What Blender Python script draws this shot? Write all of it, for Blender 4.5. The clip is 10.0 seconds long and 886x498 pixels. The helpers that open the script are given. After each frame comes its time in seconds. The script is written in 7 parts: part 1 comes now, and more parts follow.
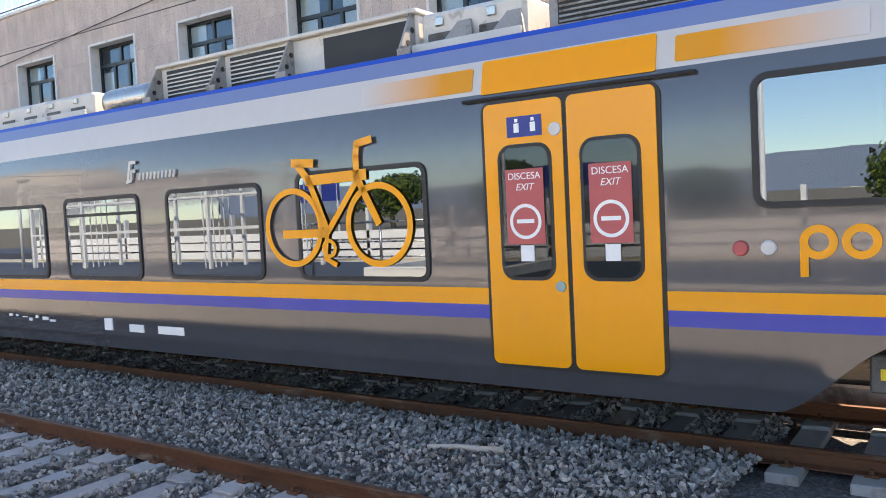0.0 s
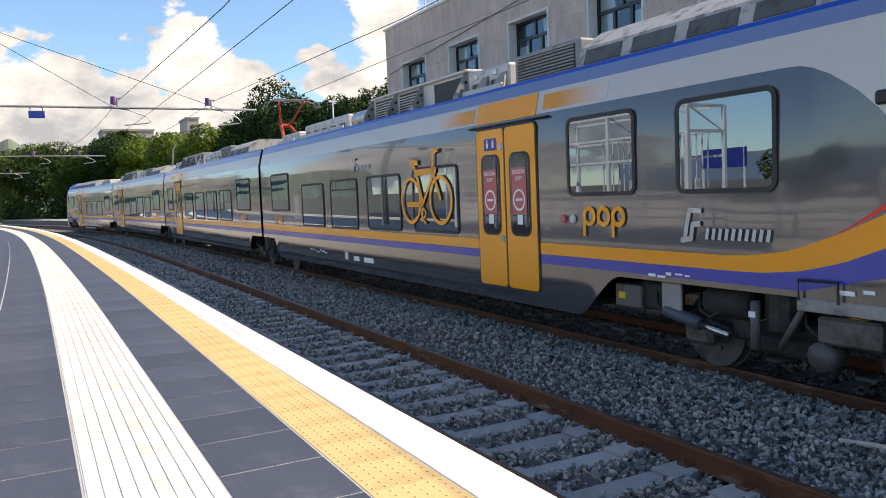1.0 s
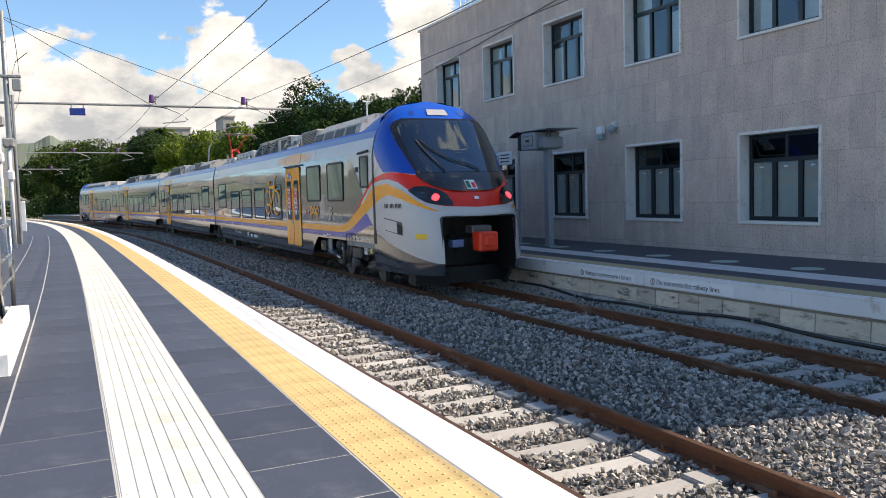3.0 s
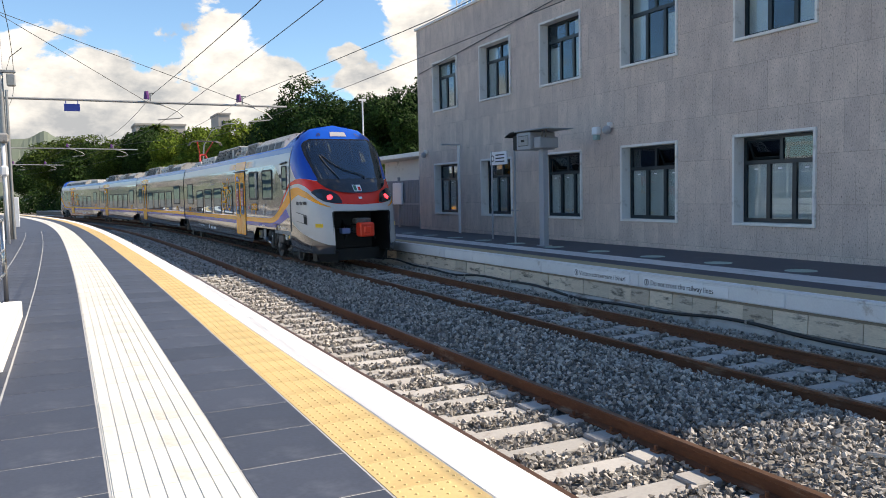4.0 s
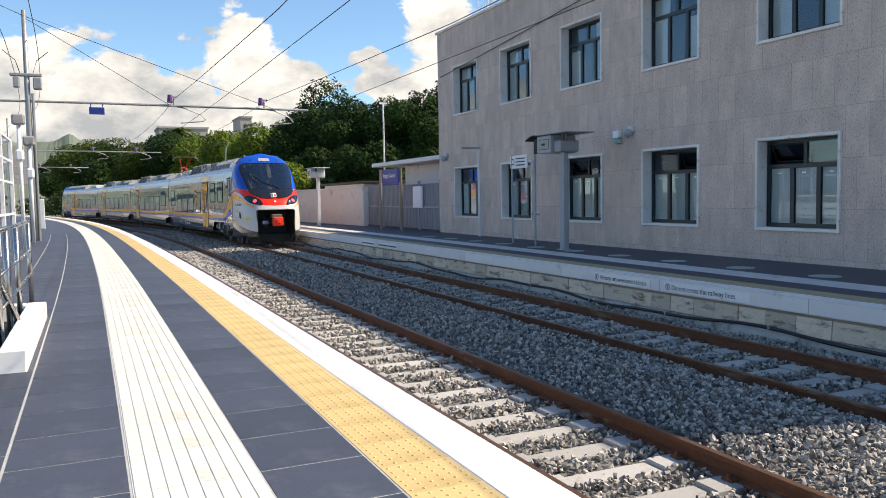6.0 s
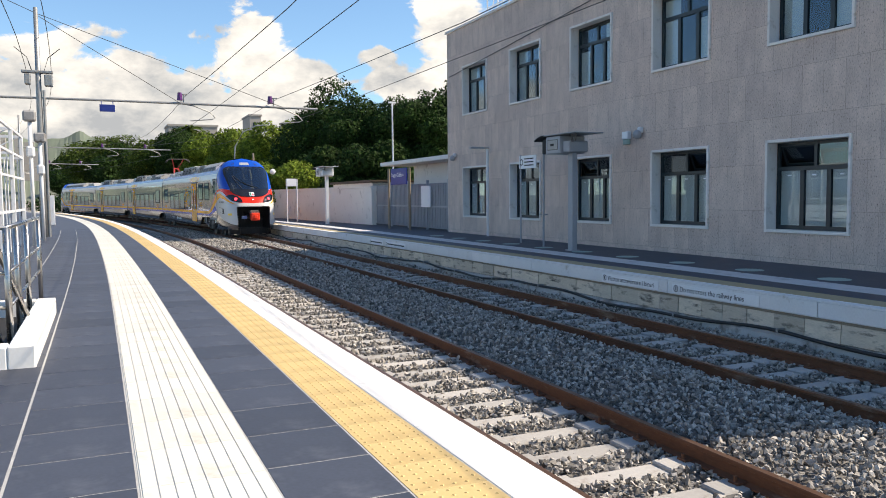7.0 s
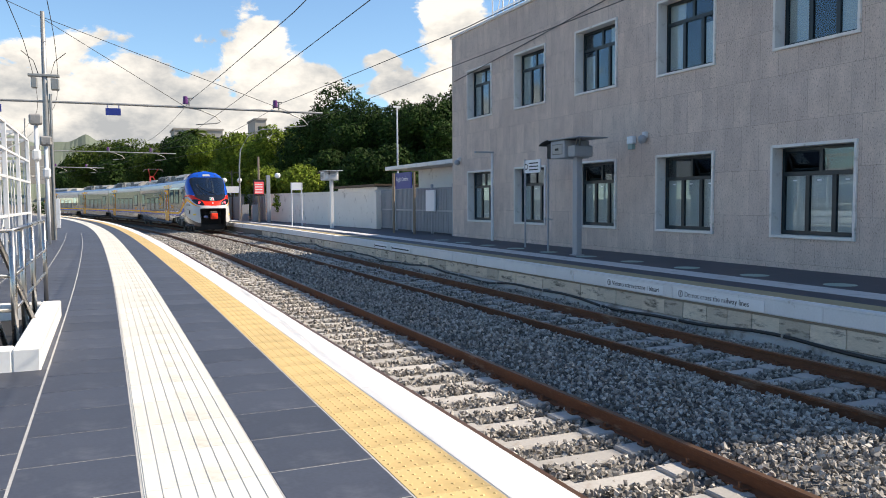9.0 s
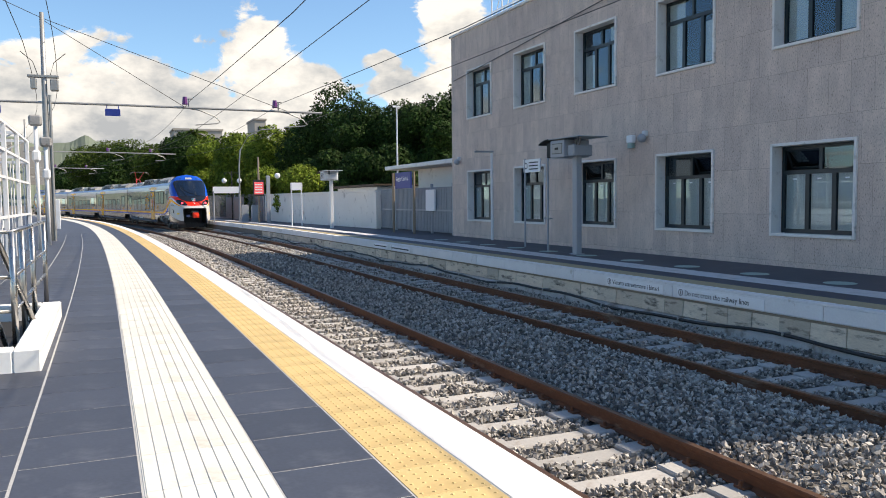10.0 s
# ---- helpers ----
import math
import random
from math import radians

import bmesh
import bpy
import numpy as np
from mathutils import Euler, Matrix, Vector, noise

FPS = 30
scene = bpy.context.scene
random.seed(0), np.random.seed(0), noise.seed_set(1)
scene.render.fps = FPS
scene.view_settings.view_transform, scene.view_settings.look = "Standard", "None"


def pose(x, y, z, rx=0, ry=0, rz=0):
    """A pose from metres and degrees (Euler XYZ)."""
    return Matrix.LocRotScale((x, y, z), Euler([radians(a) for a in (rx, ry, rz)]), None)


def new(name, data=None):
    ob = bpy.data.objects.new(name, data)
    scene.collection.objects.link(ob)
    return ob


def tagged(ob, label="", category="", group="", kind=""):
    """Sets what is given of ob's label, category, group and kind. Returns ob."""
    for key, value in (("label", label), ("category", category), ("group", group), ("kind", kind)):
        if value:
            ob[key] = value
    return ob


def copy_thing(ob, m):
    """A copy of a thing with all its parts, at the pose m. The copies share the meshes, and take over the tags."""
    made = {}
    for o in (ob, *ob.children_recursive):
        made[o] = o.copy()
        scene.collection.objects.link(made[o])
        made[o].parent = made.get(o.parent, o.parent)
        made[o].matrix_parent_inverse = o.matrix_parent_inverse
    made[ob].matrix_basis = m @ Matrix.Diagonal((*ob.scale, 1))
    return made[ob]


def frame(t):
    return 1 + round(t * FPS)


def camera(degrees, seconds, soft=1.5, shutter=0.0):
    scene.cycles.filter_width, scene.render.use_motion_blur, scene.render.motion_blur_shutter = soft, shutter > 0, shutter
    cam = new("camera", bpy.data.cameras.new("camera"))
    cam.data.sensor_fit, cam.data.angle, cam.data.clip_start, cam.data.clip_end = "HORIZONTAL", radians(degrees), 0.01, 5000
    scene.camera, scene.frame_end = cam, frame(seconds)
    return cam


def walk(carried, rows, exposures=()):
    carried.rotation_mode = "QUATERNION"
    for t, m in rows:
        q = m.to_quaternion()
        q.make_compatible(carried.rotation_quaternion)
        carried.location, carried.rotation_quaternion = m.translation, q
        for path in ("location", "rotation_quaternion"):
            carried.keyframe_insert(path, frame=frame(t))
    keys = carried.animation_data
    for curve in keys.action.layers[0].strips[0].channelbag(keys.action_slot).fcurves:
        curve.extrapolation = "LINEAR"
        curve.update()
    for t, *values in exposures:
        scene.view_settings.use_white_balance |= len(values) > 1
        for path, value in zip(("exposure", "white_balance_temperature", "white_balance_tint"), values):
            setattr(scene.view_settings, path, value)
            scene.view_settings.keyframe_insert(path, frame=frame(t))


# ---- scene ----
cam = camera(58.58, 10.0, soft=0.95)
# t, yaw, pitch, roll of a camera held in the hand at one spot
TURN = [
    (0.0, -56.0, -3.1, 2.9), (0.1, -49.4, -4.2, 2.9), (0.2, -43.7, -4.7, 2.9), (0.3, -38.25, -4.6, 2.3),
    (0.4, -34.6, -4.5, 2.3), (0.5, -31.9, -4.39, 2.31), (0.6, -29.9, -4.35, 2.35), (0.8, -28.2, -4.25, 2.4),
    (1.0, -27.53, -4.2, 2.41), (1.5, -26.54, -4.22, 2.03), (2.0, -25.59, -4.1, 1.9), (2.5, -25.11, -4.03, 1.87),
    (4.0, -25.56, -4.13, 1.19), (4.5, -25.29, -3.95, 1.03), (5.0, -24.81, -3.87, 0.93), (5.5, -24.4, -3.82, 1.08),
    (7.0, -23.51, -3.88, 0.56), (7.5, -23.23, -3.66, 0.51), (8.0, -23.08, -3.57, 0.69), (8.5, -23.11, -3.56, 0.5),
    (9.0, -23.18, -3.57, 0.4), (9.5, -23.32, -3.63, 0.54), (10.0, -23.19, -3.6, 0.59)]
EXPOSURES = [(0.0, 2.28, 9100, 19), (0.2, 2.0, 8700, 19), (0.5, 1.38, 8200, 17), (1.0, 1.27, 7800, 15), (1.5, 1.26, 7750, 14), (2.5, 1.24, 7650, 12), (10.0, 1.16, 7550, 11)]
walk(cam, [(t, pose(0, 0, 1.4, 90 + p, r, y)) for t, y, p, r in TURN], EXPOSURES)

# ------------------------------------------------------------ light
SUN_WAY = Vector((-1.0, 0.3, -0.985)).normalized()      # the way the sunlight travels
sun = new("sun", bpy.data.lights.new("sun", "SUN"))
sun.data.energy, sun.data.angle, sun.data.color = 3.1, radians(0.55), (1.0, 0.94, 0.86)
sun.rotation_mode = "QUATERNION"
sun.rotation_quaternion = SUN_WAY.to_track_quat("-Z", "Y")

world = bpy.data.worlds.new("sky")
scene.world = world
world.use_nodes = True
wn, wl = world.node_tree.nodes, world.node_tree.links
wn.clear()


def wnode(kind, **kw):
    n = wn.new(kind)
    for k, v in kw.items():
        if k in n.inputs:
            n.inputs[k].default_value = v
        elif k == "op":
            n.operation = v
    return n


def wmath(op, a, b=None, c=None):
    n = wn.new("ShaderNodeMath")
    n.operation = op
    for i, v in enumerate((a, b, c)):
        if v is None:
            continue
        if isinstance(v, (int, float)):
            n.inputs[i].default_value = v
        else:
            wl.new(v, n.inputs[i])
    return n.outputs[0]


def world_sky():
    sky = wn.new("ShaderNodeTexSky")
    sky.sky_type = "NISHITA"
    sky.sun_disc = False
    sky.sun_elevation = math.asin(-SUN_WAY.z)
    sky.sun_rotation = math.atan2(-SUN_WAY.x, -SUN_WAY.y)
    sky.air_density, sky.dust_density, sky.ozone_density = 1.0, 0.05, 6.0
    coord = wn.new("ShaderNodeTexCoord")
    sep = wn.new("ShaderNodeSeparateXYZ")
    wl.new(coord.outputs["Generated"], sep.inputs[0])
    X, Y, Z = sep.outputs
    az = wmath("ARCTAN2", X, Y)                  # bearing from +y towards +x
    el = wmath("ARCSINE", Z)
    big = wnode("ShaderNodeTexNoise", Scale=9.0, Detail=11.0, Roughness=0.6, Distortion=0.35)
    stretch = wn.new("ShaderNodeMapping")
    stretch.inputs["Scale"].default_value = (1.0, 1.0, 1.7)
    wl.new(coord.outputs["Generated"], stretch.inputs[0])
    wl.new(stretch.outputs[0], big.inputs["Vector"])
    nz = wmath("SUBTRACT", big.outputs[0], 0.5)
    # heaps of cumulus: bearing, elevation, half width, half height (radians)
    heaps = [(-0.06, 0.10, 0.11, 0.12), (0.04, 0.07, 0.16, 0.115), (0.115, 0.09, 0.10, 0.10), (0.18, 0.145, 0.06, 0.10), (0.225, 0.115, 0.065, 0.075),
             (0.15, 0.04, 0.34, 0.085), (0.43, 0.20, 0.065, 0.12), (0.405, 0.12, 0.10, 0.07), (0.33, 0.172, 0.035, 0.016),
             (-0.48, 0.07, 0.28, 0.08), (0.75, 0.12, 0.25, 0.1), (1.5, 0.12, 0.5, 0.1), (2.5, 0.15, 0.5, 0.1)]
    total = None
    for a, e, w, h in heaps:
        dx = wmath("DIVIDE", wmath("SUBTRACT", az, a), w)
        dy = wmath("DIVIDE", wmath("SUBTRACT", el, e), h)
        d = wmath("SQRT", wmath("ADD", wmath("MULTIPLY", dx, dx), wmath("MULTIPLY", dy, dy)))
        v = wmath("SUBTRACT", 1.0, d)
        total = v if total is None else wmath("SMOOTH_MAX", total, v, 0.3)
    # more cloud high up, out of view, added to brighten the shaded sides
    fill_cover = wmath("ADD", -0.78, wmath("MULTIPLY", wmath("SMOOTH_MIN", wmath("MAXIMUM", wmath("SUBTRACT", el, 0.35), 0.0), 0.5, 0.1), 1.5))
    field = wmath("ADD", wmath("MAXIMUM", total, fill_cover), wmath("MULTIPLY", nz, 2.6))
    cover = wn.new("ShaderNodeMapRange")
    cover.interpolation_type = "SMOOTHSTEP"
    cover.inputs["From Min"].default_value, cover.inputs["From Max"].default_value = 0.17, 0.36
    wl.new(field, cover.inputs["Value"])
    above = wn.new("ShaderNodeMapRange")
    above.inputs["From Min"].default_value, above.inputs["From Max"].default_value = -0.02, 0.01
    wl.new(el, above.inputs["Value"])
    mask = wmath("MULTIPLY", cover.outputs[0], above.outputs[0])
    # light and shade inside the clouds
    fine = wnode("ShaderNodeTexNoise", Scale=11.0, Detail=6.0, Roughness=0.6)
    wl.new(stretch.outputs[0], fine.inputs["Vector"])
    ramp = wn.new("ShaderNodeValToRGB")
    ramp.color_ramp.elements[0].position, ramp.color_ramp.elements[0].color = 0.44, (0.44, 0.49, 0.56, 1)
    ramp.color_ramp.elements[1].position, ramp.color_ramp.elements[1].color = 0.68, (0.97, 0.985, 1.0, 1)
    tall = wmath("ADD", wmath("MULTIPLY", el, 0.9), wmath("MULTIPLY", fine.outputs[0], 0.9))
    wl.new(tall, ramp.inputs[0])
    cloud = wn.new("ShaderNodeBackground")
    cloud.inputs["Strength"].default_value = 0.50
    wl.new(ramp.outputs[0], cloud.inputs["Color"])
    clear = wn.new("ShaderNodeBackground")
    clear.inputs["Strength"].default_value = 0.09
    deep = wn.new("ShaderNodeMix")
    deep.data_type, deep.blend_type = "RGBA", "MULTIPLY"
    deep.inputs[0].default_value = 1.0
    deep.inputs[7].default_value = (0.86, 0.97, 1.02, 1)          # a clean, deep blue air
    wl.new(sky.outputs[0], deep.inputs[6])
    wl.new(deep.outputs[2], clear.inputs["Color"])
    mix = wn.new("ShaderNodeMixShader")
    out = wn.new("ShaderNodeOutputWorld")
    wl.new(mask, mix.inputs[0])
    wl.new(clear.outputs[0], mix.inputs[1])
    wl.new(cloud.outputs[0], mix.inputs[2])
    wl.new(mix.outputs[0], out.inputs[0])


world_sky()


# ------------------------------------------------------------ materials
def material(name, a, b=None, rough=0.6, metal=0.0, scale=6.0, fine=60.0, bump=0.0, spread=0.5, random_value=0.0,
             specular=0.5, stretch=(1, 1, 1), coat=0.0, rough_var=0.0, stain_pit=None, stain_pit_scale=1.0, stain_pit_at=0.6, detail=5.0):
    """A worn surface: two base colours mixed by two noises, stains or painted dark pits of a third, and fine relief."""
    m = bpy.data.materials.new(name)
    m.use_nodes = True
    n, l = m.node_tree.nodes, m.node_tree.links
    bsdf = n["Principled BSDF"]
    b = b or tuple(c * 0.8 for c in a)
    co = n.new("ShaderNodeTexCoord")
    mp = n.new("ShaderNodeMapping")
    mp.inputs["Scale"].default_value = stretch
    l.new(co.outputs["Object"], mp.inputs[0])
    n1 = n.new("ShaderNodeTexNoise")
    n1.inputs["Scale"].default_value, n1.inputs["Detail"].default_value = scale, detail
    n2 = n.new("ShaderNodeTexNoise")
    n2.inputs["Scale"].default_value, n2.inputs["Detail"].default_value = fine, 4
    for q in (n1, n2):
        l.new(mp.outputs[0], q.inputs["Vector"])
    add = n.new("ShaderNodeMath")
    add.operation = "ADD"
    half = n.new("ShaderNodeMath")
    half.operation = "MULTIPLY"
    half.inputs[1].default_value = 0.5
    l.new(n1.outputs[0], add.inputs[0])
    l.new(n2.outputs[0], add.inputs[1])
    l.new(add.outputs[0], half.inputs[0])
    mr = n.new("ShaderNodeMapRange")
    mr.inputs["From Min"].default_value, mr.inputs["From Max"].default_value = 0.5 - spread / 2, 0.5 + spread / 2
    l.new(half.outputs[0], mr.inputs["Value"])
    mix = n.new("ShaderNodeMix")
    mix.data_type = "RGBA"
    mix.inputs[6].default_value, mix.inputs[7].default_value = (*a, 1), (*b, 1)
    l.new(mr.outputs[0], mix.inputs[0])
    col = mix.outputs[2]
    if stain_pit:
        n3 = n.new("ShaderNodeTexNoise")
        n3.inputs["Scale"].default_value, n3.inputs["Detail"].default_value, n3.inputs["Roughness"].default_value = stain_pit_scale, 7, 0.65
        l.new(mp.outputs[0], n3.inputs["Vector"])
        r3 = n.new("ShaderNodeMapRange")
        r3.inputs["From Min"].default_value, r3.inputs["From Max"].default_value = stain_pit_at - 0.06, stain_pit_at + 0.08
        l.new(n3.outputs[0], r3.inputs["Value"])
        m3 = n.new("ShaderNodeMix")
        m3.data_type = "RGBA"
        m3.inputs[7].default_value = (*stain_pit, 1)
        l.new(r3.outputs[0], m3.inputs[0])
        l.new(col, m3.inputs[6])
        col = m3.outputs[2]
    if random_value:
        info = n.new("ShaderNodeObjectInfo")
        rr = n.new("ShaderNodeMapRange")
        rr.inputs["To Min"].default_value, rr.inputs["To Max"].default_value = 1 - random_value, 1 + random_value
        l.new(info.outputs["Random"], rr.inputs["Value"])
        hsv = n.new("ShaderNodeHueSaturation")
        l.new(rr.outputs[0], hsv.inputs["Value"])
        l.new(col, hsv.inputs["Color"])
        col = hsv.outputs[0]
    l.new(col, bsdf.inputs["Base Color"])
    bsdf.inputs["Metallic"].default_value = metal
    bsdf.inputs["Specular IOR Level"].default_value = specular
    bsdf.inputs["Coat Weight"].default_value = coat
    bsdf.inputs["Coat Roughness"].default_value = 0.04
    if rough_var:
        r = n.new("ShaderNodeMapRange")
        r.inputs["To Min"].default_value, r.inputs["To Max"].default_value = rough - rough_var, rough + rough_var
        l.new(n1.outputs[0], r.inputs["Value"])
        l.new(r.outputs[0], bsdf.inputs["Roughness"])
    else:
        bsdf.inputs["Roughness"].default_value = rough
    if bump:
        bp = n.new("ShaderNodeBump")
        bp.inputs["Strength"].default_value, bp.inputs["Distance"].default_value = min(1.0, bump * 10), bump
        l.new(half.outputs[0], bp.inputs["Height"])
        l.new(bp.outputs[0], bsdf.inputs["Normal"])
    return m


def island_tint(m, low, high):
    """Varies the brightness of joined pieces one by one."""
    n, l = m.node_tree.nodes, m.node_tree.links
    bsdf = n["Principled BSDF"]
    src = bsdf.inputs["Base Color"].links[0].from_socket
    geo = n.new("ShaderNodeNewGeometry")
    rr = n.new("ShaderNodeMapRange")
    rr.inputs["To Min"].default_value, rr.inputs["To Max"].default_value = low, high
    l.new(geo.outputs["Random Per Island"], rr.inputs["Value"])
    hsv = n.new("ShaderNodeHueSaturation")
    l.new(rr.outputs[0], hsv.inputs["Value"])
    l.new(src, hsv.inputs["Color"])
    l.new(hsv.outputs[0], bsdf.inputs["Base Color"])
    return m


def slab_joints(m, width, height, dark):
    """Fine joints between cladding slabs of that size on a wall along y."""
    n, l = m.node_tree.nodes, m.node_tree.links
    bsdf = n["Principled BSDF"]
    src = bsdf.inputs["Base Color"].links[0].from_socket
    co = n.new("ShaderNodeTexCoord")
    sp, cb = n.new("ShaderNodeSeparateXYZ"), n.new("ShaderNodeCombineXYZ")
    l.new(co.outputs["Object"], sp.inputs[0])
    ad = n.new("ShaderNodeMath")
    l.new(sp.outputs[0], ad.inputs[0])
    l.new(sp.outputs[1], ad.inputs[1])
    l.new(ad.outputs[0], cb.inputs[0])
    l.new(sp.outputs[2], cb.inputs[1])
    br = n.new("ShaderNodeTexBrick")
    br.offset, br.squash = 0.5, 1.0
    br.inputs["Color1"].default_value, br.inputs["Color2"].default_value, br.inputs["Mortar"].default_value = (1, 1, 1, 1), (0.86, 0.86, 0.88, 1), (dark, dark, dark, 1)
    br.inputs["Scale"].default_value, br.inputs["Mortar Size"].default_value, br.inputs["Mortar Smooth"].default_value = 1.0, 0.006, 0.3
    br.inputs["Brick Width"].default_value, br.inputs["Row Height"].default_value = width, height
    l.new(cb.outputs[0], br.inputs["Vector"])
    mx = n.new("ShaderNodeMix")
    mx.data_type, mx.blend_type = "RGBA", "MULTIPLY"
    mx.inputs[0].default_value = 1.0
    l.new(src, mx.inputs[6])
    l.new(br.outputs[0], mx.inputs[7])
    l.new(mx.outputs[2], bsdf.inputs["Base Color"])
    return m


def glowing(name, color, strength):
    m = bpy.data.materials.new(name)
    m.use_nodes = True
    bsdf = m.node_tree.nodes["Principled BSDF"]
    bsdf.inputs["Base Color"].default_value = (*color, 1)
    bsdf.inputs["Emission Color"].default_value = (*color, 1)
    bsdf.inputs["Emission Strength"].default_value = strength
    return m


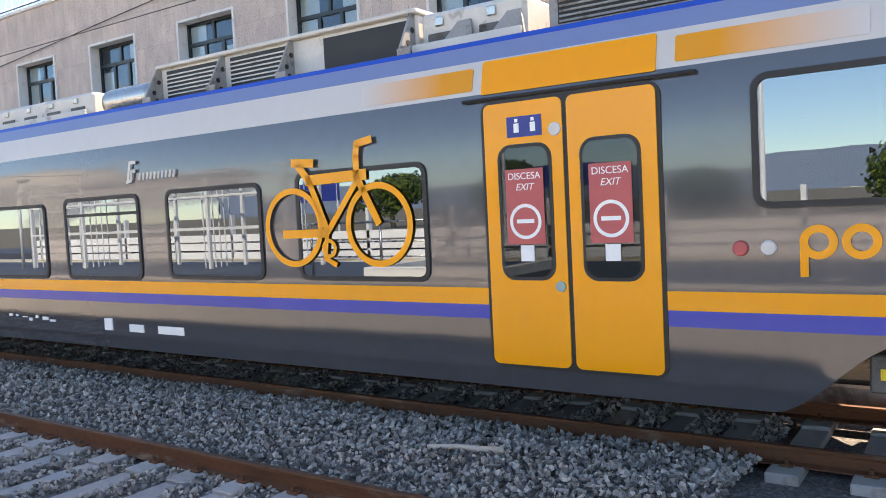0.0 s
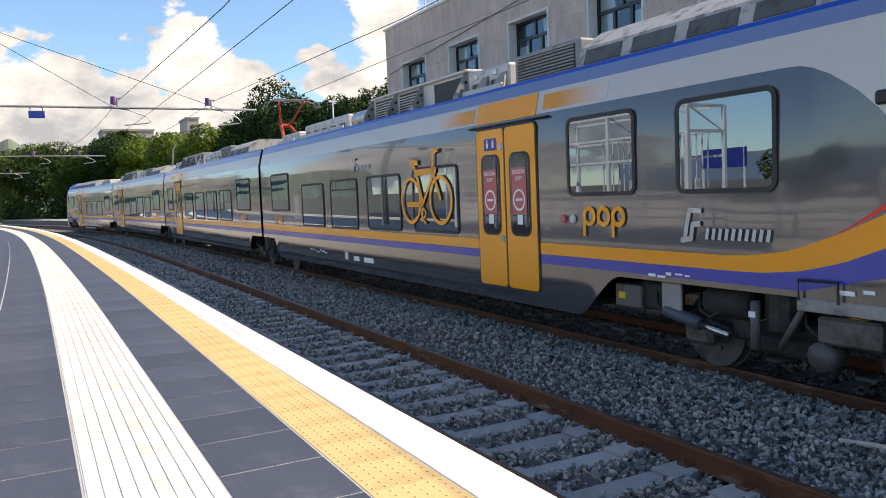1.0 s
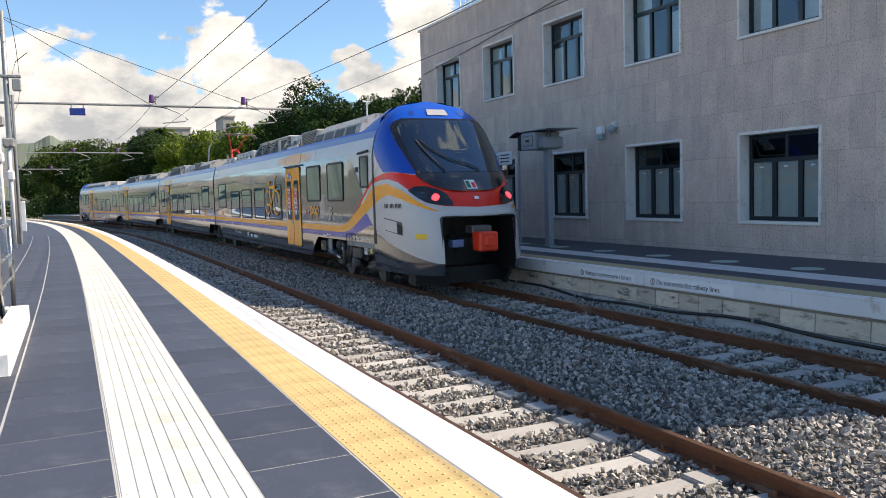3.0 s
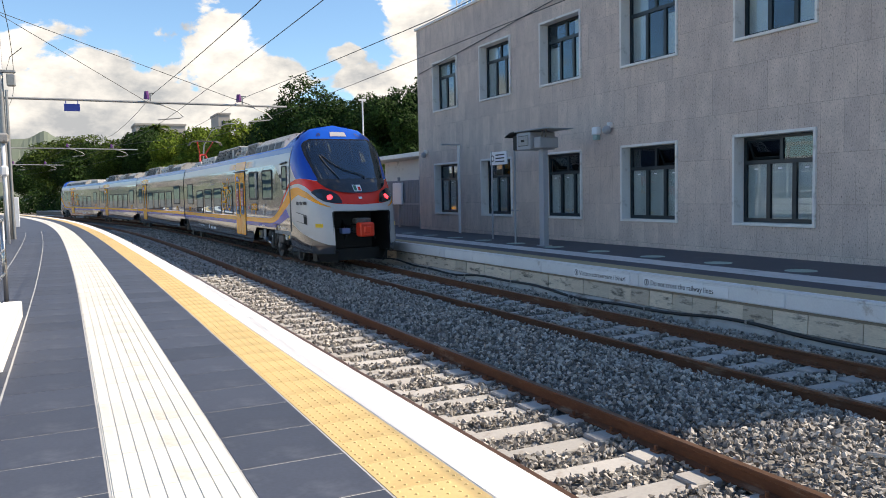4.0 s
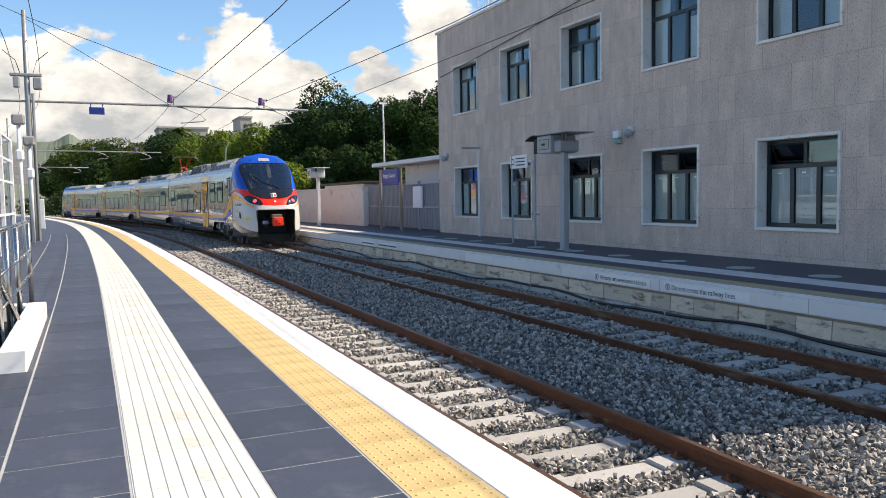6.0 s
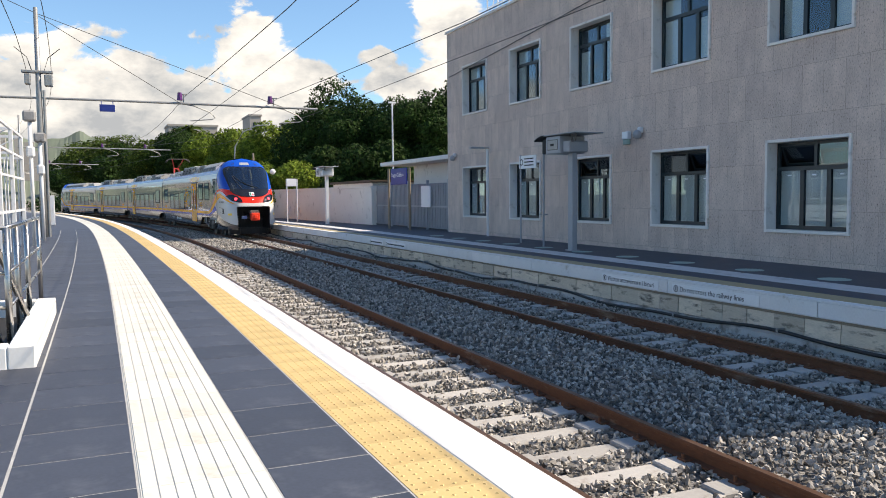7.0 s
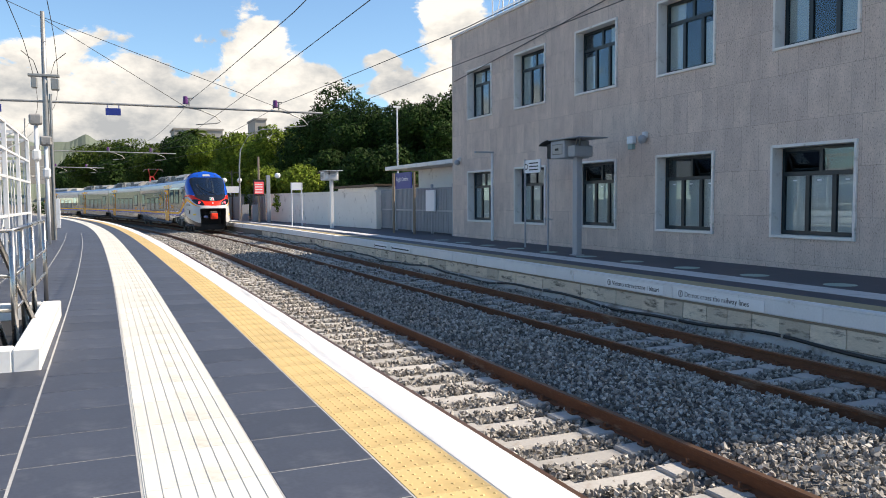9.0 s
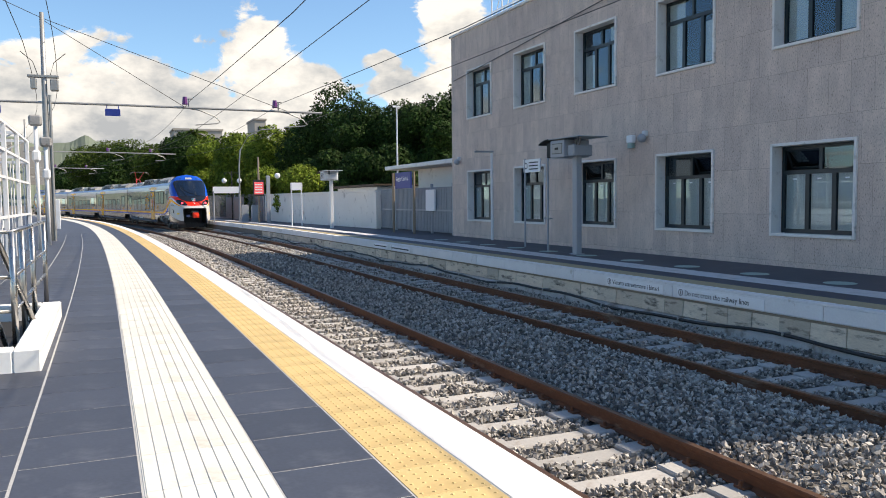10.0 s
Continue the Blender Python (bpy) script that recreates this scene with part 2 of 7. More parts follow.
PAINT = dict(scale=0.7, fine=9, rough=0.24, coat=0.1, specular=0.4, spread=0.6)
M = dict(
    slate=material("slate_tile", (0.058, 0.066, 0.088), (0.040, 0.046, 0.062), rough=0.55, scale=3, fine=40, bump=0.003, spread=0.35, random_value=0.16, stain_pit=(0.085, 0.093, 0.115), stain_pit_scale=2.2, stain_pit_at=0.60),
    slate_far=material("slate_platform", (0.060, 0.066, 0.088), (0.046, 0.05, 0.068), rough=0.6, scale=2, fine=30, bump=0.002, stain_pit=(0.08, 0.085, 0.1), stain_pit_scale=1.3),
    joint=material("tile_joint", (0.50, 0.50, 0.48), (0.30, 0.30, 0.30), rough=0.9),
    tactile_white=material("tactile_white_tile", (0.71, 0.685, 0.61), (0.63, 0.605, 0.535), rough=0.7, scale=2, fine=25, bump=0.001, random_value=0.05, stain_pit=(0.50, 0.47, 0.4), stain_pit_scale=2.0, stain_pit_at=0.62),
    tactile_yellow=material("tactile_yellow_tile", (0.67, 0.48, 0.215), (0.57, 0.40, 0.165), rough=0.65, scale=2, fine=25, bump=0.001, random_value=0.05, stain_pit=(0.46, 0.33, 0.14), stain_pit_scale=1.2, stain_pit_at=0.58),
    coping=material("white_coping_stone", (0.80, 0.79, 0.76), (0.72, 0.70, 0.66), rough=0.75, scale=2, fine=30, bump=0.001, random_value=0.05, stain_pit=(0.6, 0.56, 0.5), stain_pit_scale=1.5, stain_pit_at=0.66),
    coping_far=material("aged_white_coping", (0.82, 0.81, 0.80), (0.70, 0.69, 0.68), rough=0.8, scale=2, fine=30, bump=0.002, random_value=0.06, stain_pit=(0.32, 0.24, 0.17), stain_pit_scale=2.4, stain_pit_at=0.67),
    masonry=material("old_stone_block", (0.74, 0.635, 0.50), (0.50, 0.42, 0.325), rough=0.9, scale=5, fine=30, bump=0.03, random_value=0.2, stretch=(1, 0.6, 2.2), stain_pit=(0.10, 0.08, 0.065), stain_pit_scale=3.6, stain_pit_at=0.595),
    mortar=material("mortar", (0.24, 0.21, 0.18), (0.12, 0.10, 0.08), rough=0.95, scale=6, bump=0.01),
    concrete=material("concrete_footing", (0.60, 0.585, 0.56), (0.44, 0.43, 0.41), rough=0.9, scale=3, bump=0.006, stain_pit=(0.22, 0.19, 0.16), stain_pit_scale=2, stain_pit_at=0.6),
    ballast=material("ballast_bed", (0.22, 0.21, 0.20), (0.07, 0.067, 0.063), rough=0.95, scale=18, fine=34, bump=0.05, spread=0.25, stain_pit=(0.40, 0.385, 0.36), stain_pit_scale=22, stain_pit_at=0.6),
    stone=island_tint(material("ballast_stone", (0.53, 0.49, 0.435), (0.29, 0.268, 0.24), rough=0.9, scale=9, fine=70, bump=0.004), 0.25, 1.3),
    sleeper=material("concrete_sleeper", (0.48, 0.46, 0.43), (0.34, 0.325, 0.305), rough=0.9, scale=4, fine=40, bump=0.004, random_value=0.15, stain_pit=(0.26, 0.21, 0.17), stain_pit_scale=3, stain_pit_at=0.6),
    rail=material("rusty_rail", (0.21, 0.080, 0.034), (0.09, 0.036, 0.018), rough=0.75, metal=0.15, scale=5, fine=50, bump=0.002, stain_pit=(0.34, 0.25, 0.18), stain_pit_scale=3.2, stain_pit_at=0.66, stretch=(1, 0.3, 1)),
    rail_top=material("polished_rail_head", (0.22, 0.115, 0.06), (0.14, 0.07, 0.04), rough=0.4, metal=0.6, scale=5, fine=40),
    # the third colour paints the shade inside small pits of the stone
    facade=material("grey_stone_cladding", (0.78, 0.625, 0.53), (0.52, 0.42, 0.36), rough=0.9, scale=2.2, fine=34, bump=0.014, spread=0.34, stretch=(1, 1.5, 0.75), stain_pit=(0.16, 0.13, 0.115), stain_pit_scale=25, stain_pit_at=0.61),
    trim=material("pale_stone_trim", (0.80, 0.77, 0.73), (0.68, 0.65, 0.61), rough=0.8, scale=3, fine=30, bump=0.002, stain_pit=(0.4, 0.36, 0.32), stain_pit_scale=3, stain_pit_at=0.64),
    window_frame=material("black_green_window_paint", (0.008, 0.016, 0.020), (0.013, 0.024, 0.030), rough=0.4),
    blind=material("pale_shutter", (0.66, 0.65, 0.60), (0.52, 0.51, 0.48), rough=0.6, scale=1.2, fine=12),
    # near-black that stands in for the shade of rooms and stair opening
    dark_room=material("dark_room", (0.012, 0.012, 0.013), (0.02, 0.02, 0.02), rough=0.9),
    black=material("black_rubber", (0.012, 0.012, 0.013), (0.022, 0.022, 0.022), rough=0.55),
    gloss_black=material("gloss_black", (0.008, 0.008, 0.010), (0.012, 0.012, 0.014), rough=0.12, coat=0.5),
    under=material("underframe_steel", (0.045, 0.042, 0.04), (0.02, 0.019, 0.018), rough=0.7, metal=0.3, scale=6, bump=0.003, stain_pit=(0.10, 0.075, 0.055), stain_pit_scale=4, stain_pit_at=0.62),
    under_grey=material("underframe_grey", (0.16, 0.155, 0.15), (0.09, 0.085, 0.08), rough=0.6, metal=0.3, scale=6, bump=0.002, stain_pit=(0.06, 0.045, 0.035), stain_pit_scale=4, stain_pit_at=0.58),
    body_dark=material("anthracite_paint", (0.072, 0.079, 0.090), (0.058, 0.064, 0.073), scale=0.7, fine=9, rough=0.12, metal=0.12, coat=1.0, spread=0.6),
    body_grey=material("light_grey_paint", (0.57, 0.56, 0.545), (0.52, 0.51, 0.495), **PAINT),
    body_lightblue=material("steel_blue_paint", (0.165, 0.235, 0.42), (0.145, 0.21, 0.39), **PAINT),
    body_blue=material("deep_blue_paint", (0.0, 0.075, 0.46), (0.0, 0.066, 0.41), **PAINT),
    body_violet=material("violet_blue_paint", (0.022, 0.056, 0.42), (0.019, 0.05, 0.37), **PAINT),
    body_orange=material("orange_paint", (0.98, 0.355, 0.0), (0.93, 0.33, 0.0), **PAINT),
    body_red=material("red_paint", (0.86, 0.028, 0.010), (0.78, 0.024, 0.008), **PAINT),
    coupler_red=material("orange_red_cover", (0.90, 0.045, 0.012), (0.8, 0.038, 0.010), rough=0.4, scale=4),
    roof_grey=material("roof_equipment_grey", (0.34, 0.335, 0.325), (0.23, 0.225, 0.215), rough=0.6, scale=4, fine=30, bump=0.002, stain_pit=(0.10, 0.085, 0.07), stain_pit_scale=4, stain_pit_at=0.6),
    roof_pale=material("roof_equipment_pale", (0.66, 0.64, 0.60), (0.54, 0.52, 0.48), rough=0.6, scale=4, fine=30, stain_pit=(0.22, 0.19, 0.16), stain_pit_scale=4, stain_pit_at=0.64),
    fairing=material("weathered_roof_fairing", (0.52, 0.505, 0.475), (0.36, 0.35, 0.325), rough=0.7, scale=3, fine=26, bump=0.004, stain_pit=(0.17, 0.15, 0.125), stain_pit_scale=6, stain_pit_at=0.58),
    panto=material("pantograph_red", (0.55, 0.045, 0.025), (0.4, 0.03, 0.02), rough=0.5),
    steel=material("stainless_steel", (0.55, 0.53, 0.50), (0.45, 0.43, 0.40), rough=0.28, metal=1.0, scale=4, rough_var=0.1),
    white_metal=material("white_painted_steel", (0.70, 0.71, 0.72), (0.62, 0.63, 0.64), rough=0.5, scale=2, stain_pit=(0.45, 0.42, 0.38), stain_pit_scale=3, stain_pit_at=0.68),
    grey_metal=material("grey_painted_steel", (0.34, 0.36, 0.385), (0.29, 0.305, 0.33), rough=0.5, scale=2),
    galva=material("galvanised_steel", (0.40, 0.40, 0.385), (0.27, 0.27, 0.26), rough=0.5, metal=0.6, scale=5, fine=30),
    wire=material("dark_wire", (0.06, 0.06, 0.06), (0.04, 0.04, 0.04), rough=0.6, metal=0.4),
    white_plain=material("white_sign", (0.86, 0.86, 0.86), (0.80, 0.80, 0.80), rough=0.5),
    sticker_red=material("red_sticker", (0.52, 0.085, 0.09), (0.47, 0.075, 0.08), rough=0.35),
    sign_blue=material("blue_sign", (0.015, 0.035, 0.25), (0.012, 0.03, 0.21), rough=0.4),
    ink=material("black_ink", (0.02, 0.02, 0.022), (0.03, 0.03, 0.03), rough=0.6),
    purple=material("purple_insulator", (0.14, 0.03, 0.17), (0.1, 0.02, 0.13), rough=0.35),
    bark=material("bark", (0.12, 0.09, 0.065), (0.06, 0.045, 0.032), rough=0.95, scale=5, bump=0.02, stretch=(1, 1, 0.3)),
    leaf_dark=island_tint(material("dark_foliage", (0.036, 0.075, 0.014), (0.012, 0.028, 0.006), rough=0.75, scale=0.6, fine=3.0, specular=0.12, spread=0.35), 0.4, 1.5),
    leaf_light=island_tint(material("light_foliage", (0.20, 0.26, 0.028), (0.07, 0.115, 0.014), rough=0.75, scale=0.6, fine=3.0, specular=0.12, spread=0.35), 0.4, 1.5),
    leaf_mid=island_tint(material("foliage", (0.085, 0.125, 0.018), (0.03, 0.052, 0.009), rough=0.75, scale=0.6, fine=3.0, specular=0.12, spread=0.35), 0.4, 1.5),
    wall_white=material("white_plaster_wall", (0.84, 0.79, 0.73), (0.75, 0.70, 0.65), rough=0.85, scale=1.2, fine=20, bump=0.002, stain_pit=(0.45, 0.40, 0.36), stain_pit_scale=1.6, stain_pit_at=0.64),
    fence_grey=material("grey_sheet_fence", (0.25, 0.27, 0.295), (0.21, 0.23, 0.25), rough=0.5, scale=2),
    timber=material("weathered_timber", (0.34, 0.27, 0.20), (0.22, 0.17, 0.12), rough=0.85, scale=3, stretch=(1, 1, 0.2)),
    bare_wood=material("bare_wood", (0.62, 0.54, 0.45), (0.42, 0.35, 0.28), rough=0.85, scale=3, stretch=(1, 1, 0.2)),
    soil=material("dry_ground", (0.17, 0.145, 0.11), (0.10, 0.09, 0.065), rough=0.95, scale=0.5, fine=6, bump=0.02),
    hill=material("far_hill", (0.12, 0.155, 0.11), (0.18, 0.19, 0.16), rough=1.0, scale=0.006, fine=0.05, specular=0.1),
    # the haze of distance is mixed into this blue hill colour
    hill_blue=material("haze_blue_far_hill", (0.13, 0.18, 0.25), (0.17, 0.21, 0.27), rough=1.0, scale=0.006, fine=0.05, specular=0.1),
    town=material("town_plaster", (0.42, 0.385, 0.34), (0.35, 0.32, 0.29), rough=0.9, scale=0.6),
    green_mark=material("pale_green_mark", (0.34, 0.46, 0.42), (0.28, 0.4, 0.36), rough=0.6),
    mark_yellow=material("dull_yellow_strip", (0.47, 0.38, 0.22), (0.36, 0.29, 0.17), rough=0.8, scale=4, fine=30, random_value=0.1),
    mark_white=material("worn_white_stripe", (0.60, 0.60, 0.60), (0.50, 0.50, 0.50), rough=0.8, scale=3, fine=30, stain_pit=(0.4, 0.4, 0.4), stain_pit_scale=3),
    label_yellow=material("yellow_label", (0.85, 0.55, 0.02), (0.78, 0.5, 0.02), rough=0.4),
    damper_blue=material("slate_blue_damper", (0.075, 0.095, 0.125), (0.05, 0.065, 0.09), rough=0.45, scale=5),
    lamp_red=glowing("tail_lamp_glass", (1.0, 0.04, 0.06), 1.6),
    seat=material("blue_seat_cloth", (0.05, 0.07, 0.2), (0.04, 0.05, 0.15), rough=0.9),
    board_red=glowing("red_led_board", (0.6, 0.09, 0.10), 0.35),
)


def glass_material(name, tint, rough=0.0, clear=0.25):
    """Window glass: part mirror, tinted to turn the reflected sky bluer, part see-through."""
    m = bpy.data.materials.new(name)
    m.use_nodes = True
    n, l = m.node_tree.nodes, m.node_tree.links
    out = n["Material Output"]
    n.remove(n["Principled BSDF"])
    tr, gl, mx, lw = n.new("ShaderNodeBsdfTransparent"), n.new("ShaderNodeBsdfGlossy"), n.new("ShaderNodeMixShader"), n.new("ShaderNodeLayerWeight")
    tr.inputs[0].default_value = (*tint, 1)
    gl.inputs["Roughness"].default_value = rough
    # blue put into the mirror colour so that reflections look like deeper sky
    gl.inputs["Color"].default_value = (0.72, 0.87, 1.0, 1)
    lw.inputs["Blend"].default_value = 0.5
    steep, add = n.new("ShaderNodeMath"), n.new("ShaderNodeMath")
    steep.operation = "POWER"
    steep.inputs[1].default_value = 4.0
    add.operation, add.use_clamp = "ADD", True
    add.inputs[1].default_value = clear
    l.new(lw.outputs["Facing"], steep.inputs[0])
    l.new(steep.outputs[0], add.inputs[0])
    l.new(add.outputs[0], mx.inputs[0])
    l.new(tr.outputs[0], mx.inputs[1])
    l.new(gl.outputs[0], mx.inputs[2])
    l.new(mx.outputs[0], out.inputs[0])
    return m


slab_joints(M["facade"], 0.52, 1.0, 0.66)
M["glass_train"] = glass_material("blue_mirror_train_glass", (0.20, 0.23, 0.27), 0.0, 0.24)
M["glass_door"] = glass_material("clear_door_glass", (0.35, 0.37, 0.38), 0.0, 0.05)
M["glass_cab"] = glass_material("cab_windscreen", (0.48, 0.52, 0.53), 0.01, 0.12)
M["glass_window"] = glass_material("window_glass", (0.84, 0.88, 0.88), 0.0, 0.06)


# ------------------------------------------------------------ mesh helpers
def mesh_ob(name, bm, mat, parent=None, smooth=False):
    me = bpy.data.meshes.new(name)
    bm.to_mesh(me)
    bm.free()
    for q in (mat if isinstance(mat, (list, tuple)) else [mat]):
        me.materials.append(M[q] if isinstance(q, str) else q)
    if smooth:
        for p in me.polygons:
            p.use_smooth = True
    ob = new(name, me)
    ob.parent = parent
    return ob


def part(name, bm, mat, parent, label="", smooth=False):
    return tagged(mesh_ob(name, bm, mat, parent, smooth), label)


def thing(name, label, category, m=None, group="", kind=""):
    ob = tagged(new(name), label, category, group, kind)
    if m is not None:
        ob.matrix_basis = m
    return ob


def box(bm, x0, x1, y0, y1, z0, z1, bevel=0.0, mi=0, m=None):
    vs = [bm.verts.new(m @ Vector(c) if m else c) for c in
          ((x0, y0, z0), (x1, y0, z0), (x1, y1, z0), (x0, y1, z0), (x0, y0, z1), (x1, y0, z1), (x1, y1, z1), (x0, y1, z1))]
    fs = [bm.faces.new([vs[i] for i in q]) for q in ((0, 3, 2, 1), (4, 5, 6, 7), (0, 1, 5, 4), (1, 2, 6, 5), (2, 3, 7, 6), (3, 0, 4, 7))]
    for q in fs:
        q.material_index = mi
    if bevel:
        bmesh.ops.bevel(bm, geom=list({e for q in fs for e in q.edges}), offset=bevel, segments=1, affect="EDGES")
    return bm


def B():
    return bmesh.new()


def tube(bm, points, r, n=8, r1=None, caps=True):
    """A round bar along points."""
    pts = [Vector(p) for p in points]
    rings = []
    for i, p in enumerate(pts):
        d = (pts[min(i + 1, len(pts) - 1)] - pts[max(i - 1, 0)]).normalized()
        a = d.orthogonal().normalized()
        if abs(d.z) < 0.9:
            a = d.cross(Vector((0, 0, 1))).normalized()
        b = d.cross(a)
        rr = r if r1 is None else r + (r1 - r) * i / (len(pts) - 1)
        rings.append([bm.verts.new(p + (a * math.cos(q) + b * math.sin(q)) * rr) for q in [2 * math.pi * k / n for k in range(n)]])
    for s, t in zip(rings, rings[1:]):
        for k in range(n):
            bm.faces.new((s[k], s[(k + 1) % n], t[(k + 1) % n], t[k]))
    if caps:
        bm.faces.new(rings[0][::-1])
        bm.faces.new(rings[-1])
    return bm


def from_np(name, verts, faces, mat, parent=None):
    me = bpy.data.meshes.new(name)
    me.from_pydata(verts.tolist() if hasattr(verts, "tolist") else verts, [], faces.tolist() if hasattr(faces, "tolist") else faces)
    for q in (mat if isinstance(mat, (list, tuple)) else [mat]):
        me.materials.append(M[q])
    me.update()
    ob = new(name, me)
    ob.parent = parent
    return ob


def letters(name, words, size, m, mat, parent=None, depth=0.002, align="LEFT", shear=0.0):
    cu = bpy.data.curves.new(name, "FONT")
    cu.body, cu.size, cu.extrude, cu.align_x, cu.shear = words, size, depth, align, shear
    tmp = bpy.data.objects.new(name, cu)
    me = bpy.data.meshes.new_from_object(tmp)
    bpy.data.objects.remove(tmp)
    me.materials.append(M[mat])
    ob = new(name, me)
    ob.parent = parent
    ob.matrix_basis = m
    return ob


# ------------------------------------------------------------ the line of the railway
X_FAR, X_NEAR, X_EDGE, X_EDGE2 = 7.6, 3.8, 2.0, 9.2      # both track centres and both platform edges, on the straight
Z_RAIL, Z_BED, Z_PLAT2 = -0.71, -0.93, -0.115
GRID = np.arange(-40, 260.01, 0.5)
_k = np.clip((GRID - 13.3) / 37.3, 0, 1) / 372.0
_th = np.concatenate([[0], np.cumsum((_k[1:] + _k[:-1]) * 0.25)])
_x = -np.concatenate([[0], np.cumsum((np.sin(_th)[1:] + np.sin(_th)[:-1]) * 0.25)])
_y = np.concatenate([[0], np.cumsum((np.cos(_th)[1:] + np.cos(_th)[:-1]) * 0.25)]) + GRID[0]


def at(s, x=X_FAR):
    """The place beside the line at s metres along it, where the straight part lies at x; and its heading."""
    if x < 2.6:                                   # the platform edge draws away from the line a little
        x -= 0.0125 * (math.sqrt((s - 14) ** 2 + 16) + s - 14) / 2
    h = float(np.interp(s, GRID, _th))
    cx, cy = X_FAR + float(np.interp(s, GRID, _x)), float(np.interp(s, GRID, _y))
    return cx + (x - X_FAR) * math.cos(h), cy + (x - X_FAR) * math.sin(h), h


def stations(s0, s1, fine=1.0):
    n = max(1, round((s1 - s0) / fine))
    return [s0 + (s1 - s0) * i / n for i in range(n + 1)]


def sweep(bm, profile, s0, s1, fine=1.5, closed=True, mi=0, caps=True):
    """Draws a section of (x, z) corners along the line."""
    rings = []
    for s in stations(s0, s1, fine):
        row = []
        for x, z in profile:
            px, py, _ = at(s, x)
            row.append(bm.verts.new((px, py, z)))
        rings.append(row)
    n = len(profile)
    for a, b in zip(rings, rings[1:]):
        for k in range(n if closed else n - 1):
            f = bm.faces.new((a[k], a[(k + 1) % n], b[(k + 1) % n], b[k]))
            f.material_index = mi
    if closed and caps:
        bm.faces.new(rings[0]).material_index = mi
        bm.faces.new(rings[-1][::-1]).material_index = mi
    bmesh.ops.recalc_face_normals(bm, faces=bm.faces)
    return bm


# ------------------------------------------------------------ ground and tracks
def ground():
    bm = B()
    box(bm, -1500, 1500, -400, 3000, -1.6, -1.05)
    tagged(mesh_ob("ground", bm, "soil"), "dry brown earth around the station", "ground", kind="structure")
    bm = B()
    sweep(bm, [(X_EDGE + 0.05, -1.04), (X_EDGE + 0.05, Z_BED), (X_NEAR, Z_BED + 0.02), (5.7, Z_BED + 0.0), (X_FAR, Z_BED - 0.02), (X_EDGE2 + 0.2, Z_BED - 0.02), (X_EDGE2 + 0.2, -1.04)], -25, 200, 2.0)
    tagged(mesh_ob("ballast_bed", bm, "ballast"), "grey crushed-stone ballast under both tracks", "ballast", kind="structure")


RAIL_PARTS = (("rail_foot", [(-0.07, 0), (0.07, 0), (0.07, 0.012), (0.014, 0.03), (-0.014, 0.03), (-0.07, 0.012)]),
              ("rail_web", [(-0.012, 0.0305), (0.012, 0.0305), (0.012, 0.1145), (-0.012, 0.1145)]),
              ("rail_head", [(-0.014, 0.115), (0.014, 0.115), (0.034, 0.125), (0.036, 0.15), (0.03, 0.158), (-0.03, 0.158), (-0.036, 0.15), (-0.034, 0.125)]))


def tracks():
    for cx in (X_NEAR, X_FAR):
        for side in (-0.75, 0.75):
            rail = thing("rail", "rust-brown steel rail on concrete sleepers", "rail", group="rails of the two tracks")
            for name, prof in RAIL_PARTS:
                bm = B()
                sweep(bm, [(cx + side + a, Z_RAIL - 0.158 + b) for a, b in prof], -25, 200, 2.0)
                for f in bm.faces:
                    if name == "rail_head" and f.normal.z > 0.9 and f.calc_center_median().z > Z_RAIL - 0.012:
                        f.material_index = 1
                part(name, bm, ["rail", "rail_top"], rail)


def sleepers():
    """One sleeper with its rail fastenings, then copies along both tracks."""
    def build():
        ob = thing("sleeper", "pale grey concrete sleeper half sunk in ballast", "sleeper", group="concrete sleepers")
        bm = B()
        z = Z_RAIL - 0.158
        for a, b, top in ((-1.06, -0.42, z + 0.012), (-0.42, 0.42, z - 0.02), (0.42, 1.06, z + 0.012)):
            box(bm, a, b, -0.13, 0.13, z - 0.16, top, 0.012)
        part("block", bm, "sleeper", ob)
        for r in (-0.75, 0.75):
            for q in (-1, 1):
                bm = B()
                box(bm, r + q * 0.075 - 0.05, r + q * 0.075 + 0.05, -0.055, 0.055, z + 0.012, z + 0.035, 0.006)
                tube(bm, [(r + q * 0.1, 0, z + 0.02), (r + q * 0.1, 0, z + 0.075)], 0.018, 6)
                part("rail_clip", bm, "rail", ob)
        return ob
    first = None
    for cx, far in ((X_NEAR, 62), (X_FAR, 75)):
        s = -2.0 if cx == X_NEAR else -1.7
        while s < far:
            x, y, h = at(s, cx)
            m = pose(x, y, 0, 0, 0, math.degrees(h) + random.uniform(-0.8, 0.8))
            if first is None:
                first = build()
                first.matrix_basis = m
            else:
                copy_thing(first, m)
            s += 0.6


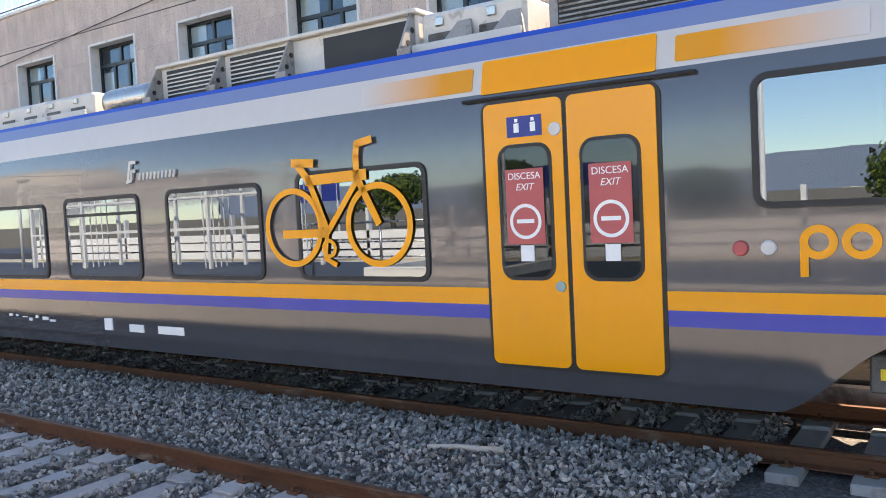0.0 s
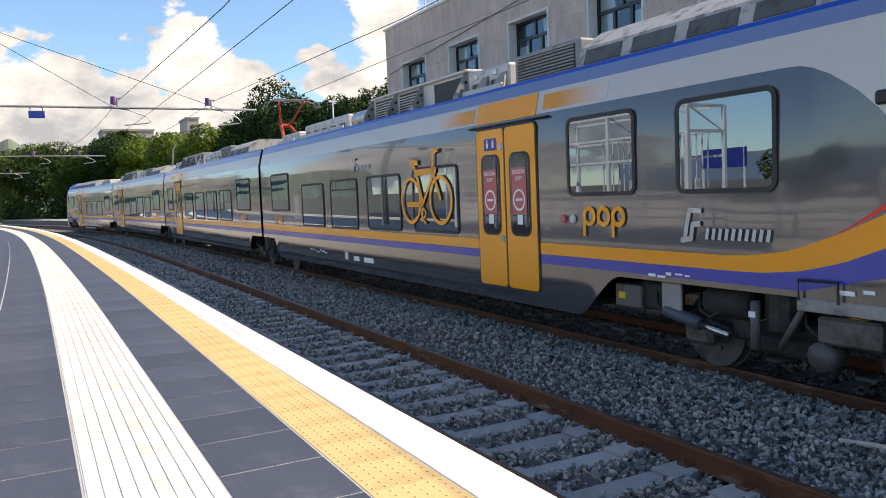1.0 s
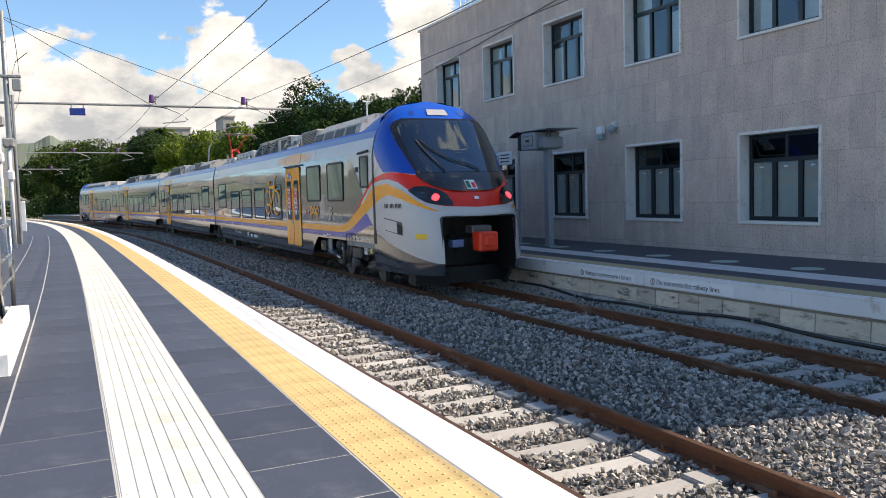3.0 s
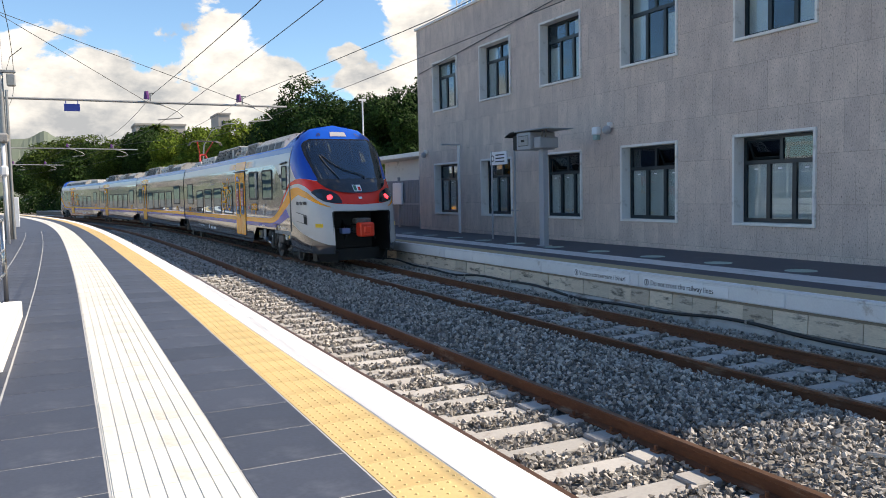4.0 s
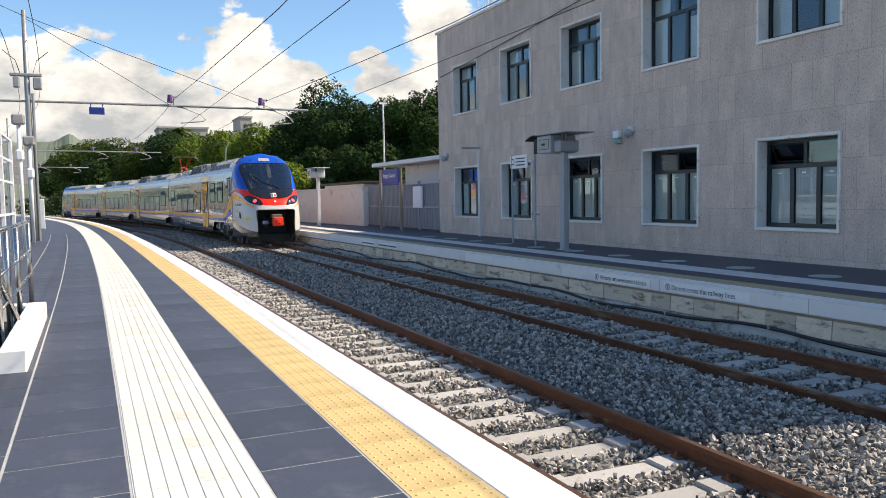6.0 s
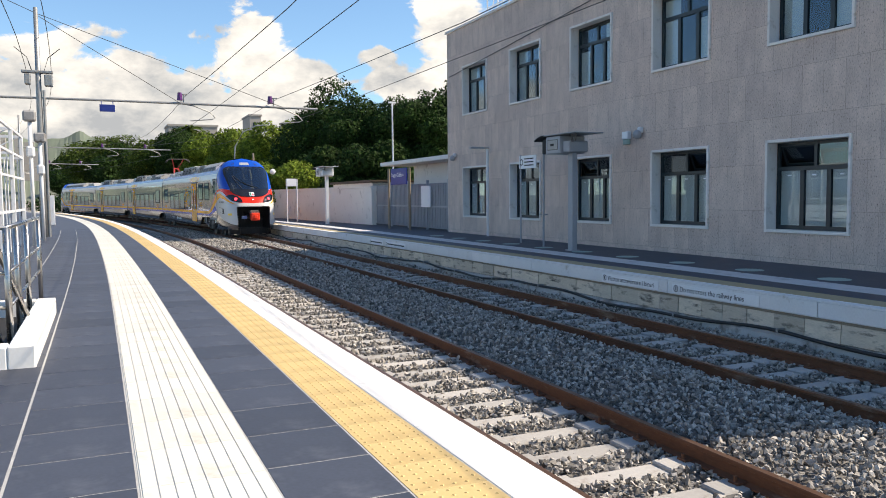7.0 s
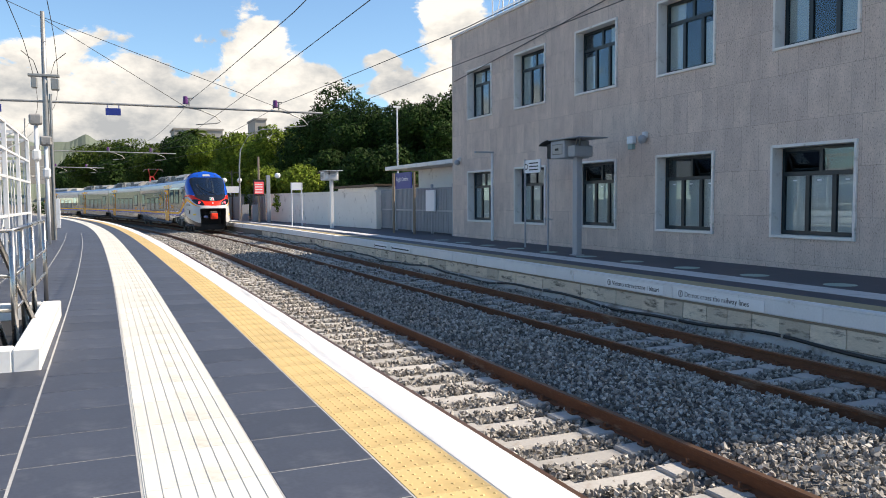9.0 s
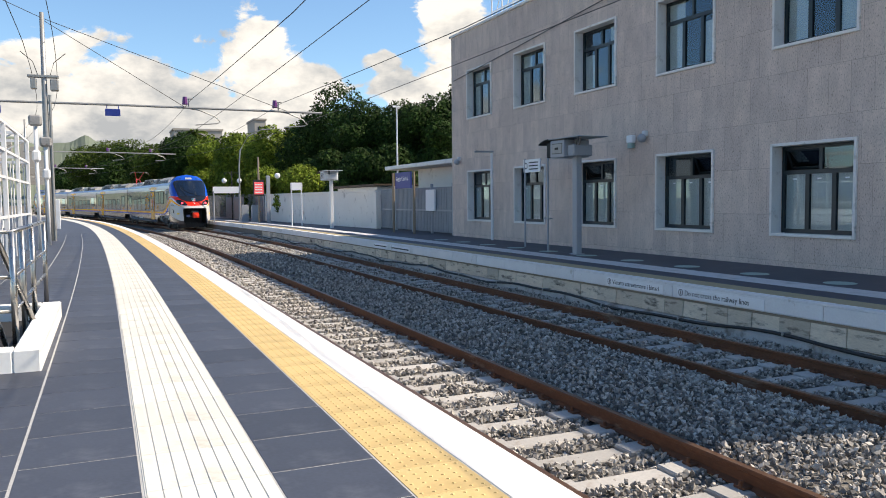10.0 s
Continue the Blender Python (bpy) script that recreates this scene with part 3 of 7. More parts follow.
def ballast_stones():
    """Loose crushed stones heaped over the bed near the platform."""
    rng = np.random.default_rng(4)
    low = np.array([(1, 0, -.3), (-.6, .9, -.2), (-.5, -.9, -.3), (.2, .1, .9), (.1, -.2, -.9), (.6, .8, .3), (-.7, .1, .5)], float)
    low_f = np.array([(0, 5, 3), (5, 1, 6), (5, 6, 3), (1, 2, 6), (6, 2, 3), (2, 0, 3), (0, 4, 1), (0, 1, 5), (1, 4, 2), (2, 4, 0)])
    V, F, off = [], [], 0

    def heap(n, s0, s1, x0, x1, r0, r1, shape, faces, skip):
        nonlocal off
        s, x = rng.uniform(s0, s1, n), rng.uniform(x0, x1, n)
        for cx in (X_NEAR, X_FAR):
            keep = np.abs(np.abs(x - cx) - 0.75) > 0.05
            s, x = s[keep], x[keep]
        r = rng.uniform(r0, r1, len(s))
        lift = np.zeros(len(s))
        for cx in (X_NEAR, X_FAR):                     # stones keep off the sleepers and fill the cribs
            first = -2.0 if cx == X_NEAR else -1.7
            ph = np.mod(s - first + 0.3, 0.6) - 0.3
            on = (np.abs(x - cx) < 0.9) & (np.abs(ph) < 0.13)
            keep = ~on | (rng.random(len(s)) < skip)
            s, x, r, lift = s[keep], x[keep], r[keep], lift[keep]
        mid = np.abs(x - 5.7)
        lift = np.where(mid < 1.1, 0.085 * np.cos(np.clip(mid / 1.1, 0, 1) * 1.5), 0) + 0.012 * np.sin(s * 3 + x * 5) + np.where((np.abs(x - X_NEAR) > 0.86) & (np.abs(x - X_FAR) > 0.86), 0.06, 0)
        hd = np.interp(s, GRID, _th)
        cx_, cy_ = X_FAR + np.interp(s, GRID, _x), np.interp(s, GRID, _y)
        px, py = cx_ + (x - X_FAR) * np.cos(hd), cy_ + (x - X_FAR) * np.sin(hd)
        pz = Z_BED + 0.035 + lift + rng.uniform(-0.02, 0.045, len(s))
        m = len(s)
        q = rng.normal(size=(m, 4))
        q /= np.linalg.norm(q, axis=1)[:, None]
        w, a, b, c = q.T
        R = np.stack([np.stack([1 - 2 * (b * b + c * c), 2 * (a * b - c * w), 2 * (a * c + b * w)], -1),
                      np.stack([2 * (a * b + c * w), 1 - 2 * (a * a + c * c), 2 * (b * c - a * w)], -1),
                      np.stack([2 * (a * c - b * w), 2 * (b * c + a * w), 1 - 2 * (a * a + b * b)], -1)], -2)
        pts = shape[None] * rng.uniform(0.6, 1.25, (m, len(shape), 1)) * rng.uniform(0.6, 1.15, (m, 1, 3)) * r[:, None, None]
        pts = np.einsum("mij,mvj->mvi", R, pts) + np.stack([px, py, pz], -1)[:, None]
        V.append(pts.reshape(-1, 3))
        F.append((faces[None] + (np.arange(m) * len(shape))[:, None, None] + off).reshape(-1, 3))
        off += m * len(shape)

    heap(30000, 1.5, 9, X_EDGE + 0.15, X_EDGE2, 0.017, 0.042, low, low_f, 0.03)
    heap(26000, 9, 20, X_EDGE + 0.3, X_EDGE2, 0.022, 0.046, low, low_f, 0.03)
    heap(24000, 20, 60, X_EDGE + 0.3, X_EDGE2, 0.032, 0.062, low, low_f, 0.03)
    ob = from_np("ballast_stones", np.concatenate(V), np.concatenate(F), "stone")
    tagged(ob, "loose sharp grey ballast stones between the rails", "ballast", kind="stuff")


def stick():
    bm = B()
    tube(bm, [(5.53, 4.02, -0.70), (5.61, 3.78, -0.69), (5.64, 3.56, -0.69), (5.72, 3.36, -0.70)], 0.022, 8, 0.032)
    mesh_ob("timber_offcut", bm, "bare_wood", smooth=True)
    tagged(bpy.data.objects["timber_offcut"], "pale bare wooden stick lying on the ballast", "wood")


# ------------------------------------------------------------ near platform
def strip(bm, x0, x1, z, s0, s1, fine=1.0, depth=0.02):
    return sweep(bm, [(x0, z), (x1, z), (x1, z - depth), (x0, z - depth)], s0, s1, fine)


def near_platform():
    bm = B()
    sweep(bm, [(-5.6, -0.003), (X_EDGE - 0.02, -0.003), (X_EDGE - 0.02, -0.14), (X_EDGE - 0.1, -0.15), (X_EDGE - 0.1, -1.3), (-5.6, -1.3)], -12, 120, 1.5)
    tagged(mesh_ob("platform_near", bm, "joint"), "curved station platform with slate tiles and pale joints", "platform", kind="structure")
    host = bpy.data.objects["platform_near"]
    # edge coping, one stone after another
    tile = {}

    def lay(name, mat, x0, x1, s, ln, gap=0.006, top=0.0, ribs=0, studs=False, depth=0.03):
        a, b = at(s, (x0 + x1) / 2), at(s + ln, (x0 + x1) / 2)
        key = (name, round(x1 - x0, 3), round(ln, 3))
        if key not in tile:
            w, l = (x1 - x0) / 2 - gap / 2, ln / 2 - gap / 2
            bm = B()
            box(bm, -w, w, -l, l, -depth, 0, 0.002)
            for i in range(ribs):
                cx = -w + (i + 0.5) * 2 * w / ribs
                box(bm, cx - w / ribs * 0.72, cx + w / ribs * 0.72, -l, l, -0.001, 0.004)
            if studs:
                nx, ny = round(2 * w / 0.062), round(2 * l / 0.062)
                for i in range(nx):
                    for j in range(ny):
                        cx, cy = -w + (i + 0.5) * 2 * w / nx, -l + (j + 0.5) * 2 * l / ny
                        r, q = 0.013, 0.007
                        lo = [bm.verts.new((cx + r * u, cy + r * v, 0.0)) for u, v in ((1, 0), (0, 1), (-1, 0), (0, -1))]
                        hi = [bm.verts.new((cx + q * u, cy + q * v, 0.005)) for u, v in ((1, 0), (0, 1), (-1, 0), (0, -1))]
                        bm.faces.new(hi)
                        for k in range(4):
                            bm.faces.new((lo[k], lo[(k + 1) % 4], hi[(k + 1) % 4], hi[k]))
            me = bpy.data.meshes.new(name)
            bm.to_mesh(me)
            bm.free()
            me.materials.append(M[mat])
            tile[key] = me
        ob = new(name, tile[key])
        ob.parent = host
        ob.matrix_basis = pose((a[0] + b[0]) / 2, (a[1] + b[1]) / 2, top, 0, 0, math.degrees((a[2] + b[2]) / 2))

    for s in np.arange(2.0, 62, 1.2):
        lay("coping_stone", "coping", 1.715, X_EDGE + 0.02, s, 1.2, depth=0.12)
    for s in np.arange(2.2, 40, 0.4):
        lay("yellow_tactile_tile", "tactile_yellow", 1.315, 1.71, s, 0.4, 0.003, studs=s < 16)
    for s in np.arange(2.2, 62, 0.6):
        lay("white_tactile_tile", "tactile_white", 0.135, 0.742, s, 0.6, 0.003, ribs=8)
    for s in np.arange(1.63, 40, 0.6):
        i = int(round(s / 0.6))
        lay("slate_tile", "slate", 0.746, 1.311, s, 0.6, 0.012)
        for k, x in enumerate((-0.47, -1.075, -1.68)):
            lay("slate_tile", "slate", x, x + 0.6, s + (0.3 if k == 1 else 0), 0.6, 0.012)
    # the far rest of the platform, laid in runs
    for name, mat, x0, x1, s0, s1 in (("coping_run", "coping", 1.715, X_EDGE + 0.02, 62, 120), ("yellow_run", "tactile_yellow", 1.315, 1.71, 40.2, 120),
                                      ("white_run", "tactile_white", 0.135, 0.742, 62.2, 120), ("slate_run", "slate", 0.746, 1.311, 39.7, 120),
                                      ("slate_run", "slate", -1.68, 0.13, 40.1, 120), ("slate_run", "slate", -4.2, -1.685, -11.9, 120),
                                      ("coping_run", "coping", 1.715, X_EDGE + 0.02, -11.9, 1.99), ("yellow_run", "tactile_yellow", 1.315, 1.71, -11.9, 2.19),
                                      ("white_run", "tactile_white", 0.135, 0.742, -11.9, 2.19), ("slate_run", "slate", 0.746, 1.311, -11.9, 1.62), ("slate_run", "slate", -1.68, 0.13, -11.9, 1.62),
                                      ("white_run", "tactile_white", -4.6, -4.205, -11.9, 120), ("yellow_run", "tactile_yellow", -5.2, -4.61, -11.9, 120),
                                      ("coping_run", "coping", -5.62, -5.21, -11.9, 120)):
        bm = B()
        strip(bm, x0, x1, 0.0, s0, s1, 1.5, 0.03)
        part(name, bm, mat, host)


# ------------------------------------------------------------ far platform
def far_platform():
    bm = B()
    sweep(bm, [(X_EDGE2 + 0.06, Z_PLAT2 - 0.02), (14.6, Z_PLAT2 - 0.02), (14.6, -1.3), (X_EDGE2 + 0.06, -1.3)], -15, 130, 2)
    host = tagged(mesh_ob("platform_far", bm, "mortar"), "old station platform with dark paving and a stone face", "platform", kind="structure")
    for name, mat, x0, x1, lift in (("edge_strip", "coping_far", 9.2, 9.385, 0.0), ("yellow_strip", "mark_yellow", 9.39, 9.81, 0.004), ("slate_band", "slate_far", 9.815, 10.44, 0),
                                    ("white_stripe", "mark_white", 10.445, 11.1, 0.003), ("slate_field", "slate_far", 11.105, 14.6, 0)):
        bm = B()
        strip(bm, x0, x1, Z_PLAT2 + lift, -15, 130, 1.5, 0.03)
        part(name, bm, mat, host)
    # coping slabs with open joints
    s = -8.0
    while s < 75:
        ln = 1.6
        bm = B()
        sweep(bm, [(X_EDGE2 - 0.004, Z_PLAT2 - 0.034), (X_EDGE2 + 0.06, Z_PLAT2 - 0.034), (X_EDGE2 + 0.06, -0.37), (X_EDGE2 + 0.012, -0.37), (X_EDGE2, -0.355)], s + 0.006, s + ln - 0.006, 0.8)
        part("coping_slab", bm, "coping_far", host)
        s += ln
    # rust-stained course under the coping, then two courses of stone, then a concrete foot
    bm = B()
    sweep(bm, [(X_EDGE2 + 0.03, -0.372), (X_EDGE2 + 0.1, -0.372), (X_EDGE2 + 0.1, -0.41), (X_EDGE2 + 0.03, -0.41)], -15, 130, 2)
    part("ledge", bm, "timber", host)
    for row, (z0, z1) in enumerate(((-0.685, -0.415),)):
        s = -6.0 + row * 0.3
        while s < 48:
            ln = random.uniform(0.45, 0.85)
            bm = B()
            j = random.uniform(0, 0.025)
            sweep(bm, [(X_EDGE2 + 0.03 - j, z0 + 0.006), (X_EDGE2 + 0.04 - j, z1), (X_EDGE2 + 0.12, z1), (X_EDGE2 + 0.12, z0)], s + 0.006, s + ln - 0.006, 0.5)
            part("stone_block", bm, "masonry", host)
            s += ln
    bm = B()
    sweep(bm, [(X_EDGE2 - 0.06, -0.72), (X_EDGE2 + 0.1, -0.685), (X_EDGE2 + 0.1, -1.1), (X_EDGE2 - 0.1, -1.1)], -15, 130, 2)
    part("foot", bm, "concrete", host)
    # pale green floor marks
    for i in range(12):
        y = 5.87 + 1.95 * i
        bm = B()
        bmesh.ops.create_cone(bm, cap_ends=True, segments=24, radius1=0.27, radius2=0.27, depth=0.004)
        ob = mesh_ob("floor_mark", bm, "green_mark")
        ob.location = (11.62, y, Z_PLAT2 + 0.003)
        tagged(ob, "round pale green mark on the dark paving", "floor mark", "floor marks along the platform")
    # warning plates on the coping face
    for y0, ln, words in ((11.06, 2.0, "Do not cross the railway lines"), (13.18, 1.75, "Vietato attraversare i binari"), (27.9, 1.5, ""), (26.1, 1.9, "")):
        x = at(y0, X_EDGE2)[0]
        sg = thing("warning_plate", "white warning plate with black lettering on the platform edge", "sign", pose(x - 0.008, y0, -0.262, 90, 0, -90), "warning plates")
        bm = B()
        box(bm, 0, ln, -0.085, 0.085, 0, 0.007, 0.002)
        part("plate", bm, "white_plain", sg)
        if words:
            t = letters("lettering", words, 0.125, pose(0.2, -0.04, 0.009), "ink", sg, 0.001)
            t.scale = ((ln - 0.52 if ln > 1.9 else ln - 0.32) / t.dimensions.x, 1, 1)
        else:
            bm = B()
            box(bm, 0.16, ln - 0.1, -0.02, 0.02, 0.007, 0.0095)
            part("lettering", bm, "ink", sg)
        bm = B()
        n = 20
        for k in range(n):
            c0, s0, c1, s1 = math.cos(k * 6.2832 / n), math.sin(k * 6.2832 / n), math.cos((k + 1) * 6.2832 / n), math.sin((k + 1) * 6.2832 / n)
            bm.faces.new([bm.verts.new((0.1 + r * c, r * q, 0.0095)) for r, c, q in ((0.045, c0, s0), (0.06, c0, s0), (0.06, c1, s1), (0.045, c1, s1))])
        box(bm, 0.088, 0.112, -0.03, 0.032, 0.0, 0.0095)
        part("pictogram", bm, "ink", sg)
    # black cable along the wall
    bm = B()
    tube(bm, [(at(s, X_EDGE2)[0] - 0.1, at(s, X_EDGE2)[1], -0.70 + 0.05 * math.sin(s * 0.9) + 0.02 * math.sin(s * 2.3)) for s in np.arange(-4, 60, 0.4)], 0.028, 6)
    cb = mesh_ob("cable", bm, "black", smooth=True)
    tagged(cb, "black cable clipped along the platform face", "cable")
    for s in np.arange(4, 40, 2.3):
        bm = B()
        x, y, h = at(s, X_EDGE2)
        z = -0.70 + 0.05 * math.sin(s * 0.9) + 0.02 * math.sin(s * 2.3)
        box(bm, x - 0.135, x + 0.05, y - 0.02, y + 0.02, z - 0.035, z + 0.035, 0.005)
        part("clip", bm, "galva", cb)


# ------------------------------------------------------------ station building
X_WALL, Y_CORNER, Y_END, Z_ROOF = 13.36, 29.79, 3.1, 7.99
WIN_Y = [28.64 - 3.9 * i for i in range(7)]
WIN_W = 2.15
WIN_ROWS = ((0.534, 2.522), (4.529, 6.465))


def building():
    bld = thing("station_building", "grey stone-clad two-storey station building with pale window surrounds", "building")
    ys = sorted({Y_END, Y_CORNER, *[y - 0.05 for y in WIN_Y], *[y - WIN_W + 0.05 for y in WIN_Y]})
    zs = sorted({Z_PLAT2 - 0.4, Z_ROOF, *[a + 0.05 for a, b in WIN_ROWS], *[b - 0.05 for a, b in WIN_ROWS]})
    hole = lambda y, z: any(w - WIN_W + 0.05 < y < w - 0.05 for w in WIN_Y) and any(a + 0.05 < z < b - 0.05 for a, b in WIN_ROWS)
    bm = B()
    T = 0.38
    V = {}

    def v(x, y, z):
        k = (round(x, 4), round(y, 4), round(z, 4))
        if k not in V:
            V[k] = bm.verts.new(k)
        return V[k]
    cells = {(i, j): not hole((ys[i] + ys[i + 1]) / 2, (zs[j] + zs[j + 1]) / 2) for i in range(len(ys) - 1) for j in range(len(zs) - 1)}
    for (i, j), solid in cells.items():
        if not solid:
            continue
        y0, y1, z0, z1 = ys[i], ys[i + 1], zs[j], zs[j + 1]
        for x, q in ((X_WALL, 1), (X_WALL + T, -1)):
            c = [v(x, y0, z0), v(x, y0, z1), v(x, y1, z1), v(x, y1, z0)]
            bm.faces.new(c[::q])
        for (di, dj), e in (((1, 0), ((y1, z0), (y1, z1))), ((-1, 0), ((y0, z1), (y0, z0))), ((0, 1), ((y1, z1), (y0, z1))), ((0, -1), ((y0, z0), (y1, z0)))):
            if not cells.get((i + di, j + dj), False):
                (a, b), (c, d) = e
                bm.faces.new((v(X_WALL, a, b), v(X_WALL, c, d), v(X_WALL + T, c, d), v(X_WALL + T, a, b)))
    bmesh.ops.recalc_face_normals(bm, faces=bm.faces)
    part("wall", bm, "facade", bld)
    bm = B()
    box(bm, X_WALL, X_WALL + 14, Y_CORNER, Y_CORNER + 0.38, Z_PLAT2 - 0.4, Z_ROOF)
    part("wall", bm, "facade", bld)
    bm = B()
    box(bm, X_WALL, X_WALL + 14, Y_END - 0.38, Y_END, Z_PLAT2 - 0.4, Z_ROOF)
    part("wall", bm, "facade", bld)
    bm = B()
    box(bm, X_WALL + 13.6, X_WALL + 14, Y_END, Y_CORNER, Z_PLAT2 - 0.4, Z_ROOF)
    part("wall", bm, "facade", bld)
    bm = B()
    box(bm, X_WALL - 0.07, X_WALL + 14.1, Y_END - 0.45, Y_CORNER + 0.45, Z_ROOF, Z_ROOF + 0.09, 0.01)
    part("roof", bm, "trim", bld)
    for z in (3.55,):
        bm = B()
        box(bm, X_WALL + 0.5, X_WALL + 13.5, Y_END + 0.1, Y_CORNER - 0.1, z, z + 0.3)
        part("inner_floor", bm, "blind", bld)
    # a near-black sheet paints the darkness of the rooms behind the panes
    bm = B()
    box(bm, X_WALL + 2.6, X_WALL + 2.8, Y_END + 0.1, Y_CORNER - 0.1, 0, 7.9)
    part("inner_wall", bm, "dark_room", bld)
    for row, (z0, z1) in enumerate(WIN_ROWS):
        for i, y in enumerate(WIN_Y):
            m = pose(X_WALL, y - WIN_W / 2, z0)
            w, h = WIN_W / 2, z1 - z0
            win = new("window")
            win.parent = bld
            win.matrix_basis = m
            # stone surround, four pieces
            for a, b, c, d in ((-w, -w + 0.065, 0.0, h), (w - 0.065, w, 0.0, h), (-w + 0.067, w - 0.067, h - 0.065, h), (-w + 0.067, w - 0.067, 0.0, 0.065)):
                bm = B()
                box(bm, -0.05, 0.24, a, b, c, d, 0.006)
                part("surround", bm, "trim", win)
            # frame
            bm = B()
            x0, x1 = 0.25, 0.31
            iw, lo, hi = w - 0.065, 0.065, h - 0.065
            tz = lo + (hi - lo) * 0.70
            box(bm, x0, x1, -iw, -iw + 0.07, lo, hi)
            box(bm, x0, x1, iw - 0.07, iw, lo, hi)
            box(bm, x0 + 0.002, x1, -iw + 0.07, iw - 0.07, hi - 0.07, hi)
            box(bm, x0 + 0.002, x1, -iw + 0.07, iw - 0.07, lo, lo + 0.09)
            box(bm, x0 - 0.012, x1, -iw + 0.07, iw - 0.07, tz - 0.045, tz + 0.045)
            for q in (-0.33, 0.33):
                box(bm, x0 - 0.006, x1 - 0.002, q * iw - 0.05, q * iw + 0.05, lo + 0.09, tz - 0.045)
            box(bm, x0 - 0.006, x1 - 0.002, -0.04, 0.04, tz + 0.045, hi - 0.07)
            part("frame", bm, "window_frame", win)
            for a, b, c, d in ((-iw + 0.07, -0.33 * iw - 0.05, lo + 0.09, tz - 0.045), (-0.33 * iw + 0.05, 0.33 * iw - 0.05, lo + 0.09, tz - 0.045), (0.33 * iw + 0.05, iw - 0.07, lo + 0.09, tz - 0.045),
                               (-iw + 0.07, -0.04, tz + 0.045, hi - 0.07), (0.04, iw - 0.07, tz + 0.045, hi - 0.07)):
                tilt = row == 0 and i in (2, 3, 4) and d > tz + 0.1 and ((a > -0.01) if i != 3 else (a < 0))
                bm = B()
                if tilt:
                    box(bm, -0.003, 0.003, a + 0.03, b - 0.03, -(d - c) + 0.03, -0.03)
                else:
                    box(bm, 0.275, 0.281, a, b, c, d)
                pane = part("pane", bm, "glass_window", win)
                pane.visible_shadow = False
                if tilt:
                    pane.matrix_basis = pose(0.29, 0, d, 0, -24, 0)                                  # a fanlight hinged open into the room
                    bm = B()
                    for e, f, g, k in ((a, b, -0.04, 0.0), (a, b, -(d - c), -(d - c) + 0.04), (a, a + 0.04, -(d - c), 0), (b - 0.04, b, -(d - c), 0)):
                        box(bm, -0.02, 0.02, e, f, g, k)
                    fl = part("fanlight", bm, "window_frame", win)
                    fl.matrix_basis = pose(0.29, 0, d, 0, -24, 0)
            # pale inner shutters behind the lower panes, with white labels
            if row == 0:
                bm = B()
                box(bm, 0.314, 0.322, -iw + 0.02, iw - 0.02, lo + 0.02, tz - 0.02)
                part("shutter", bm, "blind", win)
            else:
                for a, b in ((-iw + 0.02, -0.33 * iw), (0.36 * iw, iw - 0.02)):
                    bm = B()
                    box(bm, 0.314, 0.322, a, b, lo + 0.02, hi - 0.03 if (i + (a > 0)) % 3 else lo + (hi - lo) * 0.6)
                    part("curtain", bm, "blind", win)
            if row == 0:
                for q in (-0.62, 0.05, 0.68):
                    bm = B()
                    box(bm, 0.268, 0.273, q * iw - 0.05, q * iw + 0.05, tz - 0.16, tz - 0.13)
                    part("sticker", bm, "white_plain", win)


# ------------------------------------------------------------ the train
HALF = [(0.30, 1.34), (0.42, 1.39), (0.66, 1.42), (3.03, 1.42), (3.38, 1.345), (3.56, 1.28), (3.62, 1.25), (3.75, 1.18), (3.95, 1.02), (4.10, 0.78), (4.20, 0.42), (4.24, 0.02)]


def half_width(z):
    return float(np.interp(z, [a for a, b in HALF], [b for a, b in HALF]))


def smooth(a, b, x):
    t = min(1.0, max(0.0, (x - a) / (b - a)))
    return t * t * (3 - 2 * t)


X_NOSE = 20.72        # where the cab moulding begins


def along(x, pairs):
    return float(np.interp(x, [a for a, b in pairs], [b for a, b in pairs]))


def body_rows(x, end_car):
    """Heights of the colour bands of the side at x metres from the gangway: violet, grey wedge, orange, gap, red, anthracite, grey, blues."""
    if not end_car or x <= 18.0:
        return [1.06, 1.19, 1.19, 1.345, 1.345, 1.345, 2.0, 2.6, 3.10, 3.10, 3.41, 3.57, 3.62]
    low = along(x, ((18.2, 1.19), (18.5, 1.20), (18.9, 1.245), (19.31, 1.34), (20.08, 1.63), (20.72, 1.87)))
    top = along(x, ((18.0, 1.345), (18.4, 1.365), (18.8, 1.43), (19.3, 1.595), (20.09, 1.94), (20.72, 2.27)))
    red0 = top + 0.10 * smooth(19.1, 20.6, x)
    red1 = red0 + 0.11 * smooth(19.0, 20.5, x)
    dark = max(red1, along(x, ((18.86, 3.10), (19.0, 3.07), (19.2, 2.98), (19.45, 2.82), (19.7, 2.59), (19.9, 2.35), (20.1, 2.06), (20.3, 1.7))))
    violet1 = min(low, along(x, ((20.24, 1.72), (20.62, 1.44), (20.72, 1.38))))
    violet0 = min(violet1, 1.06 + 0.39 * max(0.0, (x - 18.9) / 1.75))
    mid = red1 + (dark - red1) * 0.5
    return [violet0, violet1, low, top, red0, red1, mid, mid, dark, 3.10, 3.41, 3.57, 3.62]


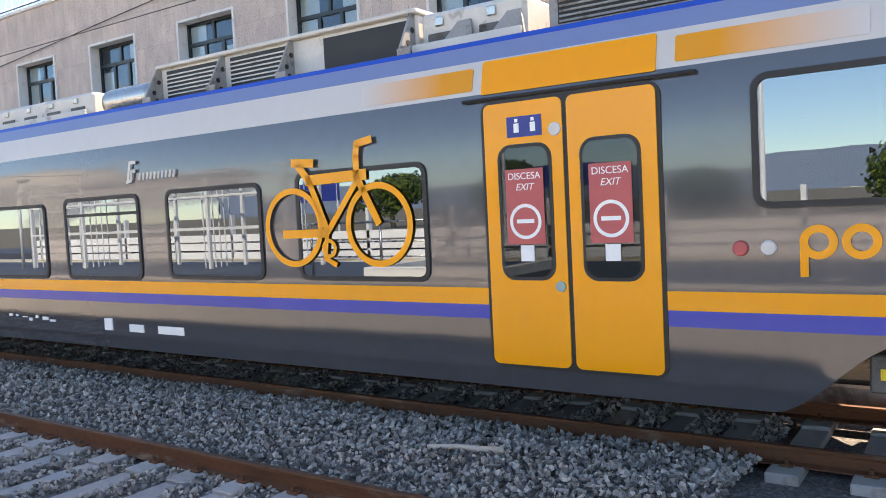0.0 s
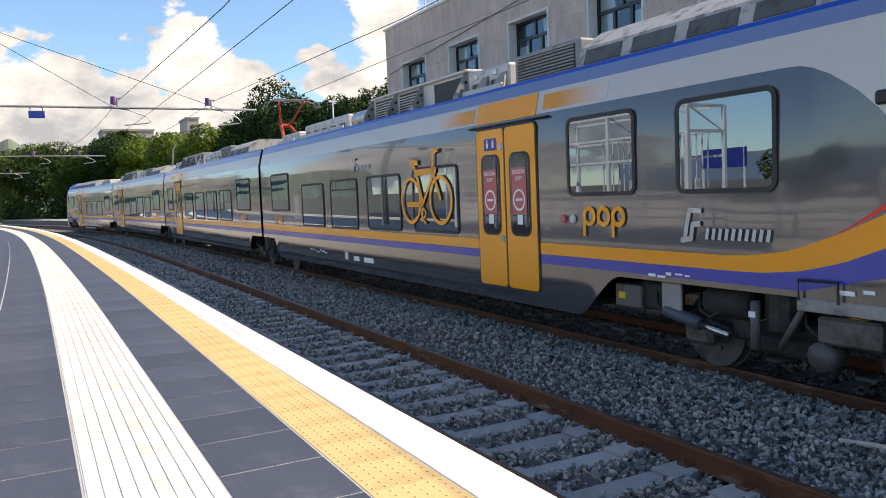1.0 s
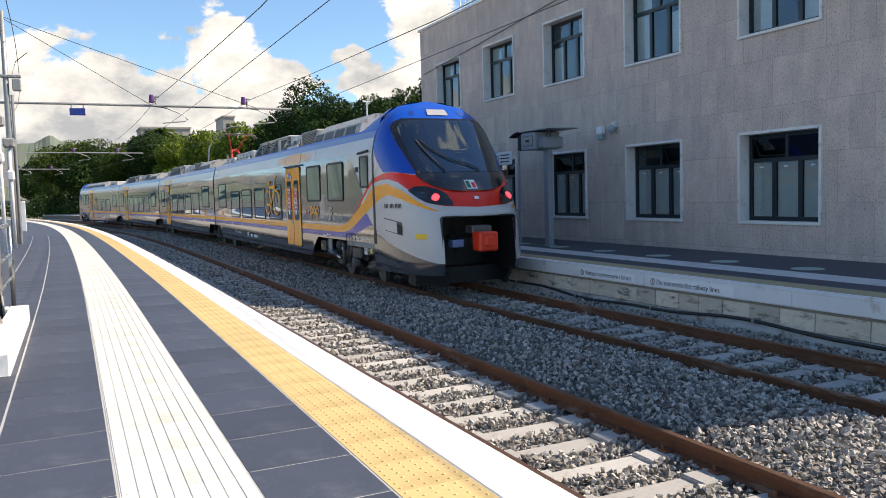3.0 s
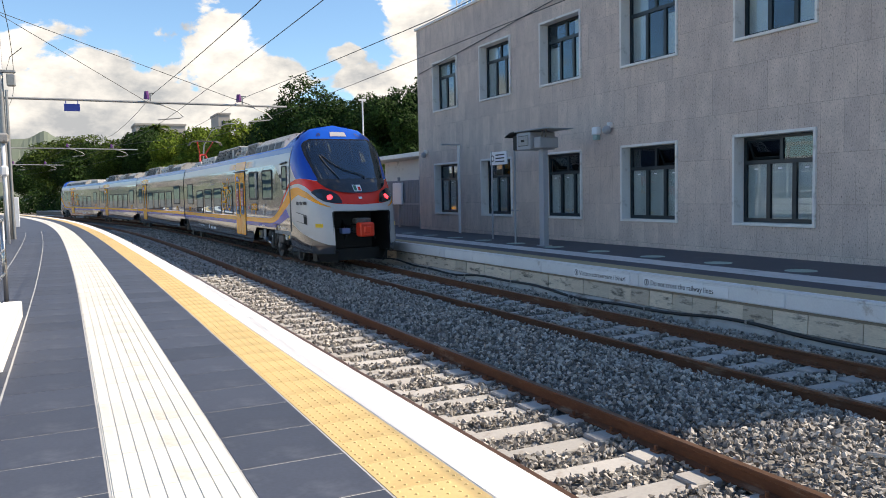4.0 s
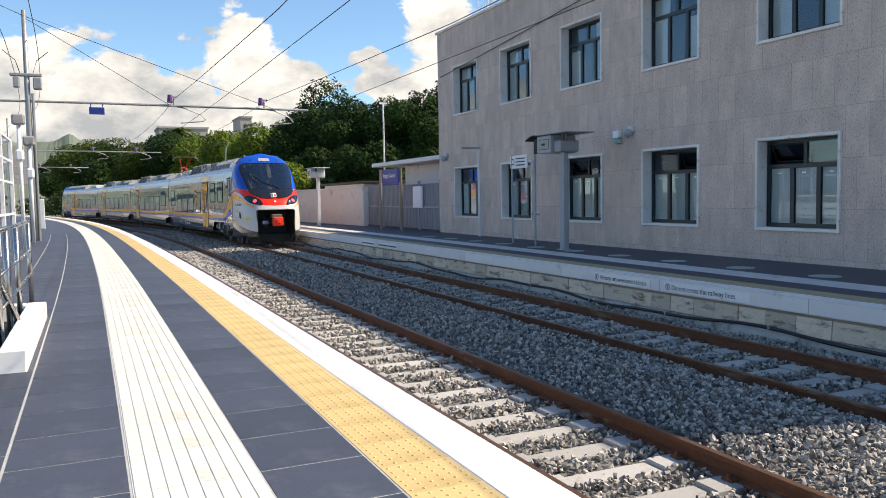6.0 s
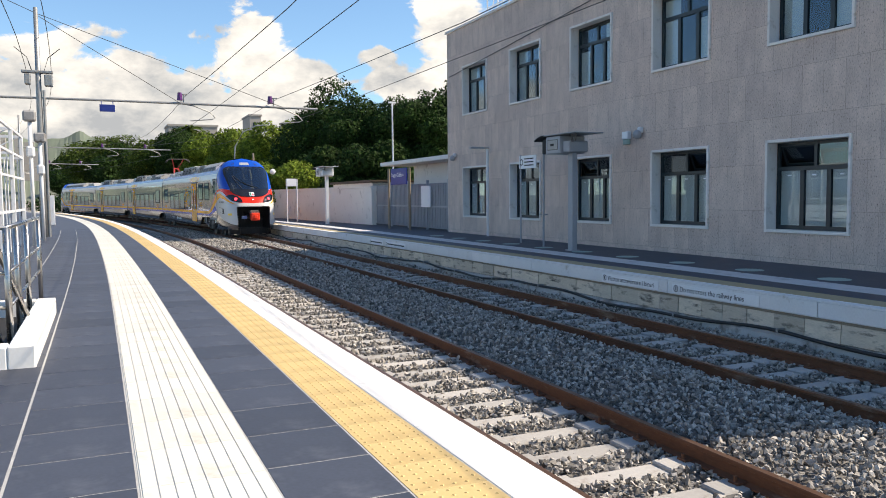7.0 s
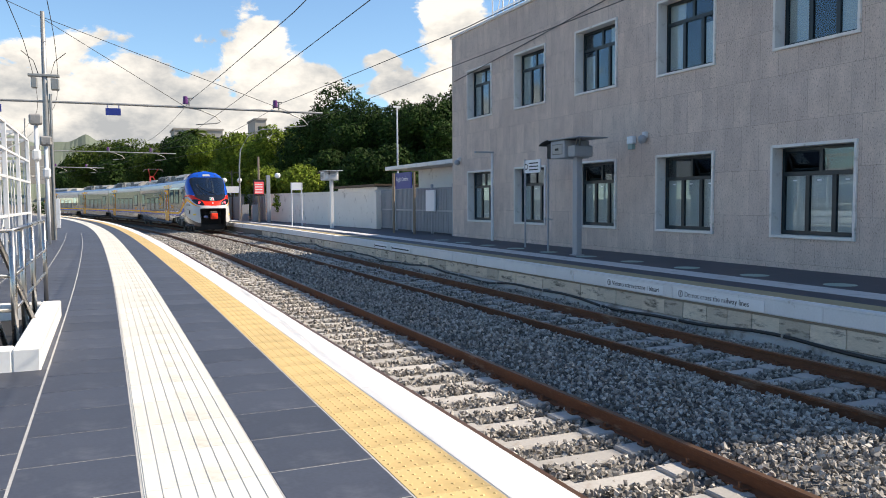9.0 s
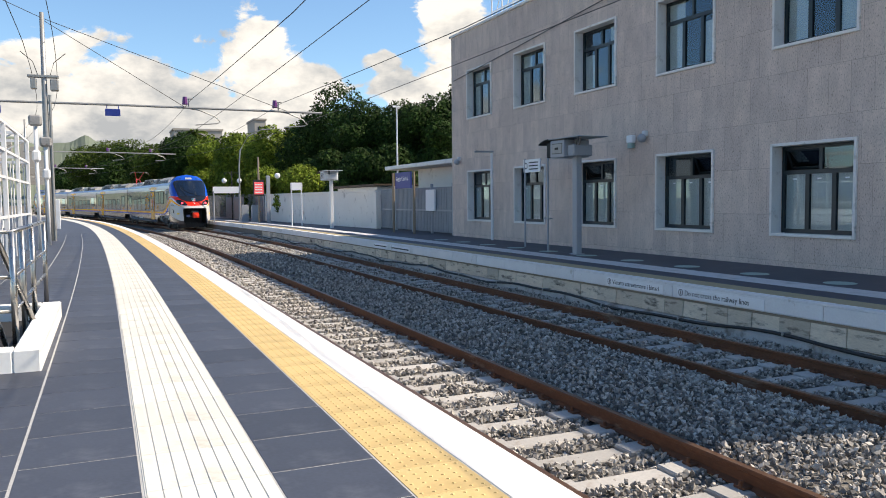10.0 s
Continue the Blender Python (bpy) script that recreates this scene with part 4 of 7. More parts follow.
def under_edge(x, ln, end_car):
    """The height of the lower edge of the body: skirts end before the bogies."""
    e = 0.44
    e = max(e, 0.44 + 0.52 * smooth(1.75, 1.25, x))
    if end_car:
        e = max(e, 0.44 + 0.56 * smooth(15.5, 16.4, x))
    else:
        e = max(e, 0.44 + 0.52 * smooth(ln - 1.75, ln - 1.25, x))
    return e


def car_side(car, ln, end_car):
    x1 = X_NOSE if end_car else ln - 0.13
    xs = sorted({round(v, 3) for v in (*np.arange(0.13, x1, 0.45), x1, *np.arange(1.2, 1.85, 0.08),
                                       *(np.arange(15.45, 16.5, 0.08) if end_car else np.arange(ln - 1.8, ln - 1.2, 0.08)), *(np.arange(18, x1, 0.15) if end_car else ()))})
    bm = B()
    mats = ["body_dark", "body_violet", "body_orange", "body_grey", "body_lightblue", "body_blue", "body_red", "roof_grey"]
    for side in (-1, 1):
        prev = None
        for x in xs:
            out = []
            run = under_edge(x, ln, end_car)
            for q in (0.42, 0.75, *body_rows(x, end_car)):
                run = max(run, q)
                out.append(run)
            row = [bm.verts.new((x, side * half_width(q), q)) for q in out]
            if prev:
                for k, mi in enumerate((0, 0, 1, 3, 2, 0 if x < 20.06 else 3, 6, 0, 0, 0, 3, 3, 4, 5)):
                    if row[k].co.z == row[k + 1].co.z and prev[k].co.z == prev[k + 1].co.z:
                        continue
                    vs = [prev[k], row[k], row[k + 1], prev[k + 1]]
                    f = bm.faces.new(vs if side < 0 else vs[::-1])
                    f.material_index = mi
                    f.smooth = True
            prev = row
    bmesh.ops.remove_doubles(bm, verts=bm.verts, dist=0.0004)
    part("side_wall", bm, mats, car, "anthracite side with orange, violet, grey and blue bands")
    bm = B()
    box(bm, 0.13, x1, -1.24, 1.24, 3.56, 3.612, 0.01)
    part("roof", bm, "roof_grey", car)
    bm = B()
    box(bm, 0.15, x1 + (1.2 if end_car else -0.02), -1.28, 1.28, 1.0, 1.08)
    box(bm, 1.8, (15.4 if end_car else ln - 1.8), -1.25, 1.25, 0.5, 0.58)
    part("floor", bm, "under", car)
    for x in (0.14, *(() if end_car else (ln - 0.18,))):
        bm = B()
        box(bm, x, x + 0.04, -1.34, 1.34, 1.0, 3.3)
        part("end_wall", bm, "black", car)
    # seats, and a dark core seen through the panes, added as the dim interior
    bm = B()
    for x in np.arange(1.5, x1 - 1.2, 1.55):
        for s in (-1, 1):
            if end_car and 12.8 < x < 15.2:
                continue
            box(bm, x, x + 0.12, s * 0.35 - 0.3 + (s * 0.4), s * 0.35 + 0.3 + (s * 0.4), 1.15, 2.0, 0.03)
    part("seats", bm, "seat", car)
    # made-up dark sheet down the middle that gives the shade inside the car
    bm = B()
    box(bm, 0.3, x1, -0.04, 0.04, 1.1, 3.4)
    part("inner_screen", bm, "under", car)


def rounded(bm, x0, x1, z0, z1, r, y, thick, n=5, side=-1, mi=0, inner=None):
    """A rounded panel that follows the side wall, y metres out of it; with inner, a ring of that width."""
    def loop(a, b, c, d, rr, yy):
        pts = []
        for cx, cz, q in ((b - rr, d - rr, 0), (a + rr, d - rr, 90), (a + rr, c + rr, 180), (b - rr, c + rr, 270)):
            for k in range(n + 1):
                t = radians(q + 90 * k / n)
                pz = cz + rr * math.sin(t)
                pts.append(bm.verts.new((cx + rr * math.cos(t), side * (half_width(pz) + yy), pz)))
        return pts
    yo = y + thick
    A, A2 = loop(x0, x1, z0, z1, r, y), loop(x0, x1, z0, z1, r, yo)
    m = len(A)
    fs = []
    for k in range(m):
        fs.append(bm.faces.new((A[k], A[(k + 1) % m], A2[(k + 1) % m], A2[k])))
    if inner:
        C, C2 = loop(x0 + inner, x1 - inner, z0 + inner, z1 - inner, max(0.01, r - inner), yo), loop(x0 + inner, x1 - inner, z0 + inner, z1 - inner, max(0.01, r - inner), y)
        for k in range(m):
            fs.append(bm.faces.new((A2[k], A2[(k + 1) % m], C[(k + 1) % m], C[k])))
            fs.append(bm.faces.new((C[k], C[(k + 1) % m], C2[(k + 1) % m], C2[k])))
    else:
        fs.append(bm.faces.new(A2))
    for f in fs:
        f.material_index = mi
    bmesh.ops.recalc_face_normals(bm, faces=fs)


def car_window(car, x0, x1, z0, z1, side, opener=False):
    w = new("window")
    w.parent = car
    y = -0.012
    bm = B()
    rounded(bm, x0, x1, z0, z1, 0.12, y, 0.030, side=side, inner=0.05)
    part("frame", bm, "black", w)
    bm = B()
    rounded(bm, x0 + 0.052, x1 - 0.052, z0 + 0.052, z1 - 0.052, 0.075, y, 0.022, side=side)
    part("pane", bm, "glass_train", w)
    if opener:
        bm = B()
        zz = z1 - 0.24
        yb = side * half_width(zz)
        box(bm, x0 + 0.06, x1 - 0.06, yb - 0.016, yb + 0.016, zz - 0.02, zz + 0.02)
        part("opener_bar", bm, "black", w)


def car_door(car, x0, x1, side, signs=True):
    """A double sliding door with its lintel panel, panes, seal and red exit stickers."""
    z0, z1 = 0.66, 2.99
    y = side * 1.42
    d = new("door")
    d.parent = car
    bm = B()
    rounded(bm, x0 - 0.035, x1 + 0.035, z0 - 0.03, z1 + 0.035, 0.12, -0.02, 0.03, side=side)
    part("seal", bm, "black", d)
    mid = (x0 + x1) / 2
    for a, b, pa, pb in ((x0, mid - 0.022, x0 + 0.16, mid - 0.16), (mid + 0.022, x1, mid + 0.16, x1 - 0.16)):
        bm = B()
        rounded(bm, a, b, z0, z1, 0.06, 0.0, 0.022, side=side)
        leaf = part("door_leaf", bm, "body_orange", d)
        bm = B()
        rounded(bm, pa - 0.03, pb + 0.03, 1.42, 2.62, 0.13, 0.02, 0.008, side=side)
        part("pane_seal", bm, "black", leaf)
        bm = B()
        rounded(bm, pa, pb, 1.45, 2.59, 0.11, 0.022, 0.010, side=side)
        part("pane", bm, "glass_door", leaf)
        if signs:
            c = (pa + pb) / 2
            bm = B()
            box(bm, c - 0.185, c + 0.185, min(y + side * 0.041, y + side * 0.036), max(y + side * 0.041, y + side * 0.036), 1.74, 2.40)
            st = part("exit_sticker", bm, "sticker_red", leaf)
            yy = y + side * 0.043
            bm = B()
            ring(bm, c, yy, 1.94, 0.125, 0.155, side)
            box(bm, c - 0.085, c + 0.085, min(yy, yy + side * 0.002), max(yy, yy + side * 0.002), 1.925, 1.96)
            part("no_entry_ring", bm, "white_plain", leaf)
            rot = 0 if side < 0 else 180
            letters("lettering", "DISCESA", 0.085, pose(c, yy, 2.31, 90, 0, rot), "white_plain", leaf, 0.001, "CENTER")
            letters("lettering", "EXIT", 0.085, pose(c, yy, 2.215, 90, 0, rot), "white_plain", leaf, 0.001, "CENTER", 0.25)
            bm = B()
            box(bm, c - 0.06, c + 0.07, min(y + side * 0.041, y + side * 0.036), max(y + side * 0.041, y + side * 0.036), 1.59, 1.73)
            part("notice", bm, "white_plain", leaf)
    bm = B()
    a = y + side * 0.027
    bmesh.ops.create_cone(bm, cap_ends=True, segments=20, radius1=0.05, radius2=0.045, depth=0.02, matrix=pose(mid - 0.09, a, 1.37, 90))
    part("door_button", bm, "green_mark", d)
    bm = B()
    bmesh.ops.create_cone(bm, cap_ends=True, segments=20, radius1=0.06, radius2=0.055, depth=0.02, matrix=pose(mid - 0.09, a, 2.72, 90))
    part("door_lamp", bm, "roof_pale", d)
    bm = B()
    box(bm, x0 + 0.24, x0 + 0.58, min(a, a + side * 0.003), max(a, a + side * 0.003), 2.68, 2.86)
    part("pictogram", bm, "sign_blue", d)
    for q in (0.31, 0.47):
        bm = B()
        ay, by = sorted((a + side * 0.003, a + side * 0.005))
        box(bm, x0 + q, x0 + q + 0.05, ay, by, 2.72, 2.80)
        box(bm, x0 + q + 0.01, x0 + q + 0.04, ay, by, 2.81, 2.84)
        part("pictogram_figure", bm, "white_plain", d)
    # orange panel above the door and fading panels beside it
    bm = B()
    rounded(bm, x0 - 0.03, x1 + 0.0, 3.09, 3.395, 0.02, 0.0, 0.012, side=side)
    part("lintel_panel", bm, "body_orange", d)
    bm = B()
    tube(bm, [(x0 - 0.22, side * 1.43, 3.045), (x1 + 0.32, side * 1.43, 3.045)], 0.018, 6)
    part("rain_gutter", bm, "black", d)
    for a, b in ((x0 - 1.45, x0 - 0.13), (x1 + 0.15, x1 + 1.5)):
        bm = B()
        rounded(bm, a, b, 3.14, 3.35, 0.02, -0.01, 0.016, side=side)
        part("side_panel", bm, "orange_fade_up" if a < x0 else "orange_fade_down", d)


def ring(bm, cx, y, cz, r0, r1, side, n=36, thick=0.002):
    inn = [bm.verts.new((cx + r0 * math.cos(t), y + side * thick, cz + r0 * math.sin(t))) for t in [2 * math.pi * k / n for k in range(n)]]
    out = [bm.verts.new((cx + r1 * math.cos(t), y + side * thick, cz + r1 * math.sin(t))) for t in [2 * math.pi * k / n for k in range(n)]]
    fs = [bm.faces.new((inn[k], inn[(k + 1) % n], out[(k + 1) % n], out[k])) for k in range(n)]
    for f in fs:
        if (f.normal if f.normal.length else Vector((0, -1, 0))).y * side < 0:
            f.normal_flip()


def stroke(bm, pts, w, y, side, thick=0.002):
    """A flat painted line through (x, z) points, with round joints."""
    for (xa, za), (xb, zb) in zip(pts, pts[1:]):
        dx, dz = xb - xa, zb - za
        ln = math.hypot(dx, dz)
        nx, nz = -dz / ln * w / 2, dx / ln * w / 2
        ex, ez = dx / ln * w / 4, dz / ln * w / 4
        bm.faces.new([bm.verts.new((px, y + side * thick, pz)) for px, pz in
                      ((xa - ex + nx, za - ez + nz), (xa - ex - nx, za - ez - nz), (xb + ex - nx, zb + ez - nz), (xb + ex + nx, zb + ez + nz))])


def bicycle_mark(car, side):
    y = side * 1.452
    bm = B()
    ring(bm, 10.76, y, 1.93, 0.36, 0.425, side)
    ring(bm, 11.93, y, 1.93, 0.36, 0.425, side)
    for pts, w in (([(10.62, 1.86), (11.24, 1.86)], 0.09), ([(11.0, 2.42), (11.78, 2.44)], 0.11), ([(11.02, 2.42), (11.24, 1.9)], 0.075),
                   ([(11.26, 1.88), (11.66, 2.36)], 0.065), ([(11.68, 2.62), (11.68, 2.42), (11.93, 1.95)], 0.08), ([(11.68, 2.62), (11.70, 2.75), (11.88, 2.78)], 0.075),
                   ([(10.80, 2.62), (11.08, 2.60)], 0.09), ([(10.88, 2.58), (11.0, 2.44)], 0.09), ([(11.24, 1.86), (11.20, 1.6), (11.34, 1.53)], 0.055)):
        stroke(bm, pts, w, y, side)
    ring(bm, 11.26, y + side * 0.001, 1.70, 0.06, 0.10, side)
    bmesh.ops.translate(bm, vec=(-0.06, 0, 0.03), verts=bm.verts)
    part("bicycle_mark", bm, "body_orange", car, "flat orange bicycle pictogram")


def ring_logo(car, x, z, size, side):
    """Three orange rings with two stems."""
    y = side * 1.440
    bm = B()
    for i in range(3):
        ring(bm, x + i * 2.2 * size, y, z, size * 0.55, size, side)
    for i in (0, 2):
        stroke(bm, [(x + i * 2.2 * size - 0.77 * size, z), (x + i * 2.2 * size - 0.77 * size, z - 1.9 * size)], size * 0.45, y + side * 0.001, side)
    part("ring_logo", bm, "body_orange", car)


def operator_mark(car, x, z, h, side, ln):
    """A slanted two-stroke emblem and a row of letter-sized bars."""
    y = side * 1.439
    bm = B()
    stroke(bm, [(x + h * 0.1, z), (x + h * 0.22, z), (x + h * 0.34, z + h * 0.5), (x + h * 0.45, z + h * 0.93), (x + h * 0.9, z + h * 0.93)], h * 0.16, y, side)
    stroke(bm, [(x + h * 0.30, z + h * 0.03), (x + h * 0.5, z + h * 0.05), (x + h * 0.58, z + h * 0.5), (x + h * 0.86, z + h * 0.52)], h * 0.16, y + side * 0.001, side)
    mark = part("operator_mark", bm, "body_grey", car)
    n = 10
    w = ln / n
    for i in range(n):
        bm = B()
        xa = x + h * 1.1 + (i + 0.15) * w
        stroke(bm, [(xa, z + h * 0.08), (xa + 0.02, z + h * 0.36)], w * 0.5, y, side)
        part("letter_bar", bm, "body_grey", mark)


def small_marks(car, x0, x1, z, side, n=6):
    rng = random.Random(int(x0 * 10))
    y = side * 1.428
    for i in range(n):
        bm = B()
        x = x0 + (x1 - x0) * i / n
        zz = z + rng.uniform(-0.03, 0.03)
        stroke(bm, [(x, zz), (x + rng.uniform(0.04, 0.14), zz)], rng.uniform(0.015, 0.05), y, side)
        part("small_mark", bm, "white_plain", car)


WHEELS = []


def bogie(car, xc, jacobs=True):
    b = new("bogie")
    b.parent = car
    b.location = (xc, 0, 0)
    base = 1.3 if jacobs else 1.2
    bm = B()
    for s in (-1, 1):
        box(bm, -base - 0.35, base + 0.35, s * 1.0 - 0.09, s * 1.0 + 0.09, 0.50, 0.68, 0.03)
        box(bm, -0.5, 0.5, s * 1.05 - 0.1, s * 1.05 + 0.1, 0.34, 0.56, 0.04)
        box(bm, -0.62, -0.36, s * 1.15 - 0.06, s * 1.15 + 0.06, 0.45, 1.0, 0.03)
        tube(bm, [(0.0, s * 1.12, 0.62), (0.0, s * 1.12, 0.98)], 0.2, 12)
        tube(bm, [(-1.5, s * 1.22, 0.66), (-0.6, s * 1.24, 0.52)], 0.05, 8)
        tube(bm, [(0.55, s * 1.24, 0.42), (0.62, s * 1.24, 0.98)], 0.055, 8)
        box(bm, 0.95, 1.25, s * 1.16 - 0.08, s * 1.16 + 0.08, 0.52, 0.86, 0.03)
        box(bm, -1.95, -1.5, s * 1.1 - 0.15, s * 1.1 + 0.15, 0.62, 0.95, 0.03)
    box(bm, -0.35, 0.35, -1.0, 1.0, 0.45, 0.7, 0.04)
    part("bogie_frame", bm, "under", b, "grimy dark steel bogie frame")
    for x in (-base, base):
        bm = B()
        tube(bm, [(x, -1.0, 0.42), (x, 1.0, 0.42)], 0.08, 10)
        part("axle", bm, "under", b)
        for s in (-1, 1):
            bm = B()
            bmesh.ops.create_cone(bm, cap_ends=True, segments=32, radius1=0.42, radius2=0.42, depth=0.12, matrix=pose(0, 0, 0, 90))
            bmesh.ops.create_cone(bm, cap_ends=True, segments=32, radius1=0.45, radius2=0.45, depth=0.03, matrix=pose(0, -s * 0.06, 0, 90))
            bmesh.ops.create_cone(bm, cap_ends=True, segments=20, radius1=0.13, radius2=0.11, depth=0.2, matrix=pose(0, s * 0.02, 0, 90))
            for k in range(6):
                a = radians(60 * k)
                bmesh.ops.create_cone(bm, cap_ends=True, segments=8, radius1=0.035, radius2=0.03, depth=0.15, matrix=pose(0.22 * math.cos(a), s * 0.01, 0.22 * math.sin(a), 90))
            w = part("wheel", bm, "under_grey", b)
            w.location = (x, s * 0.76, 0.42)
            WHEELS.append((w, car))
            bm = B()
            box(bm, x - 0.2, x + 0.2, s * 1.02 - 0.1, s * 1.02 + 0.1, 0.28, 0.58, 0.05)
            part("axle_box", bm, "under_grey", b)
    return b


def gusset(parent, x, z, h, s):
    """A perforated plate that stiffens a roof housing, square to the side of the car."""
    bm = B()
    prof = ((0.92, 0.0), (1.21, 0.0), (1.21, 0.07), (0.99, h - 0.03), (0.92, h - 0.03))
    a = [bm.verts.new((x, s * q, z + r)) for q, r in prof]
    b = [bm.verts.new((x + 0.025, s * q, z + r)) for q, r in prof]
    bm.faces.new(a)
    bm.faces.new(b[::-1])
    for k in range(5):
        bm.faces.new((a[k], a[(k + 1) % 5], b[(k + 1) % 5], b[k]))
    box(bm, x, x + 0.16, min(s * 1.2, s * 1.225), max(s * 1.2, s * 1.225), z, z + 0.08)
    bmesh.ops.recalc_face_normals(bm, faces=bm.faces)
    plate = part("gusset", bm, "roof_grey", parent)
    for q, r in ((0.98, 0.3), (1.06, 0.16), (1.02, 0.06)):
        bm = B()
        bmesh.ops.create_cone(bm, cap_ends=True, segments=12, radius1=0.03, radius2=0.03, depth=0.034, matrix=pose(x + 0.0125, s * q, z + r, 0, 90))
        part("hole", bm, "black", plate)


def bogie_gear(car):
    """Boxes, dampers, cables and plates hung round the bogie under the cab."""
    for s in (-1, 1):
        g = new("bogie_equipment")
        g.parent = car

        def piece(name, mat, x0, x1, z0, z1, y0=1.12, y1=1.32, bevel=0.015, label=""):
            bm = B()
            box(bm, x0, x1, min(s * y0, s * y1), max(s * y0, s * y1), z0, z1, bevel)
            return part(name, bm, mat, g, label)

        def rod(name, mat, pts, r):
            bm = B()
            tube(bm, [(x, s * y, z) for x, y, z in pts], r, 10)
            return part(name, bm, mat, g, smooth=True)

        piece("sand_box", "under_grey", 16.15, 16.62, 0.62, 0.9, 1.05, 1.3)
        piece("warning_label", "label_yellow", 16.22, 16.34, 0.72, 0.8, 1.3, 1.306, 0)
        rod("damper", "damper_blue", ((17.05, 1.3, 0.66), (17.55, 1.31, 0.57)), 0.075)
        rod("damper_rod", "steel", ((17.55, 1.31, 0.57), (17.95, 1.31, 0.5)), 0.045)
        rod("vertical_damper", "under_grey", ((18.3, 1.33, 0.9), (18.3, 1.33, 0.42)), 0.05)
        piece("damper_plate", "white_plain", 18.26, 18.34, 0.74, 0.8, 1.375, 1.382, 0)
        rod("air_cylinder", "under", ((17.6, 1.16, 0.82), (18.15, 1.16, 0.82)), 0.17)
        rod("link_rod", "under_grey", ((18.55, 1.28, 0.45), (18.85, 1.3, 0.92)), 0.035)
        piece("control_box", "under_grey", 19.0, 19.62, 0.58, 0.84, 1.1, 1.36, 0.03)
        piece("warning_label", "body_orange", 19.28, 19.46, 0.84, 0.846, 1.16, 1.3, 0)
        rod("brake_cylinder", "under_grey", ((19.02, 1.1, 0.46), (19.02, 1.34, 0.46)), 0.13)
        for x, mt in ((19.8, "white_plain"), (20.02, "under_grey")):
            piece("valve_box", mt, x, x + 0.19, 0.7, 0.95, 1.16, 1.34)
            piece("green_label", "green_mark", x + 0.03, x + 0.15, 0.79, 0.84, 1.34, 1.346, 0)
        piece("switch_box", "galva", 20.26, 20.44, 0.74, 0.98, 1.16, 1.36)
        piece("warning_label", "label_yellow", 20.29, 20.41, 0.76, 0.85, 1.36, 1.366, 0)
        rod("brake_link", "under_grey", ((19.9, 1.24, 0.4), (20.5, 1.24, 0.46)), 0.05)
        piece("guard_iron", "under_grey", 20.5, 20.62, 0.14, 0.6, 1.02, 1.14)
        for k in range(6):
            xa = 16.8 + 0.66 * k
            rod("cable", "black", ((xa, 1.2, 0.95), (xa + 0.08, 1.3, 0.72), (xa + 0.24, 1.32, 0.62 + 0.04 * (k % 3)), (xa + 0.42, 1.22, 0.8)), 0.016)
        piece("step_plate", "roof_grey", 17.0, 17.3, 0.62, 0.98, 1.3, 1.34, 0.01)


